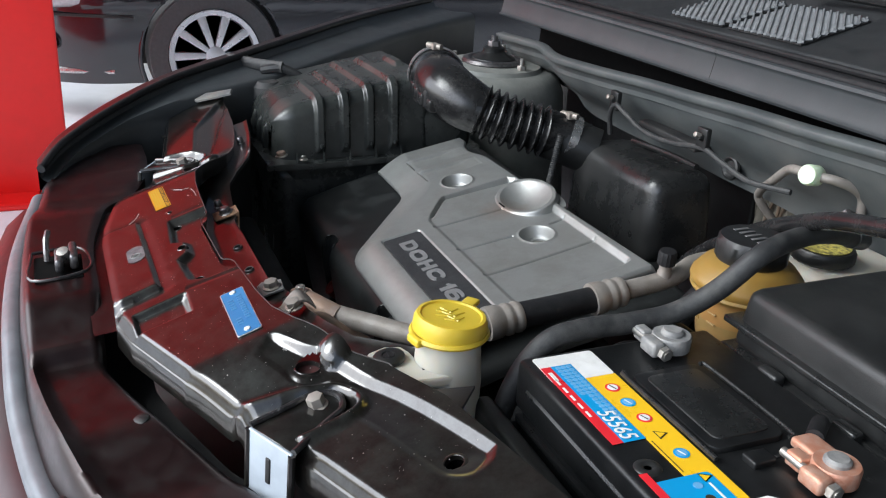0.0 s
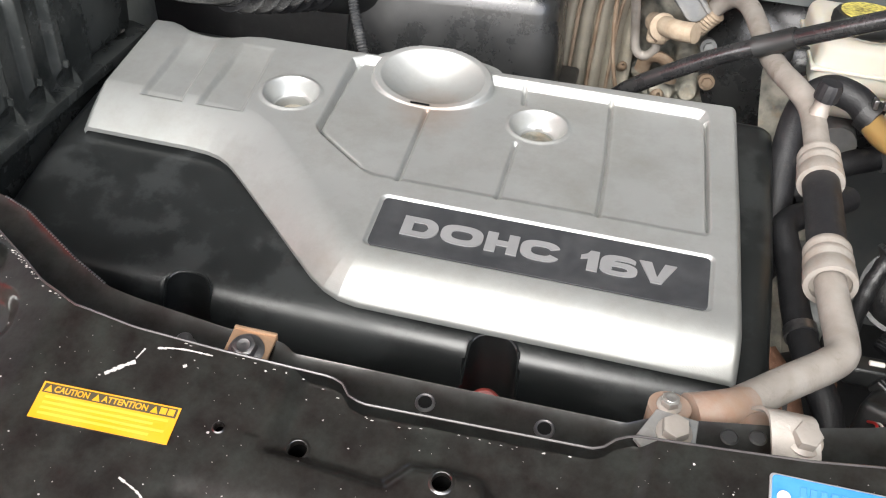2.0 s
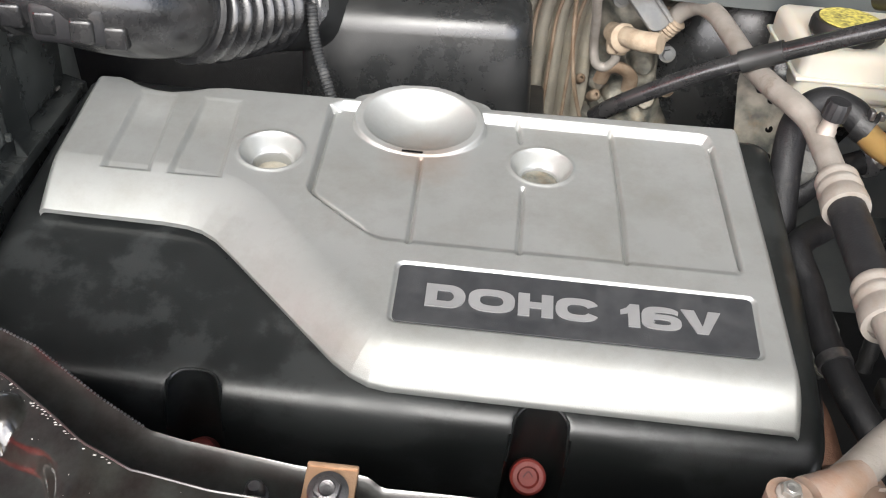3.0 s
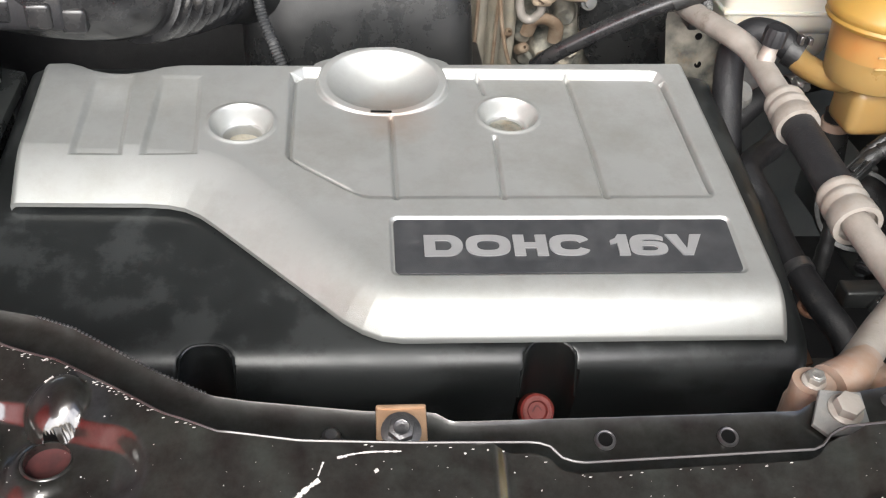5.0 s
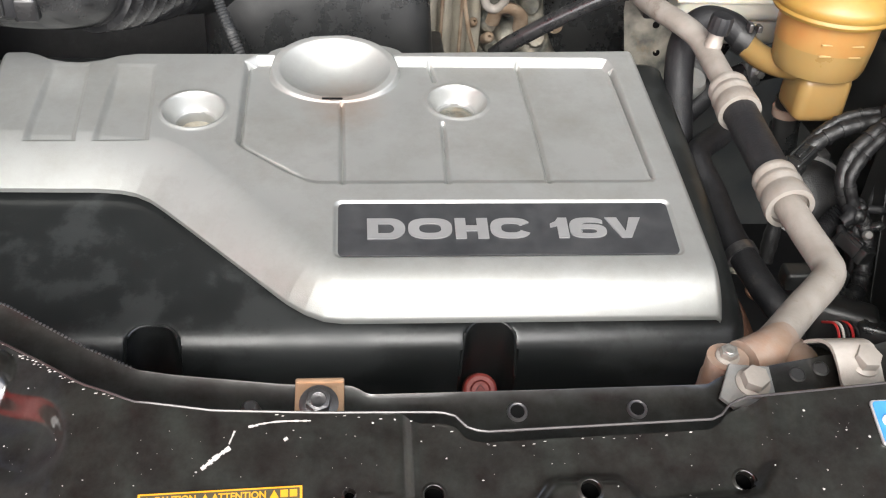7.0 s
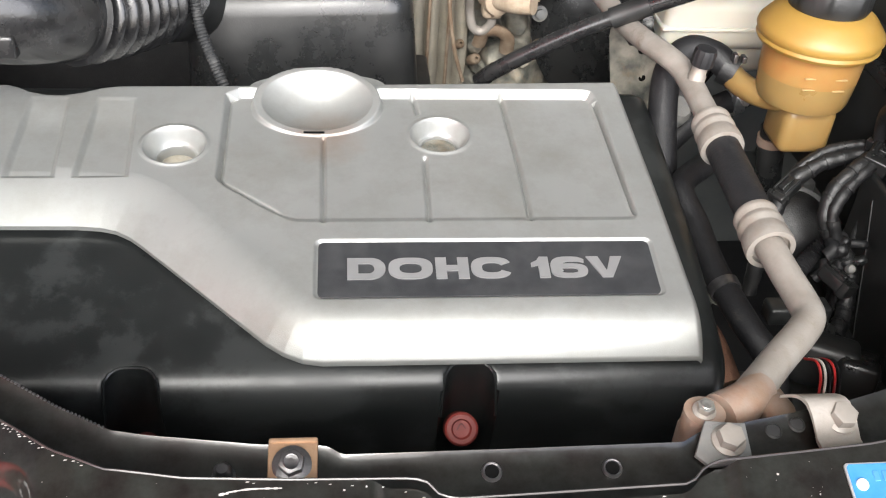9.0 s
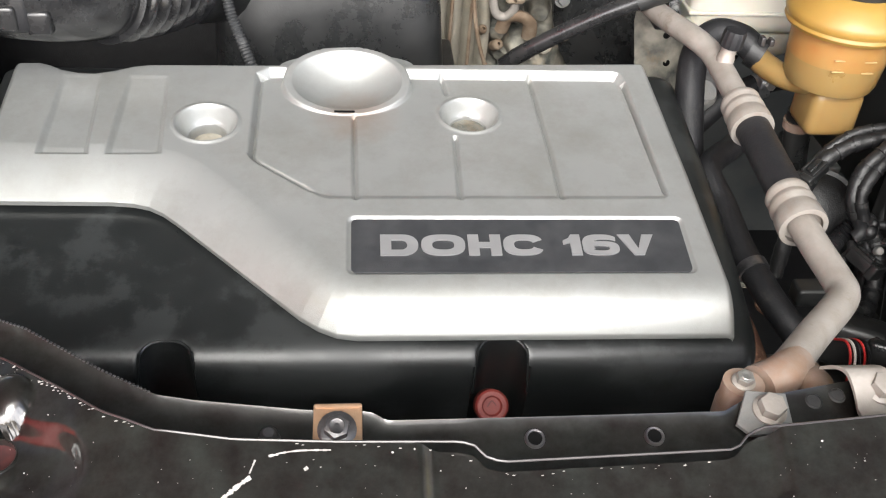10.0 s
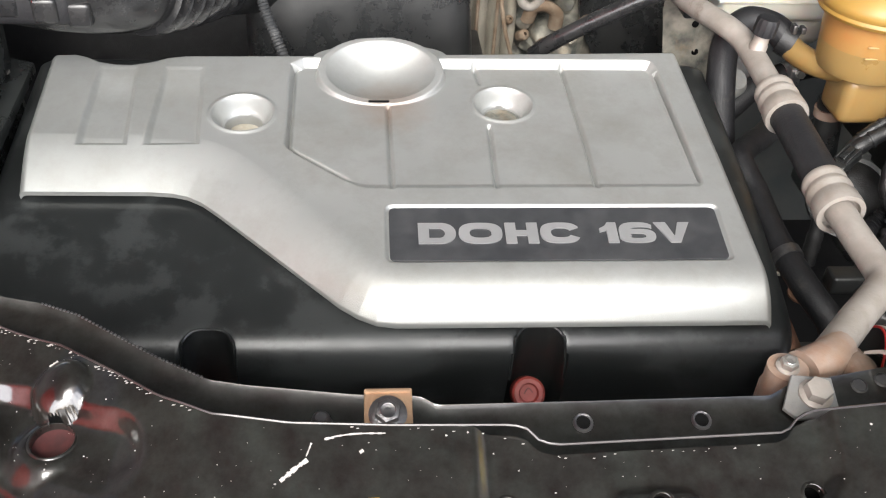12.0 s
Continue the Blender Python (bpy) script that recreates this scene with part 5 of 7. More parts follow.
def airbox_lid():
    """Lid as one moulded skin: side wall, rounded shoulder and sloping top, with flat-topped ribs that run over the shoulder."""
    ys = np.linspace(-0.0865, 0.152, 230)
    R = 0.020
    g = np.zeros((len(ys), 96, 3))
    for i, y in enumerate(ys):
        zt = 1.0455 + 0.20 * y
        k = min(1.0, max(0.0, (-0.0515 - y) / 0.035))
        inset = 0.035 * (1 - math.sqrt(1 - k * k))
        k = min(1.0, max(0.0, (y - 0.140) / 0.012))
        inset += 0.012 * (1 - math.sqrt(1 - k * k))
        rib = [1 - float(step((abs(y - ry) - 0.0042) / 0.0042)) for ry in RIB_Y]
        for j in range(96):
            if j < 34:
                q = j / 33
                z = 0.957 + (zt - R - 0.957) * q
                p, n = Vector((-0.414 - 0.006 * q, 0, z)), Vector((1, 0, 0.06))
                s = z
            elif j < 52:
                a = radians(90 * (j - 33) / 19)
                p, n = Vector((-0.420 - R + R * math.cos(a), 0, zt - R + R * math.sin(a))), Vector((math.cos(a), 0, math.sin(a)))
                s = 1.2
            else:
                q = (j - 51) / 44
                x = -0.440 - 0.225 * q
                p, n = Vector((x, 0, zt - 0.03 * max(0.0, -x - 0.46) - 0.5 * max(0.0, -x - 0.63))), Vector((0, 0, 1))
                s = 2 - x
            lift = 0.0
            for m, end, last in zip(rib, RIB_END, (0, 0, 0, 0, 1)):
                if m > 0:
                    up = float(step((p.z - 0.963) / 0.012)) if j < 52 else float(step((p.x - end) / 0.012))
                    if last:
                        up = float(step((p.x - end) / 0.01) * step((-0.50 - p.x) / 0.01)) if j >= 52 else 0.0
                    lift = max(lift, m * up)
            p = p + n * (0.0068 * lift - inset)
            g[i, j] = (p.x, y, max(p.z, 0.957))
    return sheet(g, 0.03)


part("lid", airbox_lid(), AIRBOX, airbox, smooth=60)
for y in RIB_Y[:4]:
    part("rib_foot", lathe([(0, -0.003), (0.0024, -0.002), (0.0024, 0.003), (0, 0.004)], 10, pose(-0.4065, y, 0.977)), AIRBOX, airbox)
for x in (-0.47, -0.51, -0.55, -0.59):
    part("front_rib", tube([(x, -0.0865, 0.962), (x, -0.087, 0.985), (x, -0.080, 1.000)], 0.006, 10, 5), AIRBOX, airbox)
part("lower_flange", prism([(-0.68, -0.10), (-0.398, -0.10), (-0.392, -0.03), (-0.408, 0.235), (-0.43, 0.245), (-0.68, 0.24)], 0.948, 0.957, 0.002), AIRBOX, airbox)
part("lower_body", rbox(-0.665, -0.415, -0.09, 0.225, 0.70, 0.949, 0.02, 3), AIRBOX, airbox)
part("rear_step", rbox(-0.62, -0.418, 0.13, 0.225, 0.955, 1.02, 0.012, 3), AIRBOX, airbox)
for x, y in ((-0.424, 0.206), (-0.398, -0.048)):
    b = bolt((x, y, 0.962), (0.05, -0.1, 1), 0.0042, 0.0058, 0.006, ZINC, ZINC, "small zinc screw on the air box flange", group="air box screws")
for i in range(5):
    part("web", prism([(0, 0), (0.008, 0), (0, 0.014)], 0, 0.0015, m=Matrix.Translation((-0.408, -0.055 + 0.04 * i, 0.957)) @ Matrix.Rotation(radians(90), 4, "X")), AIRBOX, airbox)

hose = thing("intake_hose", "black corrugated rubber intake hose with steel clamps", "hose", (-0.33, 0.18, 1.0))
HOSE = [(-0.435, 0.165, 1.072), (-0.39, 0.155, 1.072), (-0.345, 0.150, 1.068), (-0.312, 0.163, 1.058), (-0.292, 0.190, 1.046), (-0.276, 0.222, 1.036), (-0.262, 0.255, 1.028), (-0.252, 0.285, 1.02), (-0.238, 0.318, 1.008)]


def hose_r(t):
    base = 0.0375 - 0.006 * t
    if 0.50 < t < 0.80:
        return base + 0.0046 * math.cos((t - 0.50) / 0.30 * 2 * math.pi * 7)
    if t < 0.10:
        return 0.0405
    if t < 0.48:
        return base + 0.0045 * math.sin((t - 0.10) / 0.38 * math.pi) ** 0.7
    return base


part("hose", tube(HOSE, hose_r, 32, 36), GLOSS_RUBBER, hose)
for k in range(4):
    q = spline(HOSE, 30)[24 + 17 * k]
    part("moulded_block", rbox(q.x - 0.008, q.x + 0.009, q.y - 0.043, q.y - 0.030, q.z - 0.020, q.z - 0.002, 0.003), GLOSS_RUBBER, hose)
for k, (t0, rr) in enumerate(((0.035, 0.0418), (0.93, 0.034))):
    pts = spline(HOSE, 30)
    i = int(t0 * (len(pts) - 1))
    d = (pts[i + 1] - pts[i]).normalized()
    m = facing(pts[i], d)
    part("clamp_band", lathe([(rr, -0.006), (rr + 0.0016, -0.006), (rr + 0.0016, 0.006), (rr, 0.006), (rr - 0.002, 0), ], 40, m), CHROME_TIN, hose, "bright steel hose clamp")
    top = pts[i] + Vector((0, 0, rr + 0.004)) + Vector((0.008, -0.008, 0))
    part("clamp_screw", join(tube([top - Vector((0.012, 0.006, 0)), top + Vector((0.012, 0.006, 0))], 0.0045, 10, 2), rbox(top.x - 0.007, top.x + 0.007, top.y - 0.005, top.y + 0.005, top.z - 0.005, top.z + 0.004, 0.001)), CRIMP, hose)
part("saddle", rbox(-0.385, -0.33, 0.11, 0.128, 1.045, 1.075, 0.006), RUBBER, hose)
part("stiffener", tube([(-0.36, 0.114, 1.052), (-0.315, 0.128, 1.045), (-0.285, 0.165, 1.035)], 0.004, 8, 6), RUBBER, hose)

res = thing("resonator", "black plastic intake resonator with rounded edges", "resonator", (-0.13, 0.35, 0.9))


def resonator():
    bm = rbox(-0.240, -0.026, 0.292, 0.404, 0.905, 1.026, 0.024, 5)
    for v in bm.verts:
        k = (v.co.z - 0.905) / 0.12
        v.co.y += 0.012 * k * (1 if v.co.y < 0.34 else -0.5)
        v.co.x -= 0.010 * k * (1 if v.co.x > -0.1 else 0)
        v.co.z += 0.008 * (v.co.x + 0.03) / 0.2
    return bm


part("body", resonator(), BLACK_GLOSS, res, smooth=60)
part("lower_flange", rbox(-0.235, -0.012, 0.288, 0.41, 0.902, 0.914, 0.004), BLACK, res)
part("spout", tube([(-0.262, 0.272, 1.02), (-0.225, 0.33, 1.0)], 0.034, 24, 4), BLACK, res)
part("top_bead", tube([(-0.20, 0.375, 1.022), (-0.12, 0.38, 1.026), (-0.06, 0.38, 1.027)], 0.004, 8, 4), BLACK, res)
solo("grey_cable", tube([(-0.222, 0.27, 1.03), (-0.217, 0.262, 1.0), (-0.207, 0.252, 0.975), (-0.198, 0.243, 0.95), (-0.19, 0.235, 0.90)], lambda t: 0.0046 + 0.0005 * math.cos(t * 300), 10, 40), HOSE_GREY, "grey corrugated cable sleeve beside the resonator", "cable")
solo("hose_connector", join(rbox(-0.268, -0.238, 0.262, 0.285, 1.04, 1.055, 0.003), rbox(-0.25, -0.235, 0.285, 0.30, 1.03, 1.05, 0.003)), BLACK, "black plug connector on the intake hose", "connector")

# ---------------------------------------------------------------- things on the bulkhead
line = thing("bulkhead_line", "thin grey line clipped along the bulkhead", "brake line", (-0.1, 0.35, 1.06))
part("line", tube([(-0.215, 0.345, 1.03), (-0.205, 0.335, 1.062), (-0.19, 0.332, 1.078), (-0.165, 0.332, 1.073), (-0.12, 0.334, 1.06), (-0.06, 0.336, 1.062), (0.0, 0.336, 1.073), (0.04, 0.339, 1.065), (0.08, 0.345, 1.057), (0.13, 0.36, 1.06)], 0.0034, 8, 10), HOSE_GREY, line)
for x, z in ((-0.197, 1.083), (0.0, 1.086)):
    part("clip", join(rbox(x - 0.011, x + 0.008, 0.333, 0.341, z - 0.014, z + 0.012, 0.002), lathe([(0, 0), (0.0045, 0), (0.0035, 0.006), (0, 0.007)], 12, facing((x, 0.334, z), (0, -1, 0.3)))), BLACK, line)
    part("clip_stud", lathe([(0, 0), (0.0032, 0), (0.0032, 0.008), (0, 0.009)], 10, facing((x, 0.33, z + 0.003), (0, -1, 0.3))), CRIMP, line)
part("grommet", lathe([(0, -0.002), (0.009, -0.002), (0.012, 0.001), (0.015, 0.0), (0.016, -0.003)], 24, facing((-0.024, 0.402, 1.036), (0, -1, 0.1))), BLACK, wall, "black rubber bulkhead grommet")
part("slot", rbox(-0.19, -0.06, 0.372, 0.40, 1.046, 1.056, 0.003), SHADE_STEEL, wall)

# thin air conditioning line with a service cap
thin = thing("service_line", "thin pale aluminium line with a green cap", "pipe", (0.1, 0.37, 1.0))
part("line", tube([(0.060, 0.462, 0.940), (0.062, 0.464, 0.926), (0.053, 0.467, 0.915), (0.042, 0.467, 0.920), (0.037, 0.464, 0.944), (0.033, 0.44, 0.978), (0.028, 0.414, 1.008), (0.034, 0.404, 1.024), (0.09, 0.37, 1.06), (0.125, 0.355, 1.085), (0.15, 0.345, 1.093), (0.178, 0.342, 1.096), (0.195, 0.352, 1.096), (0.203, 0.372, 1.088), (0.204, 0.385, 1.076), (0.203, 0.39, 1.05)], 0.0050, 12, 10), ALU, thin)
part("cap", lathe([(0, -0.011), (0.0095, -0.011), (0.011, -0.008), (0.011, 0.008), (0.0095, 0.011), (0, 0.011)], 24, facing((0.176, 0.339, 1.0965), (0.25, -0.9, 0.2))), LIME, thin, "pale green service cap")
part("nut", lathe([(0, 0), (0.009, 0), (0.009, 0.014), (0, 0.014)], 6, facing((0.060, 0.460, 0.940), (0.2, -0.3, 1))), GRIME_BROWN, thin)
part("fitting", join(rbox(0.188, 0.216, 0.372, 0.392, 1.048, 1.058, 0.002), tube([(0.196, 0.376, 1.060), (0.212, 0.372, 1.052), (0.226, 0.378, 1.050)], 0.005, 8, 5)), DARK_BOLT, thin, "dark fitting block at the end of the line")

# ---------------------------------------------------------------- grimy engine side behind the cover
shield = thing("heat_shield", "dirty ribbed metal heat shield on the bulkhead", "heat shield", (0.0, 0.5, 0.86))


def shield_skin():
    """Upright ribs of uneven depth that lean back at the top."""
    xs, zs = np.linspace(-0.060, 0.036, 150), np.linspace(0.80, 1.004, 40)
    x, z = np.meshgrid(xs, zs)
    x = x + 0.010 * np.clip((z - 0.93) / 0.07, 0, 2) ** 2 + 0.004 * np.sin(30 * z)
    rib = np.abs(np.sin(2 * np.pi * (x + 0.06 - 0.010 * np.clip((z - 0.93) / 0.07, 0, 2) ** 2) / 0.034)) ** 0.6
    y = 0.490 - 0.0095 * rib + 0.010 * np.clip((z - 0.97) / 0.03, 0, 1) ** 2 + 0.10 * np.clip(-x - 0.03, 0, 1)
    return sheet(np.stack([x, y, z], -1), 0.01, (0, 1, 0))


part("skin", shield_skin(), GRIME_SHIELD, shield, smooth=60)
for x in (-0.028, -0.006, 0.016):
    part("rib_edge", tube([(x, 0.478, 0.84), (x + 0.001, 0.476, 0.92), (x + 0.003, 0.477, 0.965), (x + 0.013, 0.482, 1.0)], 0.0022, 8, 8), GRIME_BROWN, shield)

side = thing("gearbox_casing", "dust-caked metal casing with bosses and brackets", "casing", (0.08, 0.51, 0.7))


def casing():
    xs, zs = np.linspace(0.030, 0.175, 110), np.linspace(0.72, 0.992, 150)
    x, z = np.meshgrid(xs, zs)
    y = 0.508 + 0.030 * ((x - 0.09) / 0.07) ** 2 + 0.012 * np.sin(52 * x + 14 * z) * np.sin(47 * z) + 0.004 * np.sin(160 * x) * np.sin(131 * z + 40 * x)
    for bx, bz, br, bh in ((0.050, 0.885, 0.014, 0.020), (0.078, 0.868, 0.018, 0.024), (0.058, 0.850, 0.011, 0.016), (0.098, 0.905, 0.015, 0.018), (0.074, 0.898, 0.010, 0.014), (0.108, 0.870, 0.014, 0.02), (0.045, 0.83, 0.013, 0.018), (0.085, 0.83, 0.02, 0.02)):
        y = y - bh * (1 - step((np.hypot(x - bx, z - bz) - br * 0.6) / (br * 0.5)))
    return sheet(np.stack([x, y, z], -1), 0.02, (0, 1, 0))


part("casting", casing(), GRIME, side, smooth=55)
part("bracket_arm", moved(prism(rrect(-0.013, 0.013, -0.030, 0.034, 0.011), -0.004, 0.004, 0.002), facing((0.081, 0.444, 0.996), (0.15, -0.95, 0.25), 40)), GRIME_GREY, side, "pale dusty bracket arm")
part("arm_rib", moved(tube([(0.009, -0.028, 0.005), (0.009, 0.024, 0.005)], 0.0028, 8, 2), facing((0.081, 0.444, 0.996), (0.15, -0.95, 0.25), 40)), GRIME_GREY, side)
part("bracket_eye", lathe([(0.0035, -0.008), (0.011, -0.008), (0.012, 0.008), (0.0035, 0.008)], 20, facing((0.060, 0.436, 1.019), (0.15, -0.95, 0.25))), ALU, side)
part("union", join(tube([(0.055, 0.474, 0.952), (0.066, 0.452, 0.957), (0.080, 0.430, 0.962), (0.097, 0.418, 0.966)], 0.0105, 16, 8), lathe([(0.004, 0), (0.014, 0), (0.015, 0.004), (0.015, 0.010), (0.011, 0.013)], 20, facing((0.062, 0.460, 0.952), (0.3, -0.8, 0.3))), rbox(0.050, 0.072, 0.452, 0.474, 0.934, 0.952, 0.005)), GRIME_BEIGE, side, "beige dust-covered pipe union")
part("strap", tube([(0.052, 0.478, 0.894), (0.056, 0.470, 0.912), (0.070, 0.466, 0.916), (0.082, 0.470, 0.906), (0.084, 0.478, 0.886)], 0.0055, 10, 8, flat=1.5), GRIME_BROWN, side)
for x, y, z, r in ((0.048, 0.478, 0.876, 0.006), (0.030, 0.482, 0.892, 0.005), (0.074, 0.478, 0.866, 0.007)):
    part("boss", lathe([(0, -0.012), (r, -0.012), (r * 1.05, 0.008), (r * 0.7, 0.012), (r * 0.35, 0.013), (r * 0.3, 0.006), (0, 0.006)], 18, facing((x, y, z), (0.10, -0.85, 0.5))), GRIME_BROWN if r < 0.011 else GRIME_BEIGE, side)
for x, z, m in ((0.118, 0.93, GRIME_GREY), (0.105, 0.955, GRIME_BROWN), (0.125, 0.89, GRIME_BROWN), (0.06, 0.985, GRIME_GREY)):
    part("stud", join(hexagon(0.006, 0, 0.007), lathe([(0, -0.02), (0.009, -0.02), (0.009, 0.0015), (0, 0.0015)], 14)), m, side).matrix_basis = facing((x, 0.482, z), (0.05, -1, 0.2))
part("earth_wire", tube([(0.012, 0.462, 1.0), (0.014, 0.455, 0.95), (0.022, 0.452, 0.90), (0.034, 0.456, 0.86)], 0.0024, 8, 8), GRIME_BROWN, side)

mount = thing("engine_mount", "grimy cast engine mount bracket beside the engine", "engine mount", (0.17, 0.15, 0.7))
part("arm", tube([(0.17, 0.28, 0.90), (0.18, 0.2, 0.87), (0.19, 0.1, 0.82), (0.2, 0.0, 0.76)], 0.026, 12, 8, flat=0.7), GRIME, mount)
part("plate", rbox(0.165, 0.235, 0.12, 0.24, 0.80, 0.86, 0.014), GRIME_GREY, mount)
part("pulley", lathe([(0.012, -0.02), (0.05, -0.02), (0.046, -0.008), (0.05, 0.0), (0.046, 0.008), (0.05, 0.02), (0.012, 0.022), (0, 0.02)], 36, facing((0.185, 0.06, 0.80), (1, -0.1, 0.1))), SHADE_STEEL, mount)
part("clay_lump", tube([(0.175, 0.07, 0.84), (0.19, 0.05, 0.83), (0.20, 0.02, 0.81)], 0.02, 10, 6), RUSTY, mount)
for i in range(6):
    part("bolt_head", join(hexagon(0.007, 0, 0.007), lathe([(0, 0), (0.010, 0), (0.010, 0.0018), (0, 0.0018)], 14)), (GRIME, RUSTY)[i % 2], mount).matrix_basis = facing((0.17 + 0.012 * i, 0.22 - 0.03 * i, 0.862 - 0.006 * i), (0.1, -0.2, 1))
solo("alternator", join(lathe([(0, 0), (0.05, 0), (0.062, 0.01), (0.062, 0.07), (0.05, 0.085), (0, 0.09)], 30, facing((0.22, 0.02, 0.74), (1, 0, 0))), rbox(0.22, 0.30, -0.03, 0.05, 0.66, 0.70, 0.01)), GRIME_GREY, "dusty grey alternator deep beside the engine", "alternator")

# ---------------------------------------------------------------- thick air conditioning hose
ac = thing("air_conditioning_hose", "dusty aluminium pipe and black hose with crimped ferrules", "pipe", (0.18, 0.0, 0.95))
part("upper_pipe", tube([(0.108, 0.456, 0.975), (0.118, 0.450, 0.990), (0.130, 0.436, 1.002), (0.141, 0.410, 1.004), (0.148, 0.36, 1.003), (0.154, 0.295, 1.003), (0.161, 0.245, 1.007), (0.170, 0.212, 1.009), (0.179, 0.190, 1.006), (0.1825, 0.165, 1.001), (0.183, 0.118, 0.996)], 0.0095, 16, 10), ALU, ac)
part("threaded_collar", tube([(0.098, 0.458, 0.962), (0.113, 0.453, 0.982)], lambda t: 0.0135 + 0.0011 * math.cos(40 * t), 18, 26), GRIME_BEIGE, ac, "dusty threaded collar")
part("rubber_hose", tube([(0.183, 0.115, 0.9945), (0.183, 0.06, 0.989), (0.182, 0.0, 0.984)], 0.0128, 20, 6), RUBBER, ac, "black rubber hose section")


def crimp(a, b):
    a, b = Vector(a), Vector(b)
    L = (b - a).length
    prof = [(0.010, 0), (0.0142, 0.0008), (0.0152, 0.003), (0.0152, 0.0065), (0.0140, 0.0085), (0.0140, 0.0100), (0.0156, 0.0125), (0.0158, 0.0160), (0.0144, 0.0190), (0.0144, 0.0205), (0.0160, 0.0235), (0.0166, L - 0.003), (0.0162, L), (0.0128, L), (0.0128, L - 0.004)]
    return lathe(prof, 36, facing(a, b - a))


part("ferrule", crimp((0.183, 0.122, 0.9965), (0.183, 0.087, 0.9915)), CRIMP, ac, "pale crimped ferrule")
part("ferrule", crimp((0.182, 0.012, 0.9845), (0.182, -0.024, 0.9805)), CRIMP, ac, "pale crimped ferrule")
part("lower_pipe", tube([(0.182, -0.020, 0.981), (0.183, -0.050, 0.979), (0.184, -0.072, 0.978), (0.1825, -0.088, 0.978), (0.173, -0.101, 0.978), (0.150, -0.124, 0.979), (0.130, -0.145, 0.980), (0.118, -0.157, 0.981)], 0.0098, 18, 10), ALU, ac)
part("valve_stem", lathe([(0.0072, 0), (0.0072, 0.008), (0.0062, 0.010), (0.0062, 0.018), (0, 0.018)], 18, facing((0.183, 0.168, 1.004), (0.1, -0.05, 1))), CRIMP, ac)
part("valve_cap", lathe([(0, 0.0), (0.0088, 0.0), (0.0090, 0.002), (0.0090, 0.011), (0.0078, 0.014), (0, 0.0145)], 36, facing((0.1848, 0.1672, 1.0215), (0.1, -0.05, 1)), wobble=lambda a, z: 1 + 0.04 * math.cos(14 * a)), RUBBER, ac, "black ridged valve cap")
part("flange_block", join(tube([(0.128, -0.150, 0.980), (0.113, -0.163, 0.983), (0.098, -0.171, 0.983)], lambda t: 0.0104 + 0.0016 * t, 18, 8), tube([(0.087, -0.175, 0.962), (0.087, -0.175, 0.9905)], 0.0108, 24, 2), rbox(0.078, 0.105, -0.184, -0.164, 0.955, 0.978, 0.004)), ALU_RUST, ac, "rust-stained pipe flange block")
bolt((0.0865, -0.175, 0.9905), (0, -0.15, 1), 0.0048, 0.0062, 0.006, ZINC, CRIMP, "steel hexagon bolt on the pipe flange", 10)
stub = thing("second_pipe", "rust-stained pipe stub held by the clamp", "pipe", (0.135, -0.165, 0.97))
part("pipe", tube([(0.128, -0.188, 0.984), (0.132, -0.168, 0.979), (0.138, -0.145, 0.966), (0.142, -0.12, 0.945)], lambda t: 0.0092 + 0.0005 * math.cos(t * 22), 18, 12), ALU_RUST, stub)

# ---------------------------------------------------------------- black hoses
solo("vacuum_hose", tube([(0.030, 0.312, 0.932), (0.045, 0.303, 0.949), (0.080, 0.292, 0.976), (0.115, 0.281, 1.0), (0.15, 0.271, 1.020), (0.20, 0.2485, 1.0507), (0.25, 0.2295, 1.0784), (0.30, 0.2135, 1.1031), (0.35, 0.2008, 1.125), (0.42, 0.19, 1.145)], 0.0078, 16, 12), GLOSS_RUBBER, "smooth black rubber hose crossing behind the engine", "hose")
solo("hose_joint", tube([(0.138, 0.2745, 1.0135), (0.150, 0.271, 1.0203), (0.168, 0.2635, 1.0315)], 0.0094, 16, 5), BLACK, "black plastic joint on the hose", "hose joint")
clipr = thing("ring_clip", "black plastic ring clip hanging below the hose", "clip", (0.186, 0.32, 0.99))
part("ring", lathe([(0.0085, -0.004), (0.0140, -0.004), (0.0145, 0.003), (0.0115, 0.006), (0.0085, 0.004)], 28, facing((0.186, 0.322, 0.990), (-0.1, -0.8, 0.5))), BLACK_GLOSS, clipr)
part("stem", rbox(0.166, 0.176, 0.300, 0.325, 0.975, 1.012, 0.003), BLACK, clipr)
part("tie", tube([(0.160, 0.272, 1.012), (0.166, 0.285, 1.0), (0.170, 0.30, 0.99)], 0.004, 8, 5), BLACK, clipr)
cool = thing("coolant_hose", "dull black rubber hose running past the battery", "hose", (0.3, 0.1, 0.95))
part("hose", tube([(0.266, 0.318, 1.064), (0.29, 0.262, 1.084), (0.317, 0.20, 1.098), (0.336, 0.145, 1.097), (0.327, 0.112, 1.064), (0.317, 0.08, 1.043), (0.312, 0.04, 1.037), (0.3105, 0.0, 1.037), (0.310, -0.032, 1.03), (0.308, -0.055, 1.0), (0.305, -0.068, 0.95), (0.303, -0.07, 0.88)], 0.0090, 18, 12), HOSE_GREY, cool)
part("end_collar", tube([(0.258, 0.336, 1.058), (0.270, 0.308, 1.068)], 0.0104, 18, 3), BLACK, cool)
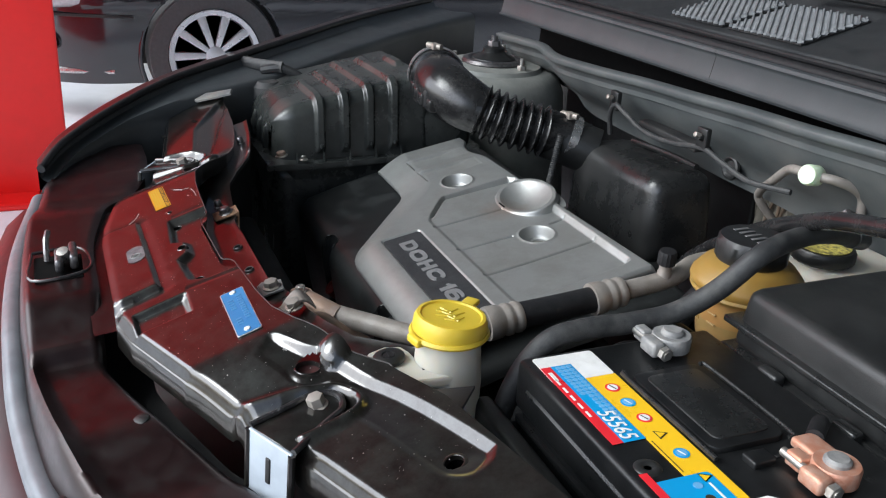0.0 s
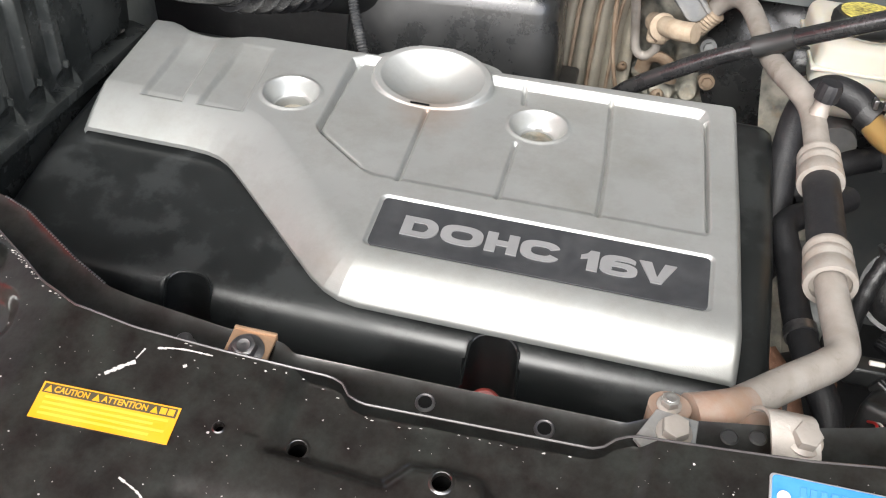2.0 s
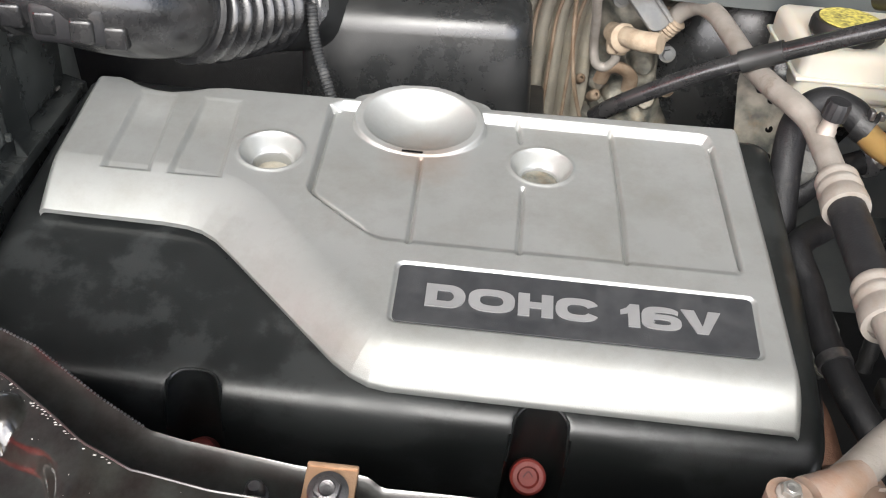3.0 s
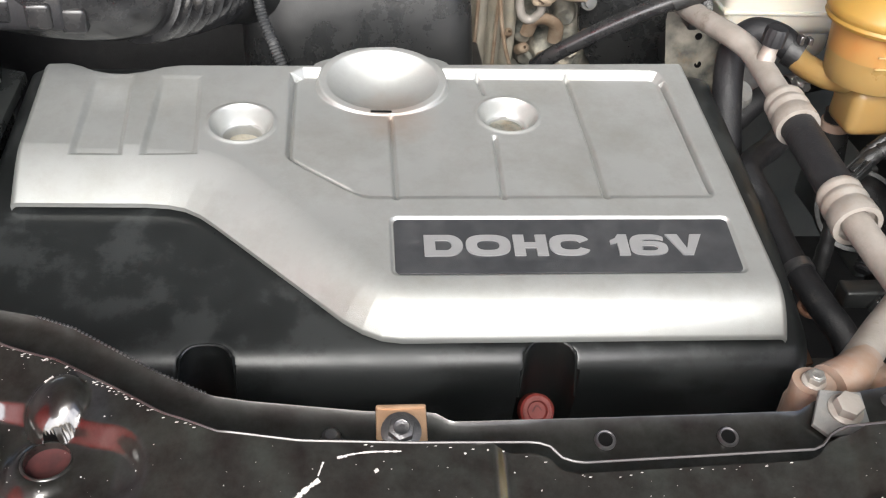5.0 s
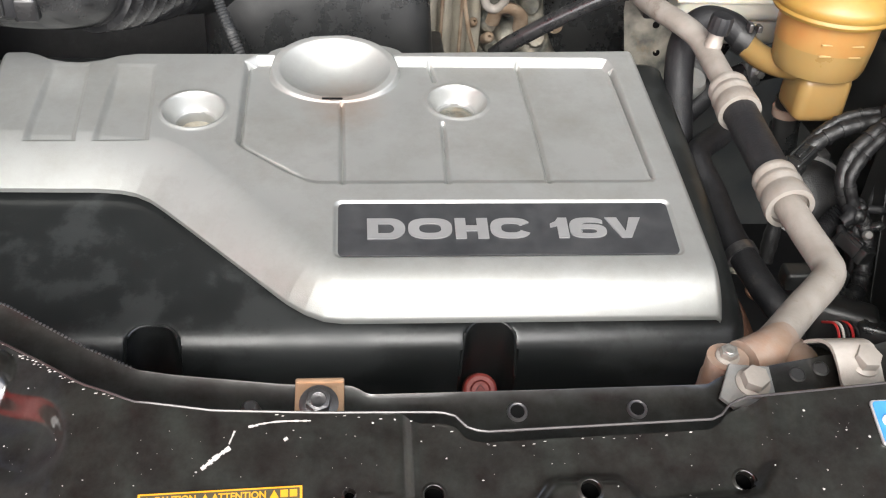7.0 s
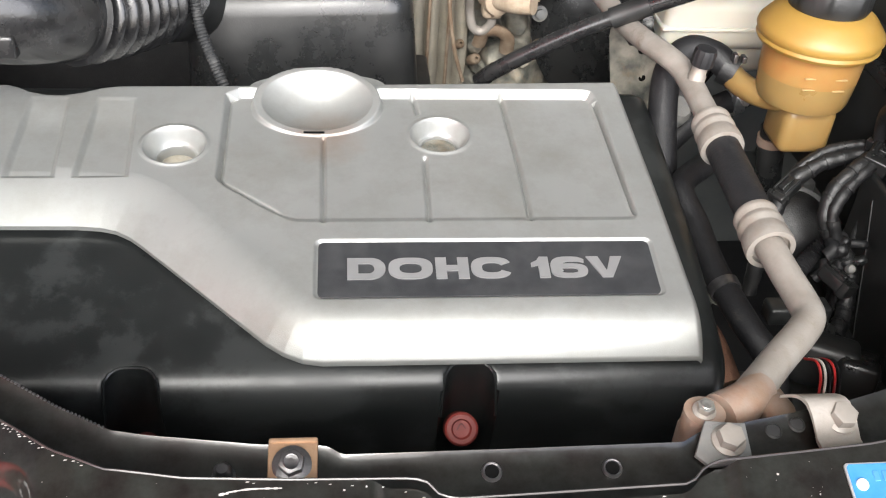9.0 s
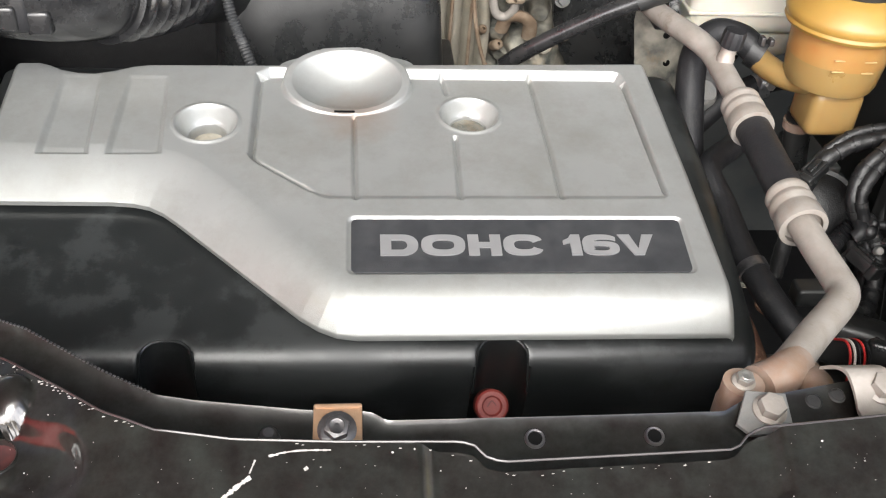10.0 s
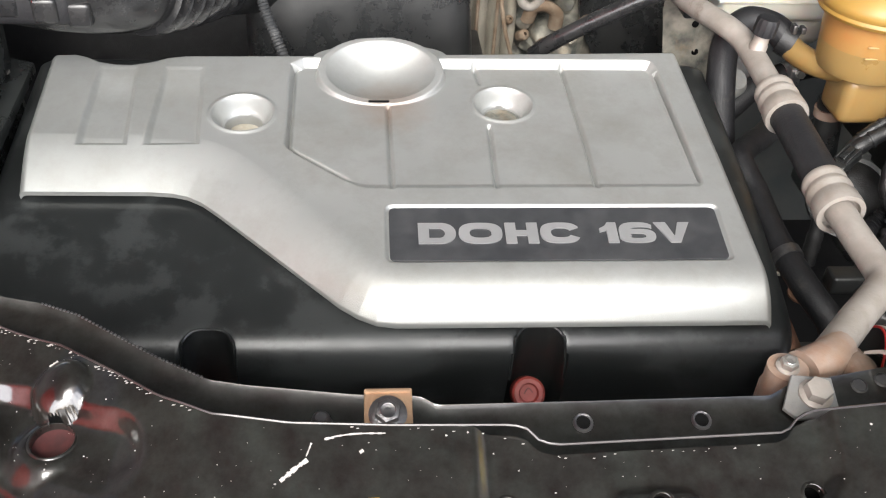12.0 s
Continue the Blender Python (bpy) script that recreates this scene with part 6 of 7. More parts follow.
solo("steering_hose", tube([(0.236, 0.226, 0.989), (0.222, 0.236, 0.998), (0.20, 0.24, 1.0), (0.182, 0.228, 0.985), (0.176, 0.20, 0.95), (0.178, 0.17, 0.90), (0.18, 0.14, 0.84)], 0.0125, 16, 12), RUBBER, "black rubber hose curving from the fluid bottle", "hose")
low = thing("lower_hose", "black radiator hose low beside the engine", "hose", (0.2, 0.05, 0.88))
part("hose", tube([(0.235, 0.20, 0.925), (0.211, 0.172, 0.926), (0.180, 0.138, 0.925), (0.186, 0.105, 0.91), (0.191, 0.062, 0.896), (0.201, 0.012, 0.885), (0.213, -0.012, 0.872), (0.222, -0.035, 0.84)], 0.0108, 16, 12), RUBBER, low)
part("spring_clip", lathe([(0.0112, -0.004), (0.0124, -0.004), (0.0124, 0.004), (0.0112, 0.004)], 22, facing((0.194, 0.045, 0.892), (0.15, -0.95, -0.2))), DARK_BOLT, low)
rad = thing("radiator_hose", "thick dusty black hose below the fluid bottle", "hose", (0.26, 0.28, 0.92))
part("hose", tube([(0.20, 0.255, 0.89), (0.238, 0.276, 0.915), (0.263, 0.287, 0.922), (0.285, 0.29, 0.93), (0.31, 0.30, 0.93)], 0.0115, 16, 10), RUBBER, rad)
pump = thing("steering_pump_hose", "black hose going down below the fluid bottle", "hose", (0.287, 0.21, 0.9))
part("hose", tube([(0.281, 0.205, 0.945), (0.283, 0.205, 0.925), (0.288, 0.207, 0.90), (0.297, 0.21, 0.86)], 0.0118, 16, 8), BLACK_GLOSS, pump)
part("ring", lathe([(0.0118, -0.004), (0.0136, -0.004), (0.0136, 0.004), (0.0118, 0.004)], 24, facing((0.2822, 0.205, 0.932), (0.1, 0, -1))), ALU_RUST, pump)

# ---------------------------------------------------------------- power steering bottle
OX, OY = 0.2825, 0.182
psb = thing("fluid_bottle", "amber translucent fluid bottle with a black cap", "bottle", (OX, OY, 0.92))
part("body", lathe([(0.0, 0.985), (0.030, 0.985), (0.0355, 0.987), (0.0375, 0.992), (0.0385, 1.000), (0.0396, 1.011)], 48, pose(OX, OY, 0)), ORANGE, psb)
part("sump", rbox(OX - 0.019, OX + 0.026, OY - 0.026, OY + 0.018, 0.944, 0.987, 0.009, 4, 1.0), ORANGE, psb)
part("stained_band", lathe([(0.0396, 1.011), (0.0406, 1.027), (0.0410, 1.038)], 48, pose(OX, OY, 0)), ORANGE_BAND, psb, "orange-stained band at the fluid level")
part("upper_half", lathe([(0.0408, 1.035), (0.0470, 1.036), (0.0490, 1.039), (0.0480, 1.0415), (0.0486, 1.043), (0.0500, 1.046), (0.0490, 1.050), (0.046, 1.054), (0.040, 1.061), (0.034, 1.065), (0.026, 1.067)], 48, pose(OX, OY, 0)), AMBER_TOP, psb)
part("cap", lathe([(0.0, 1.066), (0.0305, 1.066), (0.031, 1.069), (0.031, 1.083), (0.029, 1.087), (0, 1.088)], 60, pose(OX, OY, 0), wobble=lambda a, z: 1 + (0.045 * (abs(math.sin(4 * a)) > 0.8) if 1.067 < z < 1.0855 else 0)), BLACK, psb, "black ribbed screw cap")
for i in range(5):
    part("cap_mark", rbox(OX - 0.018 + 0.008 * i, OX - 0.0145 + 0.008 * i, OY - 0.010, OY + 0.006, 1.0878, 1.0886, 0.0003), mat("cap_mark_grey", (0.12, 0.12, 0.12)) if i == 0 else bpy.data.materials["cap_mark_grey"], psb)
part("outlet", tube([(OX - 0.012, OY - 0.005, 0.985), (OX - 0.03, OY + 0.012, 0.982), (OX - 0.042, OY + 0.035, 0.983), (OX - 0.05, OY + 0.055, 0.99)], 0.0105, 16, 6), ORANGE, psb)
for z, w in ((1.021, 0.012), (1.0115, 0.012)):
    for k in (-1, 1):
        a = radians(-95 + 17 * k)
        mx = facing((OX + 0.0405 * math.cos(a), OY + 0.0405 * math.sin(a), z), (math.cos(a), math.sin(a), 0))
        part("level_mark", rbox(OX + 0.0405 * math.cos(a) - 0.005, OX + 0.0405 * math.cos(a) + 0.005, OY + 0.0405 * math.sin(a) - 0.0008, OY + 0.0405 * math.sin(a) + 0.0012, z - 0.0005, z + 0.0005, 0.0002), mat("level_print", (0.36, 0.25, 0.11)) if "level_print" not in bpy.data.materials else bpy.data.materials["level_print"], psb)
part("tab", rbox(OX + 0.040, OX + 0.075, OY + 0.02, OY + 0.045, 1.036, 1.044, 0.003), ORANGE, psb)
hc = thing("hose_clamp", "small spring clamp on the steering hose", "clamp", (0.238, 0.222, 0.987))
part("band", lathe([(0.0126, -0.006), (0.014, -0.006), (0.014, 0.006), (0.0126, 0.006)], 24, facing((0.2355, 0.2265, 0.9888), (-0.8, 0.5, 0.3))), TAPE, hc)
part("ears", join(rbox(0.232, 0.236, 0.214, 0.222, 1.0, 1.008, 0.001), rbox(0.24, 0.244, 0.214, 0.222, 1.0, 1.006, 0.001)), DARK_BOLT, hc)

# ---------------------------------------------------------------- brake fluid reservoir
brk = thing("brake_fluid_reservoir", "milky white brake fluid reservoir with a black cap", "reservoir", (0.235, 0.33, 0.93))
part("tank", join(rbox(0.192, 0.312, 0.285, 0.402, 0.978, 1.026, 0.010, 4), rbox(0.204, 0.302, 0.291, 0.390, 0.952, 0.995, 0.012, 4)), WHITE_PL, brk)
part("seam", rbox(0.1895, 0.3145, 0.2825, 0.4045, 0.998, 1.002, 0.0015, 2), WHITE_PL, brk)
part("neck", lathe([(0.024, 1.018), (0.024, 1.036), (0, 1.036)], 32, pose(0.232, 0.318, 0)), WHITE_PL, brk)
part("cap", lathe([(0, 1.029), (0.029, 1.029), (0.031, 1.032), (0.031, 1.040), (0.029, 1.043), (0.0, 1.044)], 48, pose(0.232, 0.318, 0), wobble=lambda a, z: 1 + 0.02 * math.cos(24 * a)), BLACK, brk, "black cap with a yellow printed ring")
part("cap_print", lathe([(0.014, 1.0438), (0.026, 1.0435), (0.026, 1.0444), (0.014, 1.0447)], 36, pose(0.232, 0.318, 0)), mat("cap_print_yellow", (0.6, 0.52, 0.12), (0.1, 0.09, 0.03), 0.5, 0, 260), brk)
part("side_spout", tube([(0.296, 0.300, 1.000), (0.314, 0.290, 0.998)], 0.010, 16, 2), WHITE_PL, brk)
solo("master_cylinder", join(tube([(0.24, 0.40, 0.93), (0.235, 0.30, 0.925)], 0.018, 20, 3), lathe([(0, 0), (0.024, 0), (0.024, 0.006), (0, 0.006)], 24, facing((0.24, 0.40, 0.93), (0, 1, 0)))), GRIME_GREY, "dusty grey brake master cylinder below the reservoir", "cylinder")
rail = thing("chassis_plate", "vertical dust-caked chassis plate behind the pipe", "plate", (0.2, 0.34, 0.8))
part("plate", sheet(np.array([[(0.160, 0.345, 0.975), (0.186, 0.338, 0.98), (0.212, 0.345, 0.975)], [(0.168, 0.345, 0.93), (0.196, 0.336, 0.93), (0.224, 0.345, 0.93)], [(0.19, 0.35, 0.84), (0.215, 0.342, 0.84), (0.245, 0.355, 0.84)], [(0.20, 0.36, 0.76), (0.225, 0.35, 0.76), (0.26, 0.36, 0.76)]]), 0.01), GRIME, rail)
for k in range(4):
    part("hole", lathe([(0, 0.0005), (0.003, 0.0005), (0.0036, 0)], 12, facing((0.192 + 0.006 * k, 0.3355 + 0.0014 * k, 0.955 - 0.03 * k), (0, -1, 0.1))), HOLE_BLACK, rail)
solo("brake_booster", lathe([(0, 0), (0.10, 0), (0.115, 0.015), (0.115, 0.05), (0.07, 0.075), (0, 0.08)], 40, facing((0.232, 0.535, 0.912), (-0.1, -1, 0.1))), BLACK_GLOSS, "round black brake booster drum", "brake booster")
# ---------------------------------------------------------------- washer filler
wash = thing("washer_filler", "white washer filler neck with a bright yellow cap", "washer filler", (0.288, -0.105, 0.95))
WX, WY = 0.2885, -0.108
part("neck", lathe([(0.025, 0.86), (0.0265, 0.95), (0.0275, 1.0), (0.0255, 1.03), (0.0255, 1.046), (0, 1.046)], 40, pose(WX, WY, 0)), WHITE_PL, wash)
part("tab", prism([(0.262, -0.165), (0.272, -0.172), (0.290, -0.166), (0.312, -0.145), (0.315, -0.105), (0.27, -0.105), (0.262, -0.125), (0.256, -0.150)], 1.008, 1.016, 0.002), WHITE_PL, wash)
part("rim", lathe([(0.025, 1.0385), (0.0305, 1.0385), (0.0318, 1.0405), (0.0305, 1.043), (0.025, 1.043)], 48, pose(WX, WY, 0)), YELLOW_CAP, wash)
CAPM = pose(WX, WY, 0) @ Matrix.Translation((0, 0, 1.04)) @ Matrix.Rotation(radians(-4), 4, "X") @ Matrix.Translation((0, 0, -1.04))
cap = part("cap", lathe([(0.026, 1.0415), (0.0292, 1.0415), (0.0296, 1.044), (0.0290, 1.051), (0.0270, 1.0548), (0.0245, 1.0551), (0.0232, 1.0538), (0, 1.0538)], 48, CAPM), YELLOW_CAP, wash, "bright yellow flip cap")
part("pull_tab", moved(rbox(-0.042, -0.024, -0.006, 0.006, 1.048, 1.0525, 0.0015), pose(WX, WY, 0) @ Matrix.Rotation(radians(-50), 4, "Z")), YELLOW_CAP, cap)
part("hinge", moved(rbox(0.026, 0.034, -0.008, 0.008, 1.036, 1.043, 0.002), pose(WX, WY, 0) @ Matrix.Rotation(radians(-80), 4, "Z")), YELLOW_CAP, cap)
for i, (a, w) in enumerate(((-0.010, 0.009), (-0.003, 0.012), (0.005, 0.008))):
    part("moulded_mark", moved(join(tube([(a, -w, 1.0536), (a + 0.004, 0, 1.0538), (a, w, 1.0536)], 0.0012, 6, 6), tube([(a - 0.004, -w * 0.4, 1.0536), (a + 0.006, w * 0.2, 1.0536)], 0.0012, 6, 2)), CAPM), YELLOW_CAP, cap)
clipm = facing((0.2775, -0.153, 1.0165), (0, -0.15, 1))
pc = thing("push_clip", "round black push-in clip on the white tab", "clip")
part("head", lathe([(0, 0.003), (0.005, 0.003), (0.0055, 0.0045), (0.010, 0.0045), (0.0125, 0.003), (0.013, 0.0), (0, 0)], 32), BLACK, pc)
part("centre", join(lathe([(0, 0.002), (0.0048, 0.002), (0.0046, 0.0042), (0, 0.0044)], 20), rbox(-0.004, 0.004, -0.0006, 0.0006, 0.004, 0.0049, 0)), RUBBER, pc)
pc.matrix_basis = clipm
solo("filler_guard", prism([(0.297, -0.16), (0.31, -0.175), (0.36, -0.15), (0.355, -0.125), (0.325, -0.10), (0.32, -0.135)], 1.008, 1.011, 0.001), PAINT_IN, "painted sheet steel guard round the filler", "guard")

# ---------------------------------------------------------------- battery
bat = thing("battery", "black car battery with red, blue and yellow label", "battery", (0.445, 0.025, 0.84))
BX0, BX1, BY0, BY1, BZ = 0.322, 0.566, -0.064, 0.112, 1.0275
part("case", rbox(BX0 + 0.004, BX1 - 0.004, BY0 + 0.004, BY1 - 0.004, 0.84, 0.992, 0.006), BATTERY_BLACK, bat)
part("lid", rbox(BX0, BX1, BY0, BY1, 0.985, BZ, 0.005, 3), BATTERY_BLACK, bat)
for z in (0.972, 0.955, 0.938):
    part("case_bead", rbox(BX0 + 0.001, BX1 - 0.001, BY0 + 0.001, BY1 - 0.001, z, z + 0.006, 0.002, 2), BATTERY_BLACK, bat)
part("lid_groove", tube([(BX0 + 0.02, BY0 + 0.0012, 1.008), (BX1 - 0.02, BY0 + 0.0012, 1.008)], 0.003, 8, 2), BLACK_GLOSS, bat)
part("cell_cover", prism(rrect(0.376, 0.478, 0.002, 0.064, 0.009), BZ, BZ + 0.0045, 0.0016), BATTERY_BLACK, bat)
part("cover_recess", prism(rrect(0.384, 0.470, 0.010, 0.057, 0.007), BZ + 0.0045, BZ + 0.0058, 0.0012), BLACK_GLOSS, bat)
part("cell_ridge", tube([(0.372, 0.0015, BZ + 0.003), (0.380, -0.0015, BZ + 0.003), (0.486, -0.0015, BZ + 0.003)], 0.0020, 8, 4), BLACK_GLOSS, bat)
part("cell_ridge", tube([(0.378, 0.064, BZ + 0.004), (0.386, 0.068, BZ + 0.004), (0.474, 0.068, BZ + 0.004), (0.481, 0.062, BZ + 0.004)], 0.0018, 8, 4), BLACK_GLOSS, bat)
part("lid_tab", rbox(0.486, 0.500, 0.018, 0.036, BZ - 0.001, BZ + 0.005, 0.0016), BATTERY_BLACK, bat)
for y in (0.012, 0.022, 0.032, 0.042):
    part("moulded_mark", rbox(0.4885 + 0.1 * y, 0.4915 + 0.1 * y, y + 0.02, y + 0.025, BZ - 0.0004, BZ + 0.0006, 0.0003), BLACK_GLOSS, bat)
part("vent_eye", lathe([(0.0025, 0), (0.0035, 0.0008), (0.006, 0.0014), (0.0085, 0.001), (0.0095, 0)], 26, pose(0.476, -0.047, BZ)), BLACK_GLOSS, bat)
LZ = BZ + 0.0004


def flat(x0, x1, y0, y1, material, name, z=LZ, label=""):
    return part(name, prism([(x0, y0), (x1, y0), (x1, y1), (x0, y1)], z, z + 0.0003), material, bat, label, smooth=0)


part("white_label", prism(rrect(0.329, 0.366, -0.056, -0.004, 0.003), LZ, LZ + 0.0003), WHITE_PAINT, bat, "white label panel", smooth=0)
flat(0.344, 0.448, -0.056, -0.0475, LABEL_RED, "red_band", LZ + 0.0003)
flat(0.344, 0.448, -0.0475, -0.030, LABEL_BLUE, "blue_band", LZ + 0.0003)
flat(0.366, 0.53, -0.030, -0.004, LABEL_YELLOW, "yellow_band")
flat(0.366, 0.53, -0.0301, -0.030, LABEL_YELLOW, "yellow_edge")
part("blue_tail", prism(rrect(0.492, 0.552, -0.056, -0.012, 0.004), LZ + 0.0003, LZ + 0.0006), LABEL_BLUE, bat, "blue label panel", smooth=0)
flat(0.482, 0.53, -0.058, -0.052, LABEL_RED, "red_tail", LZ + 0.0006)
for r in range(3):
    for i in range(17):
        if i > 8 and r == 2:
            continue
        part("blue_dot", lathe([(0.0011, 0), (0.0021, 0), (0.0021, 0.0003), (0.0011, 0.0003)], 14, pose(0.3475 + 0.0047 * i, -0.0335 - 0.0046 * r, LZ + 0.0006)), PALE_BLUE, bat) if i < 14 or r == 0 else None
part("type_number", text_mesh("55565", 0.036, 0.0125, 0.0003, Matrix.Translation((0.410, -0.0465, LZ + 0.0010)), 0.006, 0.2), WHITE_PAINT, bat, "white italic number reading 55565", smooth=0)
for i in range(6):
    w = 0.007 if i else 0.012
    flat(0.352 + 0.011 * i, 0.352 + 0.011 * i + w, -0.0535, -0.0505 if i == 0 else -0.0518, WHITE_PAINT, "red_band_mark", LZ + 0.0006)
for i, (x, k) in enumerate(((0.384, 0), (0.405, 1), (0.426, 0), (0.447, 2), (0.470, 1), (0.497, 2))):
    if k == 2:
        part("hazard_symbol", prism([(x - 0.005, -0.021), (x + 0.005, -0.021), (x, -0.012)], LZ + 0.0003, LZ + 0.0006), INK, bat, smooth=0)
        part("hazard_symbol_face", prism([(x - 0.0034, -0.0203), (x + 0.0034, -0.0203), (x, -0.0142)], LZ + 0.0006, LZ + 0.0008), LABEL_YELLOW, bat, smooth=0)
    else:
        part("safety_disc", lathe([(0, 0), (0.0056, 0), (0.0056, 0.0003), (0, 0.0003)], 24, pose(x, -0.017, LZ + 0.0003)), LABEL_BLUE if k else LABEL_RED, bat)
        part("safety_face", lathe([(0, 0), (0.0040, 0), (0.0040, 0.0003), (0, 0.0003)], 24, pose(x, -0.017, LZ + 0.0005)), PALE_BLUE if k else WHITE_PAINT, bat)
        part("safety_bar", prism([(x - 0.003, -0.0185), (x + 0.0032, -0.0163), (x + 0.003, -0.0155), (x - 0.0032, -0.0177)], LZ + 0.0008, LZ + 0.001), WHITE_PAINT if k else INK, bat, smooth=0)
flat(0.452, 0.488, -0.0285, -0.0279, INK, "small_print", LZ + 0.0003)
for i in range(3):
    part("cell_light", lathe([(0, 0), (0.0032, 0), (0.0032, 0.0003), (0, 0.0003)], 18, pose(0.503 + 0.013 * i, -0.028, LZ + 0.0006)), (PALE_BLUE, INK, WHITE_PAINT)[i], bat)
flat(0.503, 0.535, -0.020, -0.0185, WHITE_PAINT, "tail_print", LZ + 0.0006)
part("white_tag", prism([(0.525, -0.006), (0.556, -0.006), (0.556, 0.012), (0.53, 0.014), (0.525, 0.008)], LZ, LZ + 0.0004), WHITE_PAINT, bat, smooth=0)
# terminals
for x, mm in ((0.345, LEAD), (0.525, COPPER)):
    t = thing("battery_terminal", "grey lead battery clamp on its post" if mm == LEAD else "corroded copper battery clamp on its post", "terminal", (x, 0.058, BZ), group="battery terminals")
    part("post", lathe([(0.0095, BZ - 0.002), (0.009, BZ + 0.016), (0.007, BZ + 0.018), (0, BZ + 0.018)], 22, pose(x, 0.060, 0)), LEAD, t)
    part("clamp_ring", lathe([(0.0098, BZ + 0.002), (0.0155, BZ + 0.002), (0.016, BZ + 0.012), (0.0148, BZ + 0.014), (0.0098, BZ + 0.014)], 26, pose(x, 0.060, 0)), mm, t)
    part("lug", rbox(x - 0.024, x - 0.010, 0.040, 0.050, BZ + 0.002, BZ + 0.013, 0.002), mm, t)
    part("lug", rbox(x - 0.006, x + 0.014, 0.034, 0.046, BZ + 0.002, BZ + 0.014, 0.003), mm, t)
    part("cable_shoe", rbox(x - 0.040, x - 0.012, 0.058, 0.078, BZ + 0.001, BZ + 0.009, 0.003), mm, t)
    part("clamp_bolt", join(tube([(x - 0.028, 0.042, BZ + 0.008), (x + 0.022, 0.042, BZ + 0.008)], 0.0032, 10, 2), moved(hexagon(0.0058, 0, 0.005), facing((x + 0.016, 0.042, BZ + 0.008), (1, 0, 0)))), ZINC, t)
solo("battery_cable", tube([(0.315, 0.07, BZ + 0.004), (0.312, 0.095, 1.022), (0.322, 0.118, 0.998), (0.335, 0.122, 0.95)], 0.0058, 12, 8), RUBBER, "black battery cable leaving the clamp", "cable")
solo("battery_cable", tube([(0.49, 0.075, BZ + 0.006), (0.47, 0.10, BZ + 0.0), (0.45, 0.125, 0.99), (0.44, 0.13, 0.92)], 0.0065, 12, 8), RUBBER, "black battery cable leaving the clamp", "cable")
tray = thing("battery_tray", "black plastic battery tray and side wall", "battery tray", (0.44, 0.03, 0.82))
part("base", rbox(0.305, 0.585, -0.08, 0.13, 0.80, 0.845, 0.01), BLACK, tray)
part("side_wall", rbox(0.312, 0.319, -0.075, 0.105, 0.78, 0.965, 0.004), BLACK, tray)
for q in (0.06, 0.01, -0.04):
    part("wall_rib", tube([(0.3115, q + 0.02, 0.95), (0.3115, q, 0.90), (0.3115, q - 0.03, 0.82)], 0.0008, 6, 4), BLACK, tray)
part("front_wall", rbox(0.30, 0.59, -0.09, -0.074, 0.80, 0.985, 0.005), BLACK, tray)

fuse = thing("fuse_box", "large black plastic fuse box with a ribbed lid", "fuse box", (0.47, 0.24, 0.86))
part("base", rbox(0.345, 0.64, 0.128, 0.33, 0.86, 1.02, 0.010), BLACK, fuse)
part("lid", rbox(0.340, 0.65, 0.122, 0.335, 1.02, 1.075, 0.010, 3, 0.96), BLACK, fuse)
part("lid_rim", rbox(0.334, 0.656, 0.116, 0.341, 1.008, 1.022, 0.004), BLACK_GLOSS, fuse)
part("lid_step", rbox(0.334, 0.656, 0.117, 0.340, 1.040, 1.046, 0.002), BLACK_GLOSS, fuse)
for x in (0.39, 0.47, 0.56):
    part("latch", rbox(x, x + 0.022, 0.109, 0.120, 0.985, 1.03, 0.003), BLACK_GLOSS, fuse)


# ---------------------------------------------------------------- wiring and small things in the right-hand corner
for k, (pts, r) in enumerate((
    ([(0.339, 0.125, 0.974), (0.314, 0.108, 0.970), (0.299, 0.10, 0.963), (0.287, 0.095, 0.952), (0.279, 0.085, 0.935), (0.286, 0.08, 0.917), (0.297, 0.075, 0.900), (0.30, 0.06, 0.85)], 0.0058),
    ([(0.339, 0.118, 0.973), (0.316, 0.102, 0.969), (0.294, 0.09, 0.953), (0.283, 0.08, 0.938), (0.288, 0.075, 0.921), (0.295, 0.07, 0.905), (0.298, 0.05, 0.85)], 0.0050),
    ([(0.334, 0.13, 0.967), (0.324, 0.13, 0.963), (0.305, 0.13, 0.958), (0.289, 0.13, 0.952), (0.267, 0.125, 0.938), (0.252, 0.11, 0.922), (0.244, 0.10, 0.900), (0.24, 0.09, 0.85)], 0.0066),
    ([(0.324, 0.134, 0.969), (0.305, 0.136, 0.965), (0.289, 0.136, 0.958), (0.270, 0.131, 0.944), (0.256, 0.118, 0.930), (0.246, 0.11, 0.90)], 0.0040),
    ([(0.326, 0.102, 0.972), (0.321, 0.098, 0.955), (0.317, 0.092, 0.930), (0.312, 0.085, 0.90), (0.305, 0.07, 0.86)], 0.0042),
    ([(0.290, 0.075, 0.916), (0.300, 0.066, 0.902), (0.303, 0.058, 0.886), (0.296, 0.04, 0.868), (0.282, 0.02, 0.862)], 0.0064),
)):
    loom = thing("wiring_loom", "black taped wiring loom beside the battery tray", "wiring", group="wiring looms")
    part("taped_run", tube(pts, (lambda q: lambda t: q * (1 + 0.05 * math.sin(90 * t) + 0.05 * math.sin(37 * t)))(r), 12, 14), TAPE, loom)
    q = spline(pts, 10)
    for i in (8, 19, 27, 33, 46):
        if i < len(q) - 1:
            part("tape_wrap", tube([q[i], q[i + 1]], r * 1.13, 12, 2), TAPE if i % 2 else BLACK_GLOSS, loom)
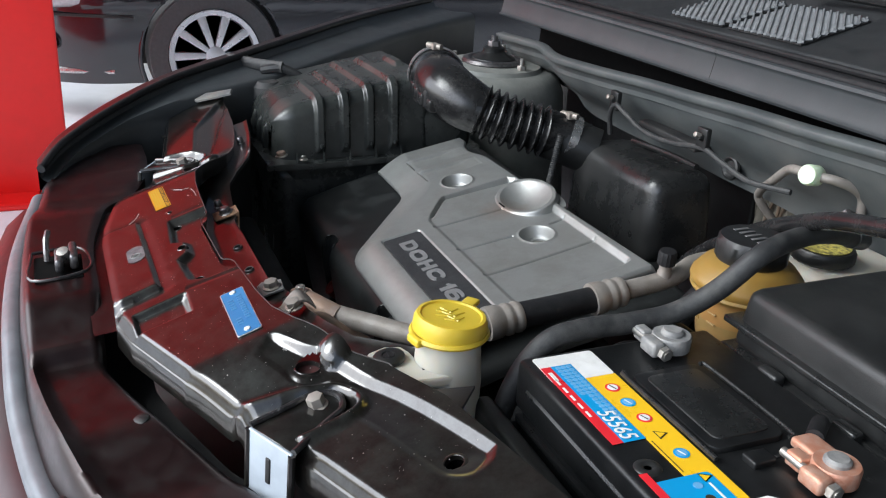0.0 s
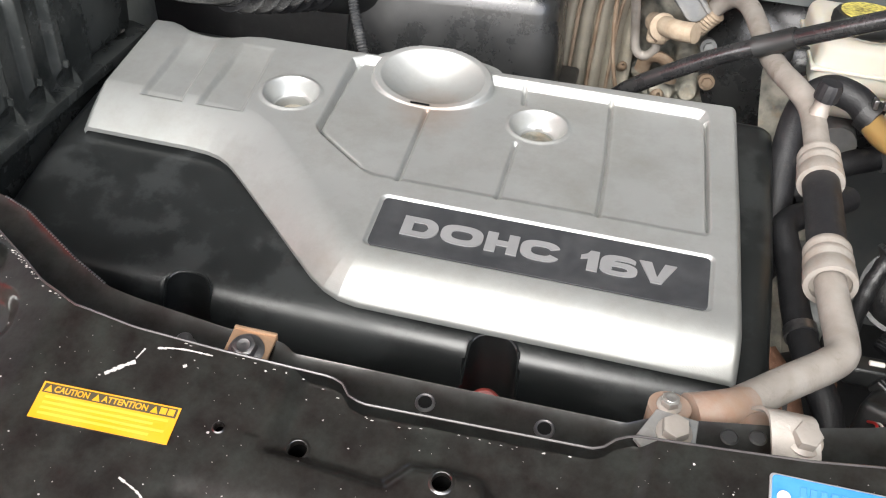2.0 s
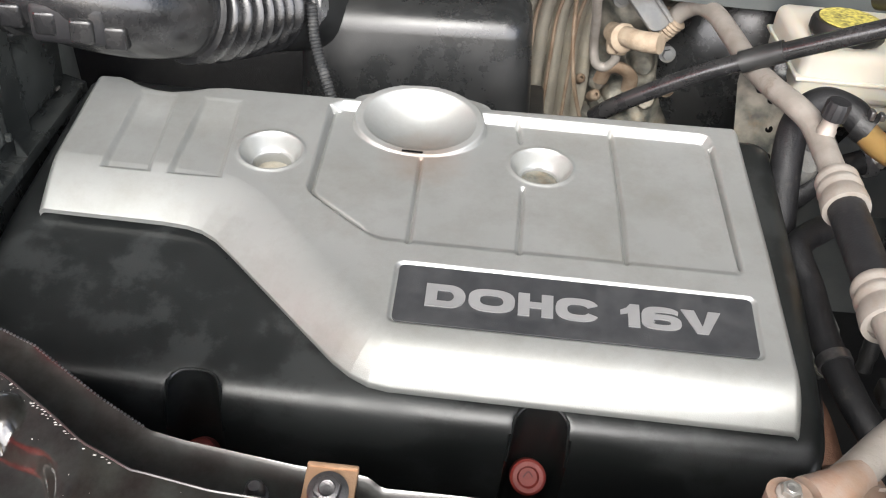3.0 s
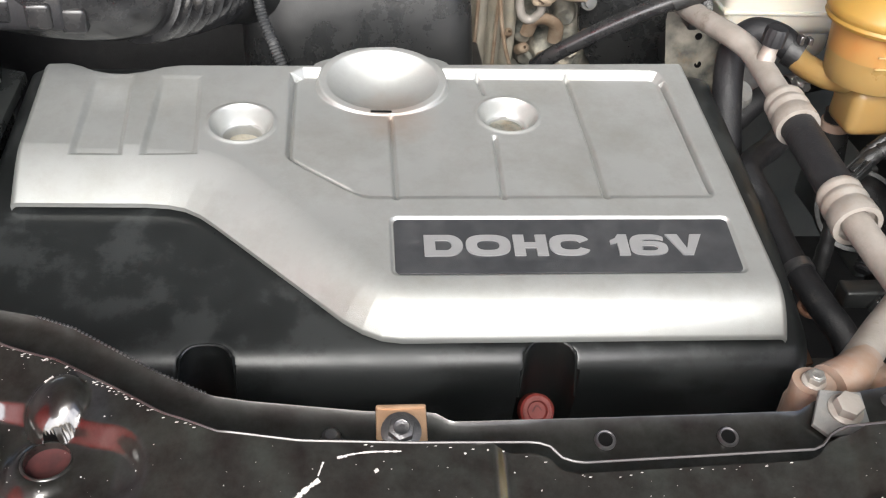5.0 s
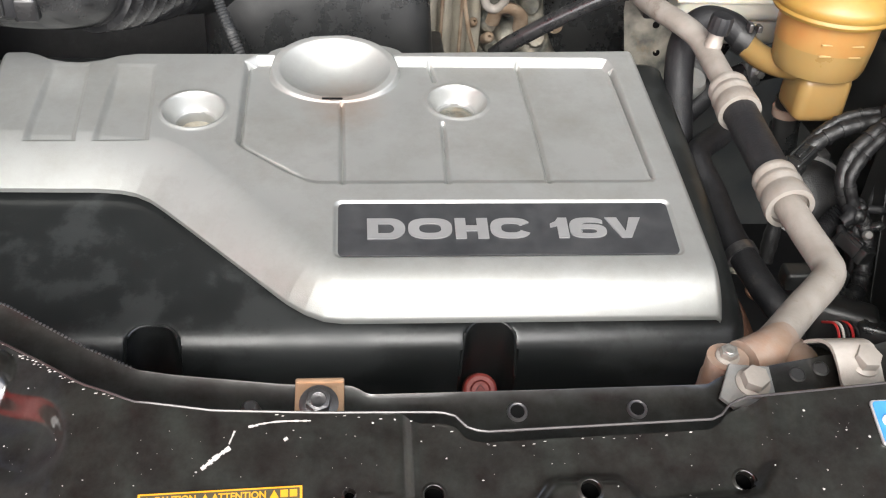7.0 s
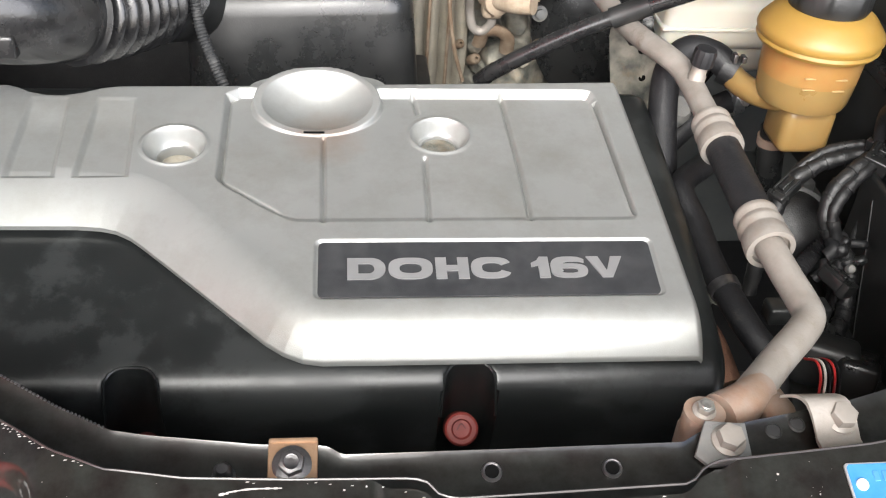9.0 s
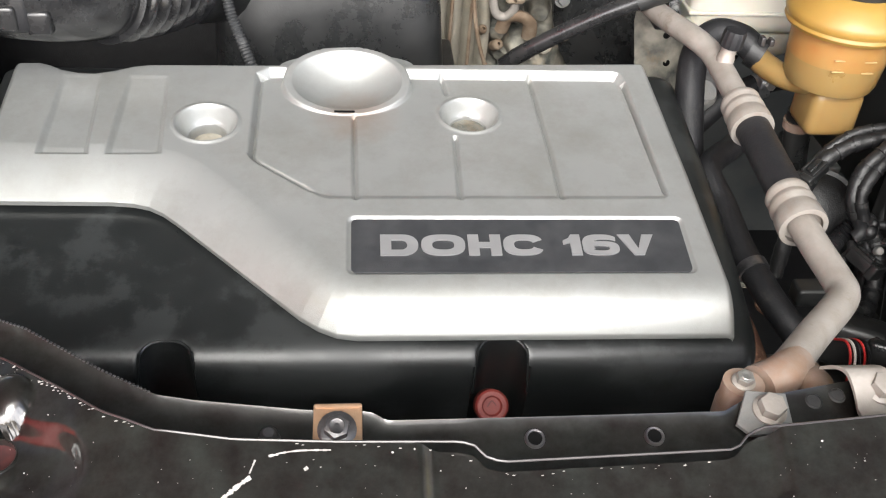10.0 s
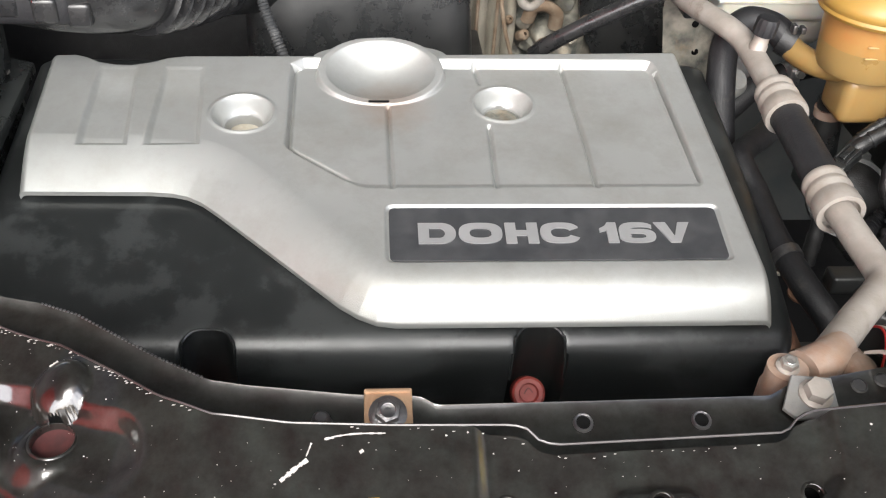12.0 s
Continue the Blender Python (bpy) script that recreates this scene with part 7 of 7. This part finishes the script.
knot = thing("loom_joint", "lumpy taped joint of several wiring looms", "wiring", (0.295, 0.07, 0.90))
rk = random.Random(11)
for k in range(9):
    a = Vector((0.293 + rk.uniform(-0.008, 0.010), 0.073 + rk.uniform(-0.008, 0.006), 0.908 + rk.uniform(-0.012, 0.012)))
    b = a + Vector((rk.uniform(-0.012, 0.012), rk.uniform(-0.010, 0.004), rk.uniform(-0.014, 0.006)))
    part("taped_lump", tube([a, (a + b) / 2 + Vector((0.002, -0.003, 0.002)), b], rk.uniform(0.0030, 0.0058), 10, 5), (TAPE, BLACK_GLOSS, RUBBER)[k % 3], knot)
part("seal_plug", lathe([(0, 0), (0.0035, 0), (0.0042, 0.003), (0.003, 0.006), (0, 0.0065)], 14, facing((0.300, 0.060, 0.898), (-0.1, -0.8, 0.6))), GRIME_GREY, knot, "pale seal plug")
rail2 = thing("chassis_rail", "grey painted chassis rail below the fluid bottle", "chassis rail", (0.34, 0.2, 0.84))
part("rail", join(rbox(0.315, 0.40, 0.150, 0.30, 0.80, 0.874, 0.006), rbox(0.322, 0.335, 0.20, 0.225, 0.87, 0.889, 0.003)), FIREWALL, rail2)
part("flange", rbox(0.300, 0.317, 0.150, 0.30, 0.858, 0.864, 0.002), FIREWALL, rail2)
horn = thing("horn", "glossy black round horn deep beside the engine", "horn", (0.285, 0.13, 0.86))
part("shell", lathe([(0, 0.020), (0.016, 0.019), (0.028, 0.012), (0.033, 0.0), (0.033, -0.01), (0.024, -0.022), (0, -0.026)], 36, facing((0.284, 0.135, 0.886), (-0.2, -0.7, 0.6))), TAPE, horn)
part("rim", lathe([(0.032, -0.003), (0.0355, -0.003), (0.0355, 0.003), (0.032, 0.003)], 36, facing((0.284, 0.135, 0.886), (-0.2, -0.7, 0.6))), BLACK, horn)
beam = thing("cross_bar", "black steel bar low behind the panel", "bar", (0.25, 0.03, 0.88))
part("bar", rbox(0.225, 0.275, 0.022, 0.040, 0.872, 0.888, 0.003), BLACK, beam)
solo("corrugated_sleeve", tube([(0.294, 0.085, 0.911), (0.289, 0.085, 0.905), (0.277, 0.08, 0.895), (0.265, 0.07, 0.889), (0.256, 0.06, 0.879)], lambda t: 0.0062 + 0.0013 * math.cos(t * 130), 14, 30), RUBBER, "black corrugated cable sleeve", "cable sleeve")


def plug(x, y, z, w, l, h, rx, ry, rz):
    e = thing("plug_connector", "black plastic plug connector on the loom", "connector", group="plug connectors")
    part("shell", rbox(-w, w, -l, l, 0, h, 0.002), BLACK, e)
    part("collar", rbox(-w * 1.12, w * 1.12, -l * 1.05, -l * 0.55, -0.001, h + 0.001, 0.0015), BLACK_GLOSS, e)
    part("latch", rbox(-w * 0.4, w * 0.4, -l * 0.4, l * 0.8, h - 0.001, h + 0.003, 0.001), BLACK_GLOSS, e)
    for s in (-1, 1):
        part("key_rib", rbox(s * w * 0.75 - 0.001, s * w * 0.75 + 0.001, -l * 0.5, l * 0.95, h - 0.001, h + 0.0018, 0.0005), BLACK, e)
    e.matrix_basis = pose(x, y, z, rx, ry, rz)


plug(0.327, 0.114, 0.966, 0.0095, 0.017, 0.014, 18, 10, -40)
plug(0.336, 0.128, 0.972, 0.0085, 0.012, 0.012, 25, 0, -50)
plug(0.262, 0.120, 0.930, 0.007, 0.012, 0.010, 30, 0, -60)
plug(0.288, 0.055, 0.885, 0.008, 0.014, 0.011, 10, 20, 30)
plug(0.258, 0.02, 0.868, 0.009, 0.015, 0.012, 25, 0, 60)
relay = thing("relay_box", "black plastic relay box with a slotted end", "relay box", (0.26, -0.02, 0.86))
RLM = Matrix.Translation((0.262, -0.012, 0.868)) @ Matrix.Rotation(radians(-28), 4, "Z") @ Matrix.Rotation(radians(-14), 4, "X")
part("body", moved(rbox(-0.028, 0.020, -0.016, 0.018, -0.02, 0.016, 0.006, 3), RLM), BLACK, relay)
part("end_block", moved(rbox(0.004, 0.034, -0.023, 0.012, -0.02, 0.013, 0.005, 3), RLM), BLACK_GLOSS, relay)
part("slot", moved(rbox(0.008, 0.011, -0.018, 0.004, 0.0128, 0.0136, 0), RLM), SHADE_STEEL, relay)
solo("cable_tie", rbox(0.221, 0.231, -0.026, -0.0225, 0.928, 0.9305, 0.0008), WIRE_WHITE, "short white cable tie end", "cable tie")
for i, (m, c) in enumerate(((WIRE_RED, "red"), (WIRE_WHITE, "white"), (RUBBER, "black"), (WIRE_RED, "red"), (RUBBER, "black"))):
    solo("thin_wire", tube([(0.238 + 0.0032 * i, -0.018, 0.876), (0.2385 + 0.0034 * i, -0.032, 0.886), (0.240 + 0.0036 * i, -0.041, 0.879), (0.243 + 0.0038 * i, -0.044, 0.855)], 0.0010, 8, 8), m, "thin " + c + " insulated wire below the relay box", "wire")
solo("sensor_cup", lathe([(0, 0), (0.012, 0), (0.014, 0.004), (0.014, 0.02), (0.010, 0.026), (0, 0.026)], 24, facing((0.200, 0.255, 0.925), (0.2, -0.6, 0.8))), GRIME_GREY, "pale grey sensor cap behind the pipe", "sensor")
grip = thing("worm_clamp", "bright worm clamp on the thick hose", "clamp", (0.279, 0.288, 0.93))
part("band", lathe([(0.0118, -0.005), (0.0132, -0.005), (0.0132, 0.005), (0.0118, 0.005)], 26, facing((0.276, 0.288, 0.926), (0.9, 0.15, 0.25))), CHROME_TIN, grip)
part("screw_housing", rbox(0.270, 0.284, 0.270, 0.282, 0.930, 0.940, 0.002), CHROME_TIN, grip)
part("screw", lathe([(0, 0), (0.004, 0), (0.004, 0.006), (0, 0.006)], 6, facing((0.277, 0.269, 0.936), (0, -1, 0.2))), ZINC, grip)

# dark inner wall, with a dark box added to fill the void before the engine
guide = thing("inner_wing", "dark inner wing wall filling the void behind the panel end", "inner wing", (0.3, -0.1, 0.6))
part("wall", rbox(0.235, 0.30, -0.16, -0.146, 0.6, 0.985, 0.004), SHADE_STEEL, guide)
part("front_void_fill", rbox(-0.36, 0.24, -0.165, -0.13, 0.62, 0.90, 0.01), SHADE_STEEL, guide)

# ---------------------------------------------------------------- things on the front panel
latch = thing("bonnet_catch", "black steel bonnet catch set in the bumper top", "catch", (-0.14, -0.395, 0.95))
LZ0 = 0.966
part("opening", rbox(-0.168, -0.108, -0.418, -0.372, LZ0 - 0.006, LZ0 - 0.002, 0.004), HOLE_BLACK, latch)
part("frame", tube([(-0.172, -0.42, LZ0), (-0.105, -0.42, LZ0), (-0.103, -0.37, LZ0 + 0.006), (-0.145, -0.366, LZ0 + 0.006), (-0.172, -0.38, LZ0 + 0.004), (-0.172, -0.42, LZ0)], 0.0018, 8, 5), SCUFFED, latch)
part("hook", tube([(-0.150, -0.405, LZ0), (-0.153, -0.405, LZ0 + 0.010), (-0.160, -0.404, LZ0 + 0.020), (-0.172, -0.402, LZ0 + 0.023)], 0.0032, 8, 6), DARK_BOLT, latch)
part("lever", join(rbox(-0.150, -0.115, -0.398, -0.390, LZ0, LZ0 + 0.014, 0.003), rbox(-0.160, -0.12, -0.384, -0.376, LZ0, LZ0 + 0.016, 0.003)), DARK_BOLT, latch)
part("pivot", lathe([(0, 0), (0.006, 0), (0.006, 0.008), (0, 0.009)], 16, facing((-0.135, -0.388, LZ0 + 0.010), (0.4, -0.3, 1))), ZINC, latch)
latch.location = (-0.062, -0.387, 0.9645)
lm = lambda x, y, dz=0.0: (x, y, float(panel_z(np.array(x), np.array(y))) + dz)
PM = lambda x, y, dz=0.0: Matrix.Translation(lm(x, y, dz)) @ Matrix.Rotation(math.atan(0.357), 4, "X")
pad = thing("bare_mark", "oval bare grey metal mark worn into the paint", "mark", (-0.025, -0.313, 0.99))
part("oval", moved(prism(rrect(-0.0195, 0.0165, -0.0088, 0.0088, 0.0084, 8), 0.0031, 0.0034), PM(-0.025, -0.3135, 0.0018)), mat("bare_zinc", (0.19, 0.20, 0.21), (0.12, 0.127, 0.135), 0.5, 0.5, 160, dust=(0.15, 0.13, 0.13), dscale=120, damount=0.6), pad)
part("ring", moved(lathe([(0.004, 0.0037), (0.0046, 0.0042), (0.0058, 0.0037)], 22), PM(-0.022, -0.3135, 0.0018)), GRIME_GREY, pad)
STOP_GREY = mat("pale_blue_grey_paint", (0.42, 0.47, 0.52), (0.36, 0.4, 0.45), 0.4, 0.1, 60)


def bonnet_stop(cx, cy, ang):
    """A folded bracket in the seat of the panel: round-ended plate with a raised rim, bent down in front."""
    z0 = float(panel_z(np.array(cx), np.array(cy))) - 0.0026
    e = thing("bonnet_stop", "painted steel bracket with a raised rim, folded over the front edge", "bracket", group="bonnet stops")
    n = 14
    r = 0.0165
    arc = [(r * math.cos(math.pi * i / n), r * math.sin(math.pi * i / n)) for i in range(n + 1)]
    line = [(r * 1.45, -0.046), (r * 1.15, -0.02)] + arc + [(-r * 1.15, -0.02), (-r * 1.45, -0.046)]
    m = Matrix.Translation((cx, cy, z0)) @ Matrix.Rotation(radians(ang), 4, "Z") @ Matrix.Rotation(math.atan(0.16), 4, "X")
    part("plate", moved(prism(line, 0, 0.0022, 0.0006), m), PAINT, e)
    part("rim", moved(tube([(x, y, 0.0032) for x, y in line], 0.0026, 8, 3), m), SCUFFED, e, "scuffed rolled rim of the bracket")
    f = m @ Matrix.Translation((0, -0.046, 0.001)) @ Matrix.Rotation(radians(-12), 4, "X")
    part("front_leg", moved(rbox(-r * 1.45, r * 1.45, -0.003, 0.0005, -0.050, 0.001, 0.0014), f), STOP_GREY, e, "pale grey folded front leg")
    for k in (-1, 1):
        part("leg_edge", moved(tube([(k * r * 1.45, -0.002, 0), (k * r * 1.45, -0.002, -0.048)], 0.0028, 8, 2), f), PAINT, e)
    part("slot", moved(rbox(-0.0025, 0.0025, -0.0042, -0.002, -0.034, -0.013, 0.001), f), SHADE_STEEL, e)


bonnet_stop(0.306, -0.2155, 26)
bonnet_stop(-0.3225, -0.2285, -30)
fc = thing("plastic_rivet", "round grey plastic rivet in the bumper edge", "rivet", group="bumper rivets")
part("head", lathe([(0, 0.003), (0.004, 0.003), (0.0065, 0.002), (0.007, 0), (0, 0)], 20), BLACK, fc)
fc.matrix_basis = facing((0.214, -0.336, 0.957), (0.1, -0.3, 0.95))
copy_thing(fc, facing((0.26, -0.40, 0.925), (0.1, -0.3, 0.95)))
copy_thing(fc, facing((0.16, -0.395, 0.935), (0.1, -0.3, 0.95)))
clipw = thing("wing_clip", "dusty grey plastic clip on the wing edge", "clip", (-0.66, -0.085, 1.0))
part("clip", lathe([(0.018, 0), (0.016, 0.02), (0.010, 0.035), (0, 0.037)], 16, pose(-0.657, -0.089, 1.003)), GRIME_GREY, clipw)
patch = thing("bare_patch", "rough pale bare metal patch on the panel end", "mark", (-0.54, -0.15, 1.0))
part("metal", moved(prism([(-0.030, -0.030), (-0.006, -0.020), (0.010, 0.006), (0.022, 0.028), (0.004, 0.034), (-0.012, 0.012), (-0.028, -0.006)], 0, 0.004, 0.0015), PM(-0.535, -0.155, 0.004)), GRIME_GREY, patch)
for x, y, rot in ((-0.565, -0.135, 20), (-0.47, -0.19, 25), (-0.455, -0.235, 15)):
    slotted = thing("panel_slot", "dark slot pressed through the panel end", "hole", group="panel slots", kind="structure")
    part("slot", moved(prism(rrect(-0.007, 0.007, -0.0025, 0.0025, 0.002), 0, 0.0004), PM(x, y, 0.0006) @ Matrix.Rotation(radians(rot), 4, "Z")), HOLE_BLACK, slotted, smooth=0)
socket = thing("headlight_socket", "dusty black plastic lamp adjuster beside the air box", "lamp adjuster", (-0.60, -0.06, 0.98))
part("body", lathe([(0, 0.05), (0.016, 0.05), (0.024, 0.042), (0.026, 0.01), (0.022, 0), (0, 0)], 20, pose(-0.585, -0.058, 0.985)), HOSE_GREY, socket)
part("arm", tube([(-0.62, -0.06, 1.045), (-0.605, -0.03, 1.05), (-0.60, 0.0, 1.035)], 0.007, 8, 6), HOSE_GREY, socket)
part("strut", tube([(-0.70, -0.10, 1.048), (-0.64, -0.062, 1.05), (-0.60, -0.03, 1.052)], 0.009, 8, 6, flat=0.5), HOSE_GREY, socket)

# paint chips and scratches on the panel
chips = []
rng = random.Random(5)
spots = []
for i in range(620):
    x = rng.uniform(-0.40, 0.42)
    lo, hi = float(along(FRONT, x)) + 0.01, float(along(REAR, x)) - 0.003
    s = rng.choice((0.0002, 0.0002, 0.0002, 0.0003, 0.0003, 0.0004, 0.0007)) * rng.uniform(0.6, 1.1)
    k = rng.randint(4, 7)
    spots.append((x, rng.uniform(lo, hi), [(s * rng.uniform(0.5, 1.2) * math.cos(2 * math.pi * j / k), s * rng.uniform(0.4, 1.0) * math.sin(2 * math.pi * j / k)) for j in range(k)]))
for i in range(90):
    # worn specks along the rear edge
    x = rng.choice((rng.uniform(-0.32, -0.20), rng.uniform(-0.34, -0.24), rng.uniform(-0.14, 0.06)))
    s = rng.uniform(0.00015, 0.00045)
    spots.append((x, float(along(REAR, x)) - rng.uniform(0.0003, 0.0025), [(-2 * s, -s * 0.5), (s, -s * 0.6), (2 * s, 0.3 * s), (-s, 0.5 * s)]))
sx, sy = np.array([q[0] for q in spots]), np.array([q[1] for q in spots])
for (x, y, poly), z in zip(spots, (panel_z(sx, sy) + panel_relief(sx, sy)).tolist()):
    chips.append(prism(poly, -0.0002, 0.00018, m=Matrix.Translation((x, y, z)) @ Matrix.Rotation(math.atan(0.357), 4, "X")))
solo("paint_chips", join(*chips), CHIP, "scattered pale chips in the panel paint", "paint chips", kind="stuff", smooth=0)


def scratch(pts, w):
    """A flaked scratch along points of the panel."""
    out = []
    q = spline([Vector((x, y, 0)) for x, y in pts], 8)
    for a, b in zip(q, q[1:]):
        ww = 0.72 * w * rng.uniform(0.5, 1.2)
        d = (b - a).normalized()
        n = Vector((-d.y, d.x, 0)) * ww
        z = float(panel_z(np.array(a.x), np.array(a.y)) + panel_relief(np.array([a.x]), np.array([a.y]))[0])
        out.append(prism([(-n.x, -n.y), (b.x - a.x - n.x, b.y - a.y - n.y), (b.x - a.x + n.x, b.y - a.y + n.y), (n.x, n.y)], 0, 0.0003, m=Matrix.Translation((a.x, a.y, z)) @ Matrix.Rotation(math.atan(0.357), 4, "X")))
    return join(*out)


for pts, w in (([(-0.168, -0.2585), (-0.162, -0.2535), (-0.157, -0.250)], 0.0013), ([(-0.1575, -0.2485), (-0.1555, -0.243)], 0.0006), ([(-0.146, -0.2405), (-0.137, -0.2395), (-0.124, -0.2395)], 0.0005), ([(-0.150, -0.2415), (-0.146, -0.2408)], 0.0007), ([(-0.135, -0.2475), (-0.1335, -0.2465)], 0.001), ([(-0.14, -0.30), (-0.128, -0.305), (-0.122, -0.312)], 0.0007), ([(0.235, -0.227), (0.238, -0.224)], 0.0012), ([(-0.276, -0.193), (-0.273, -0.190)], 0.0008)):
    solo("scratch", scratch(pts, w), CHIP, "pale flaked scratch in the panel paint", "scratch", kind="stuff", smooth=0)
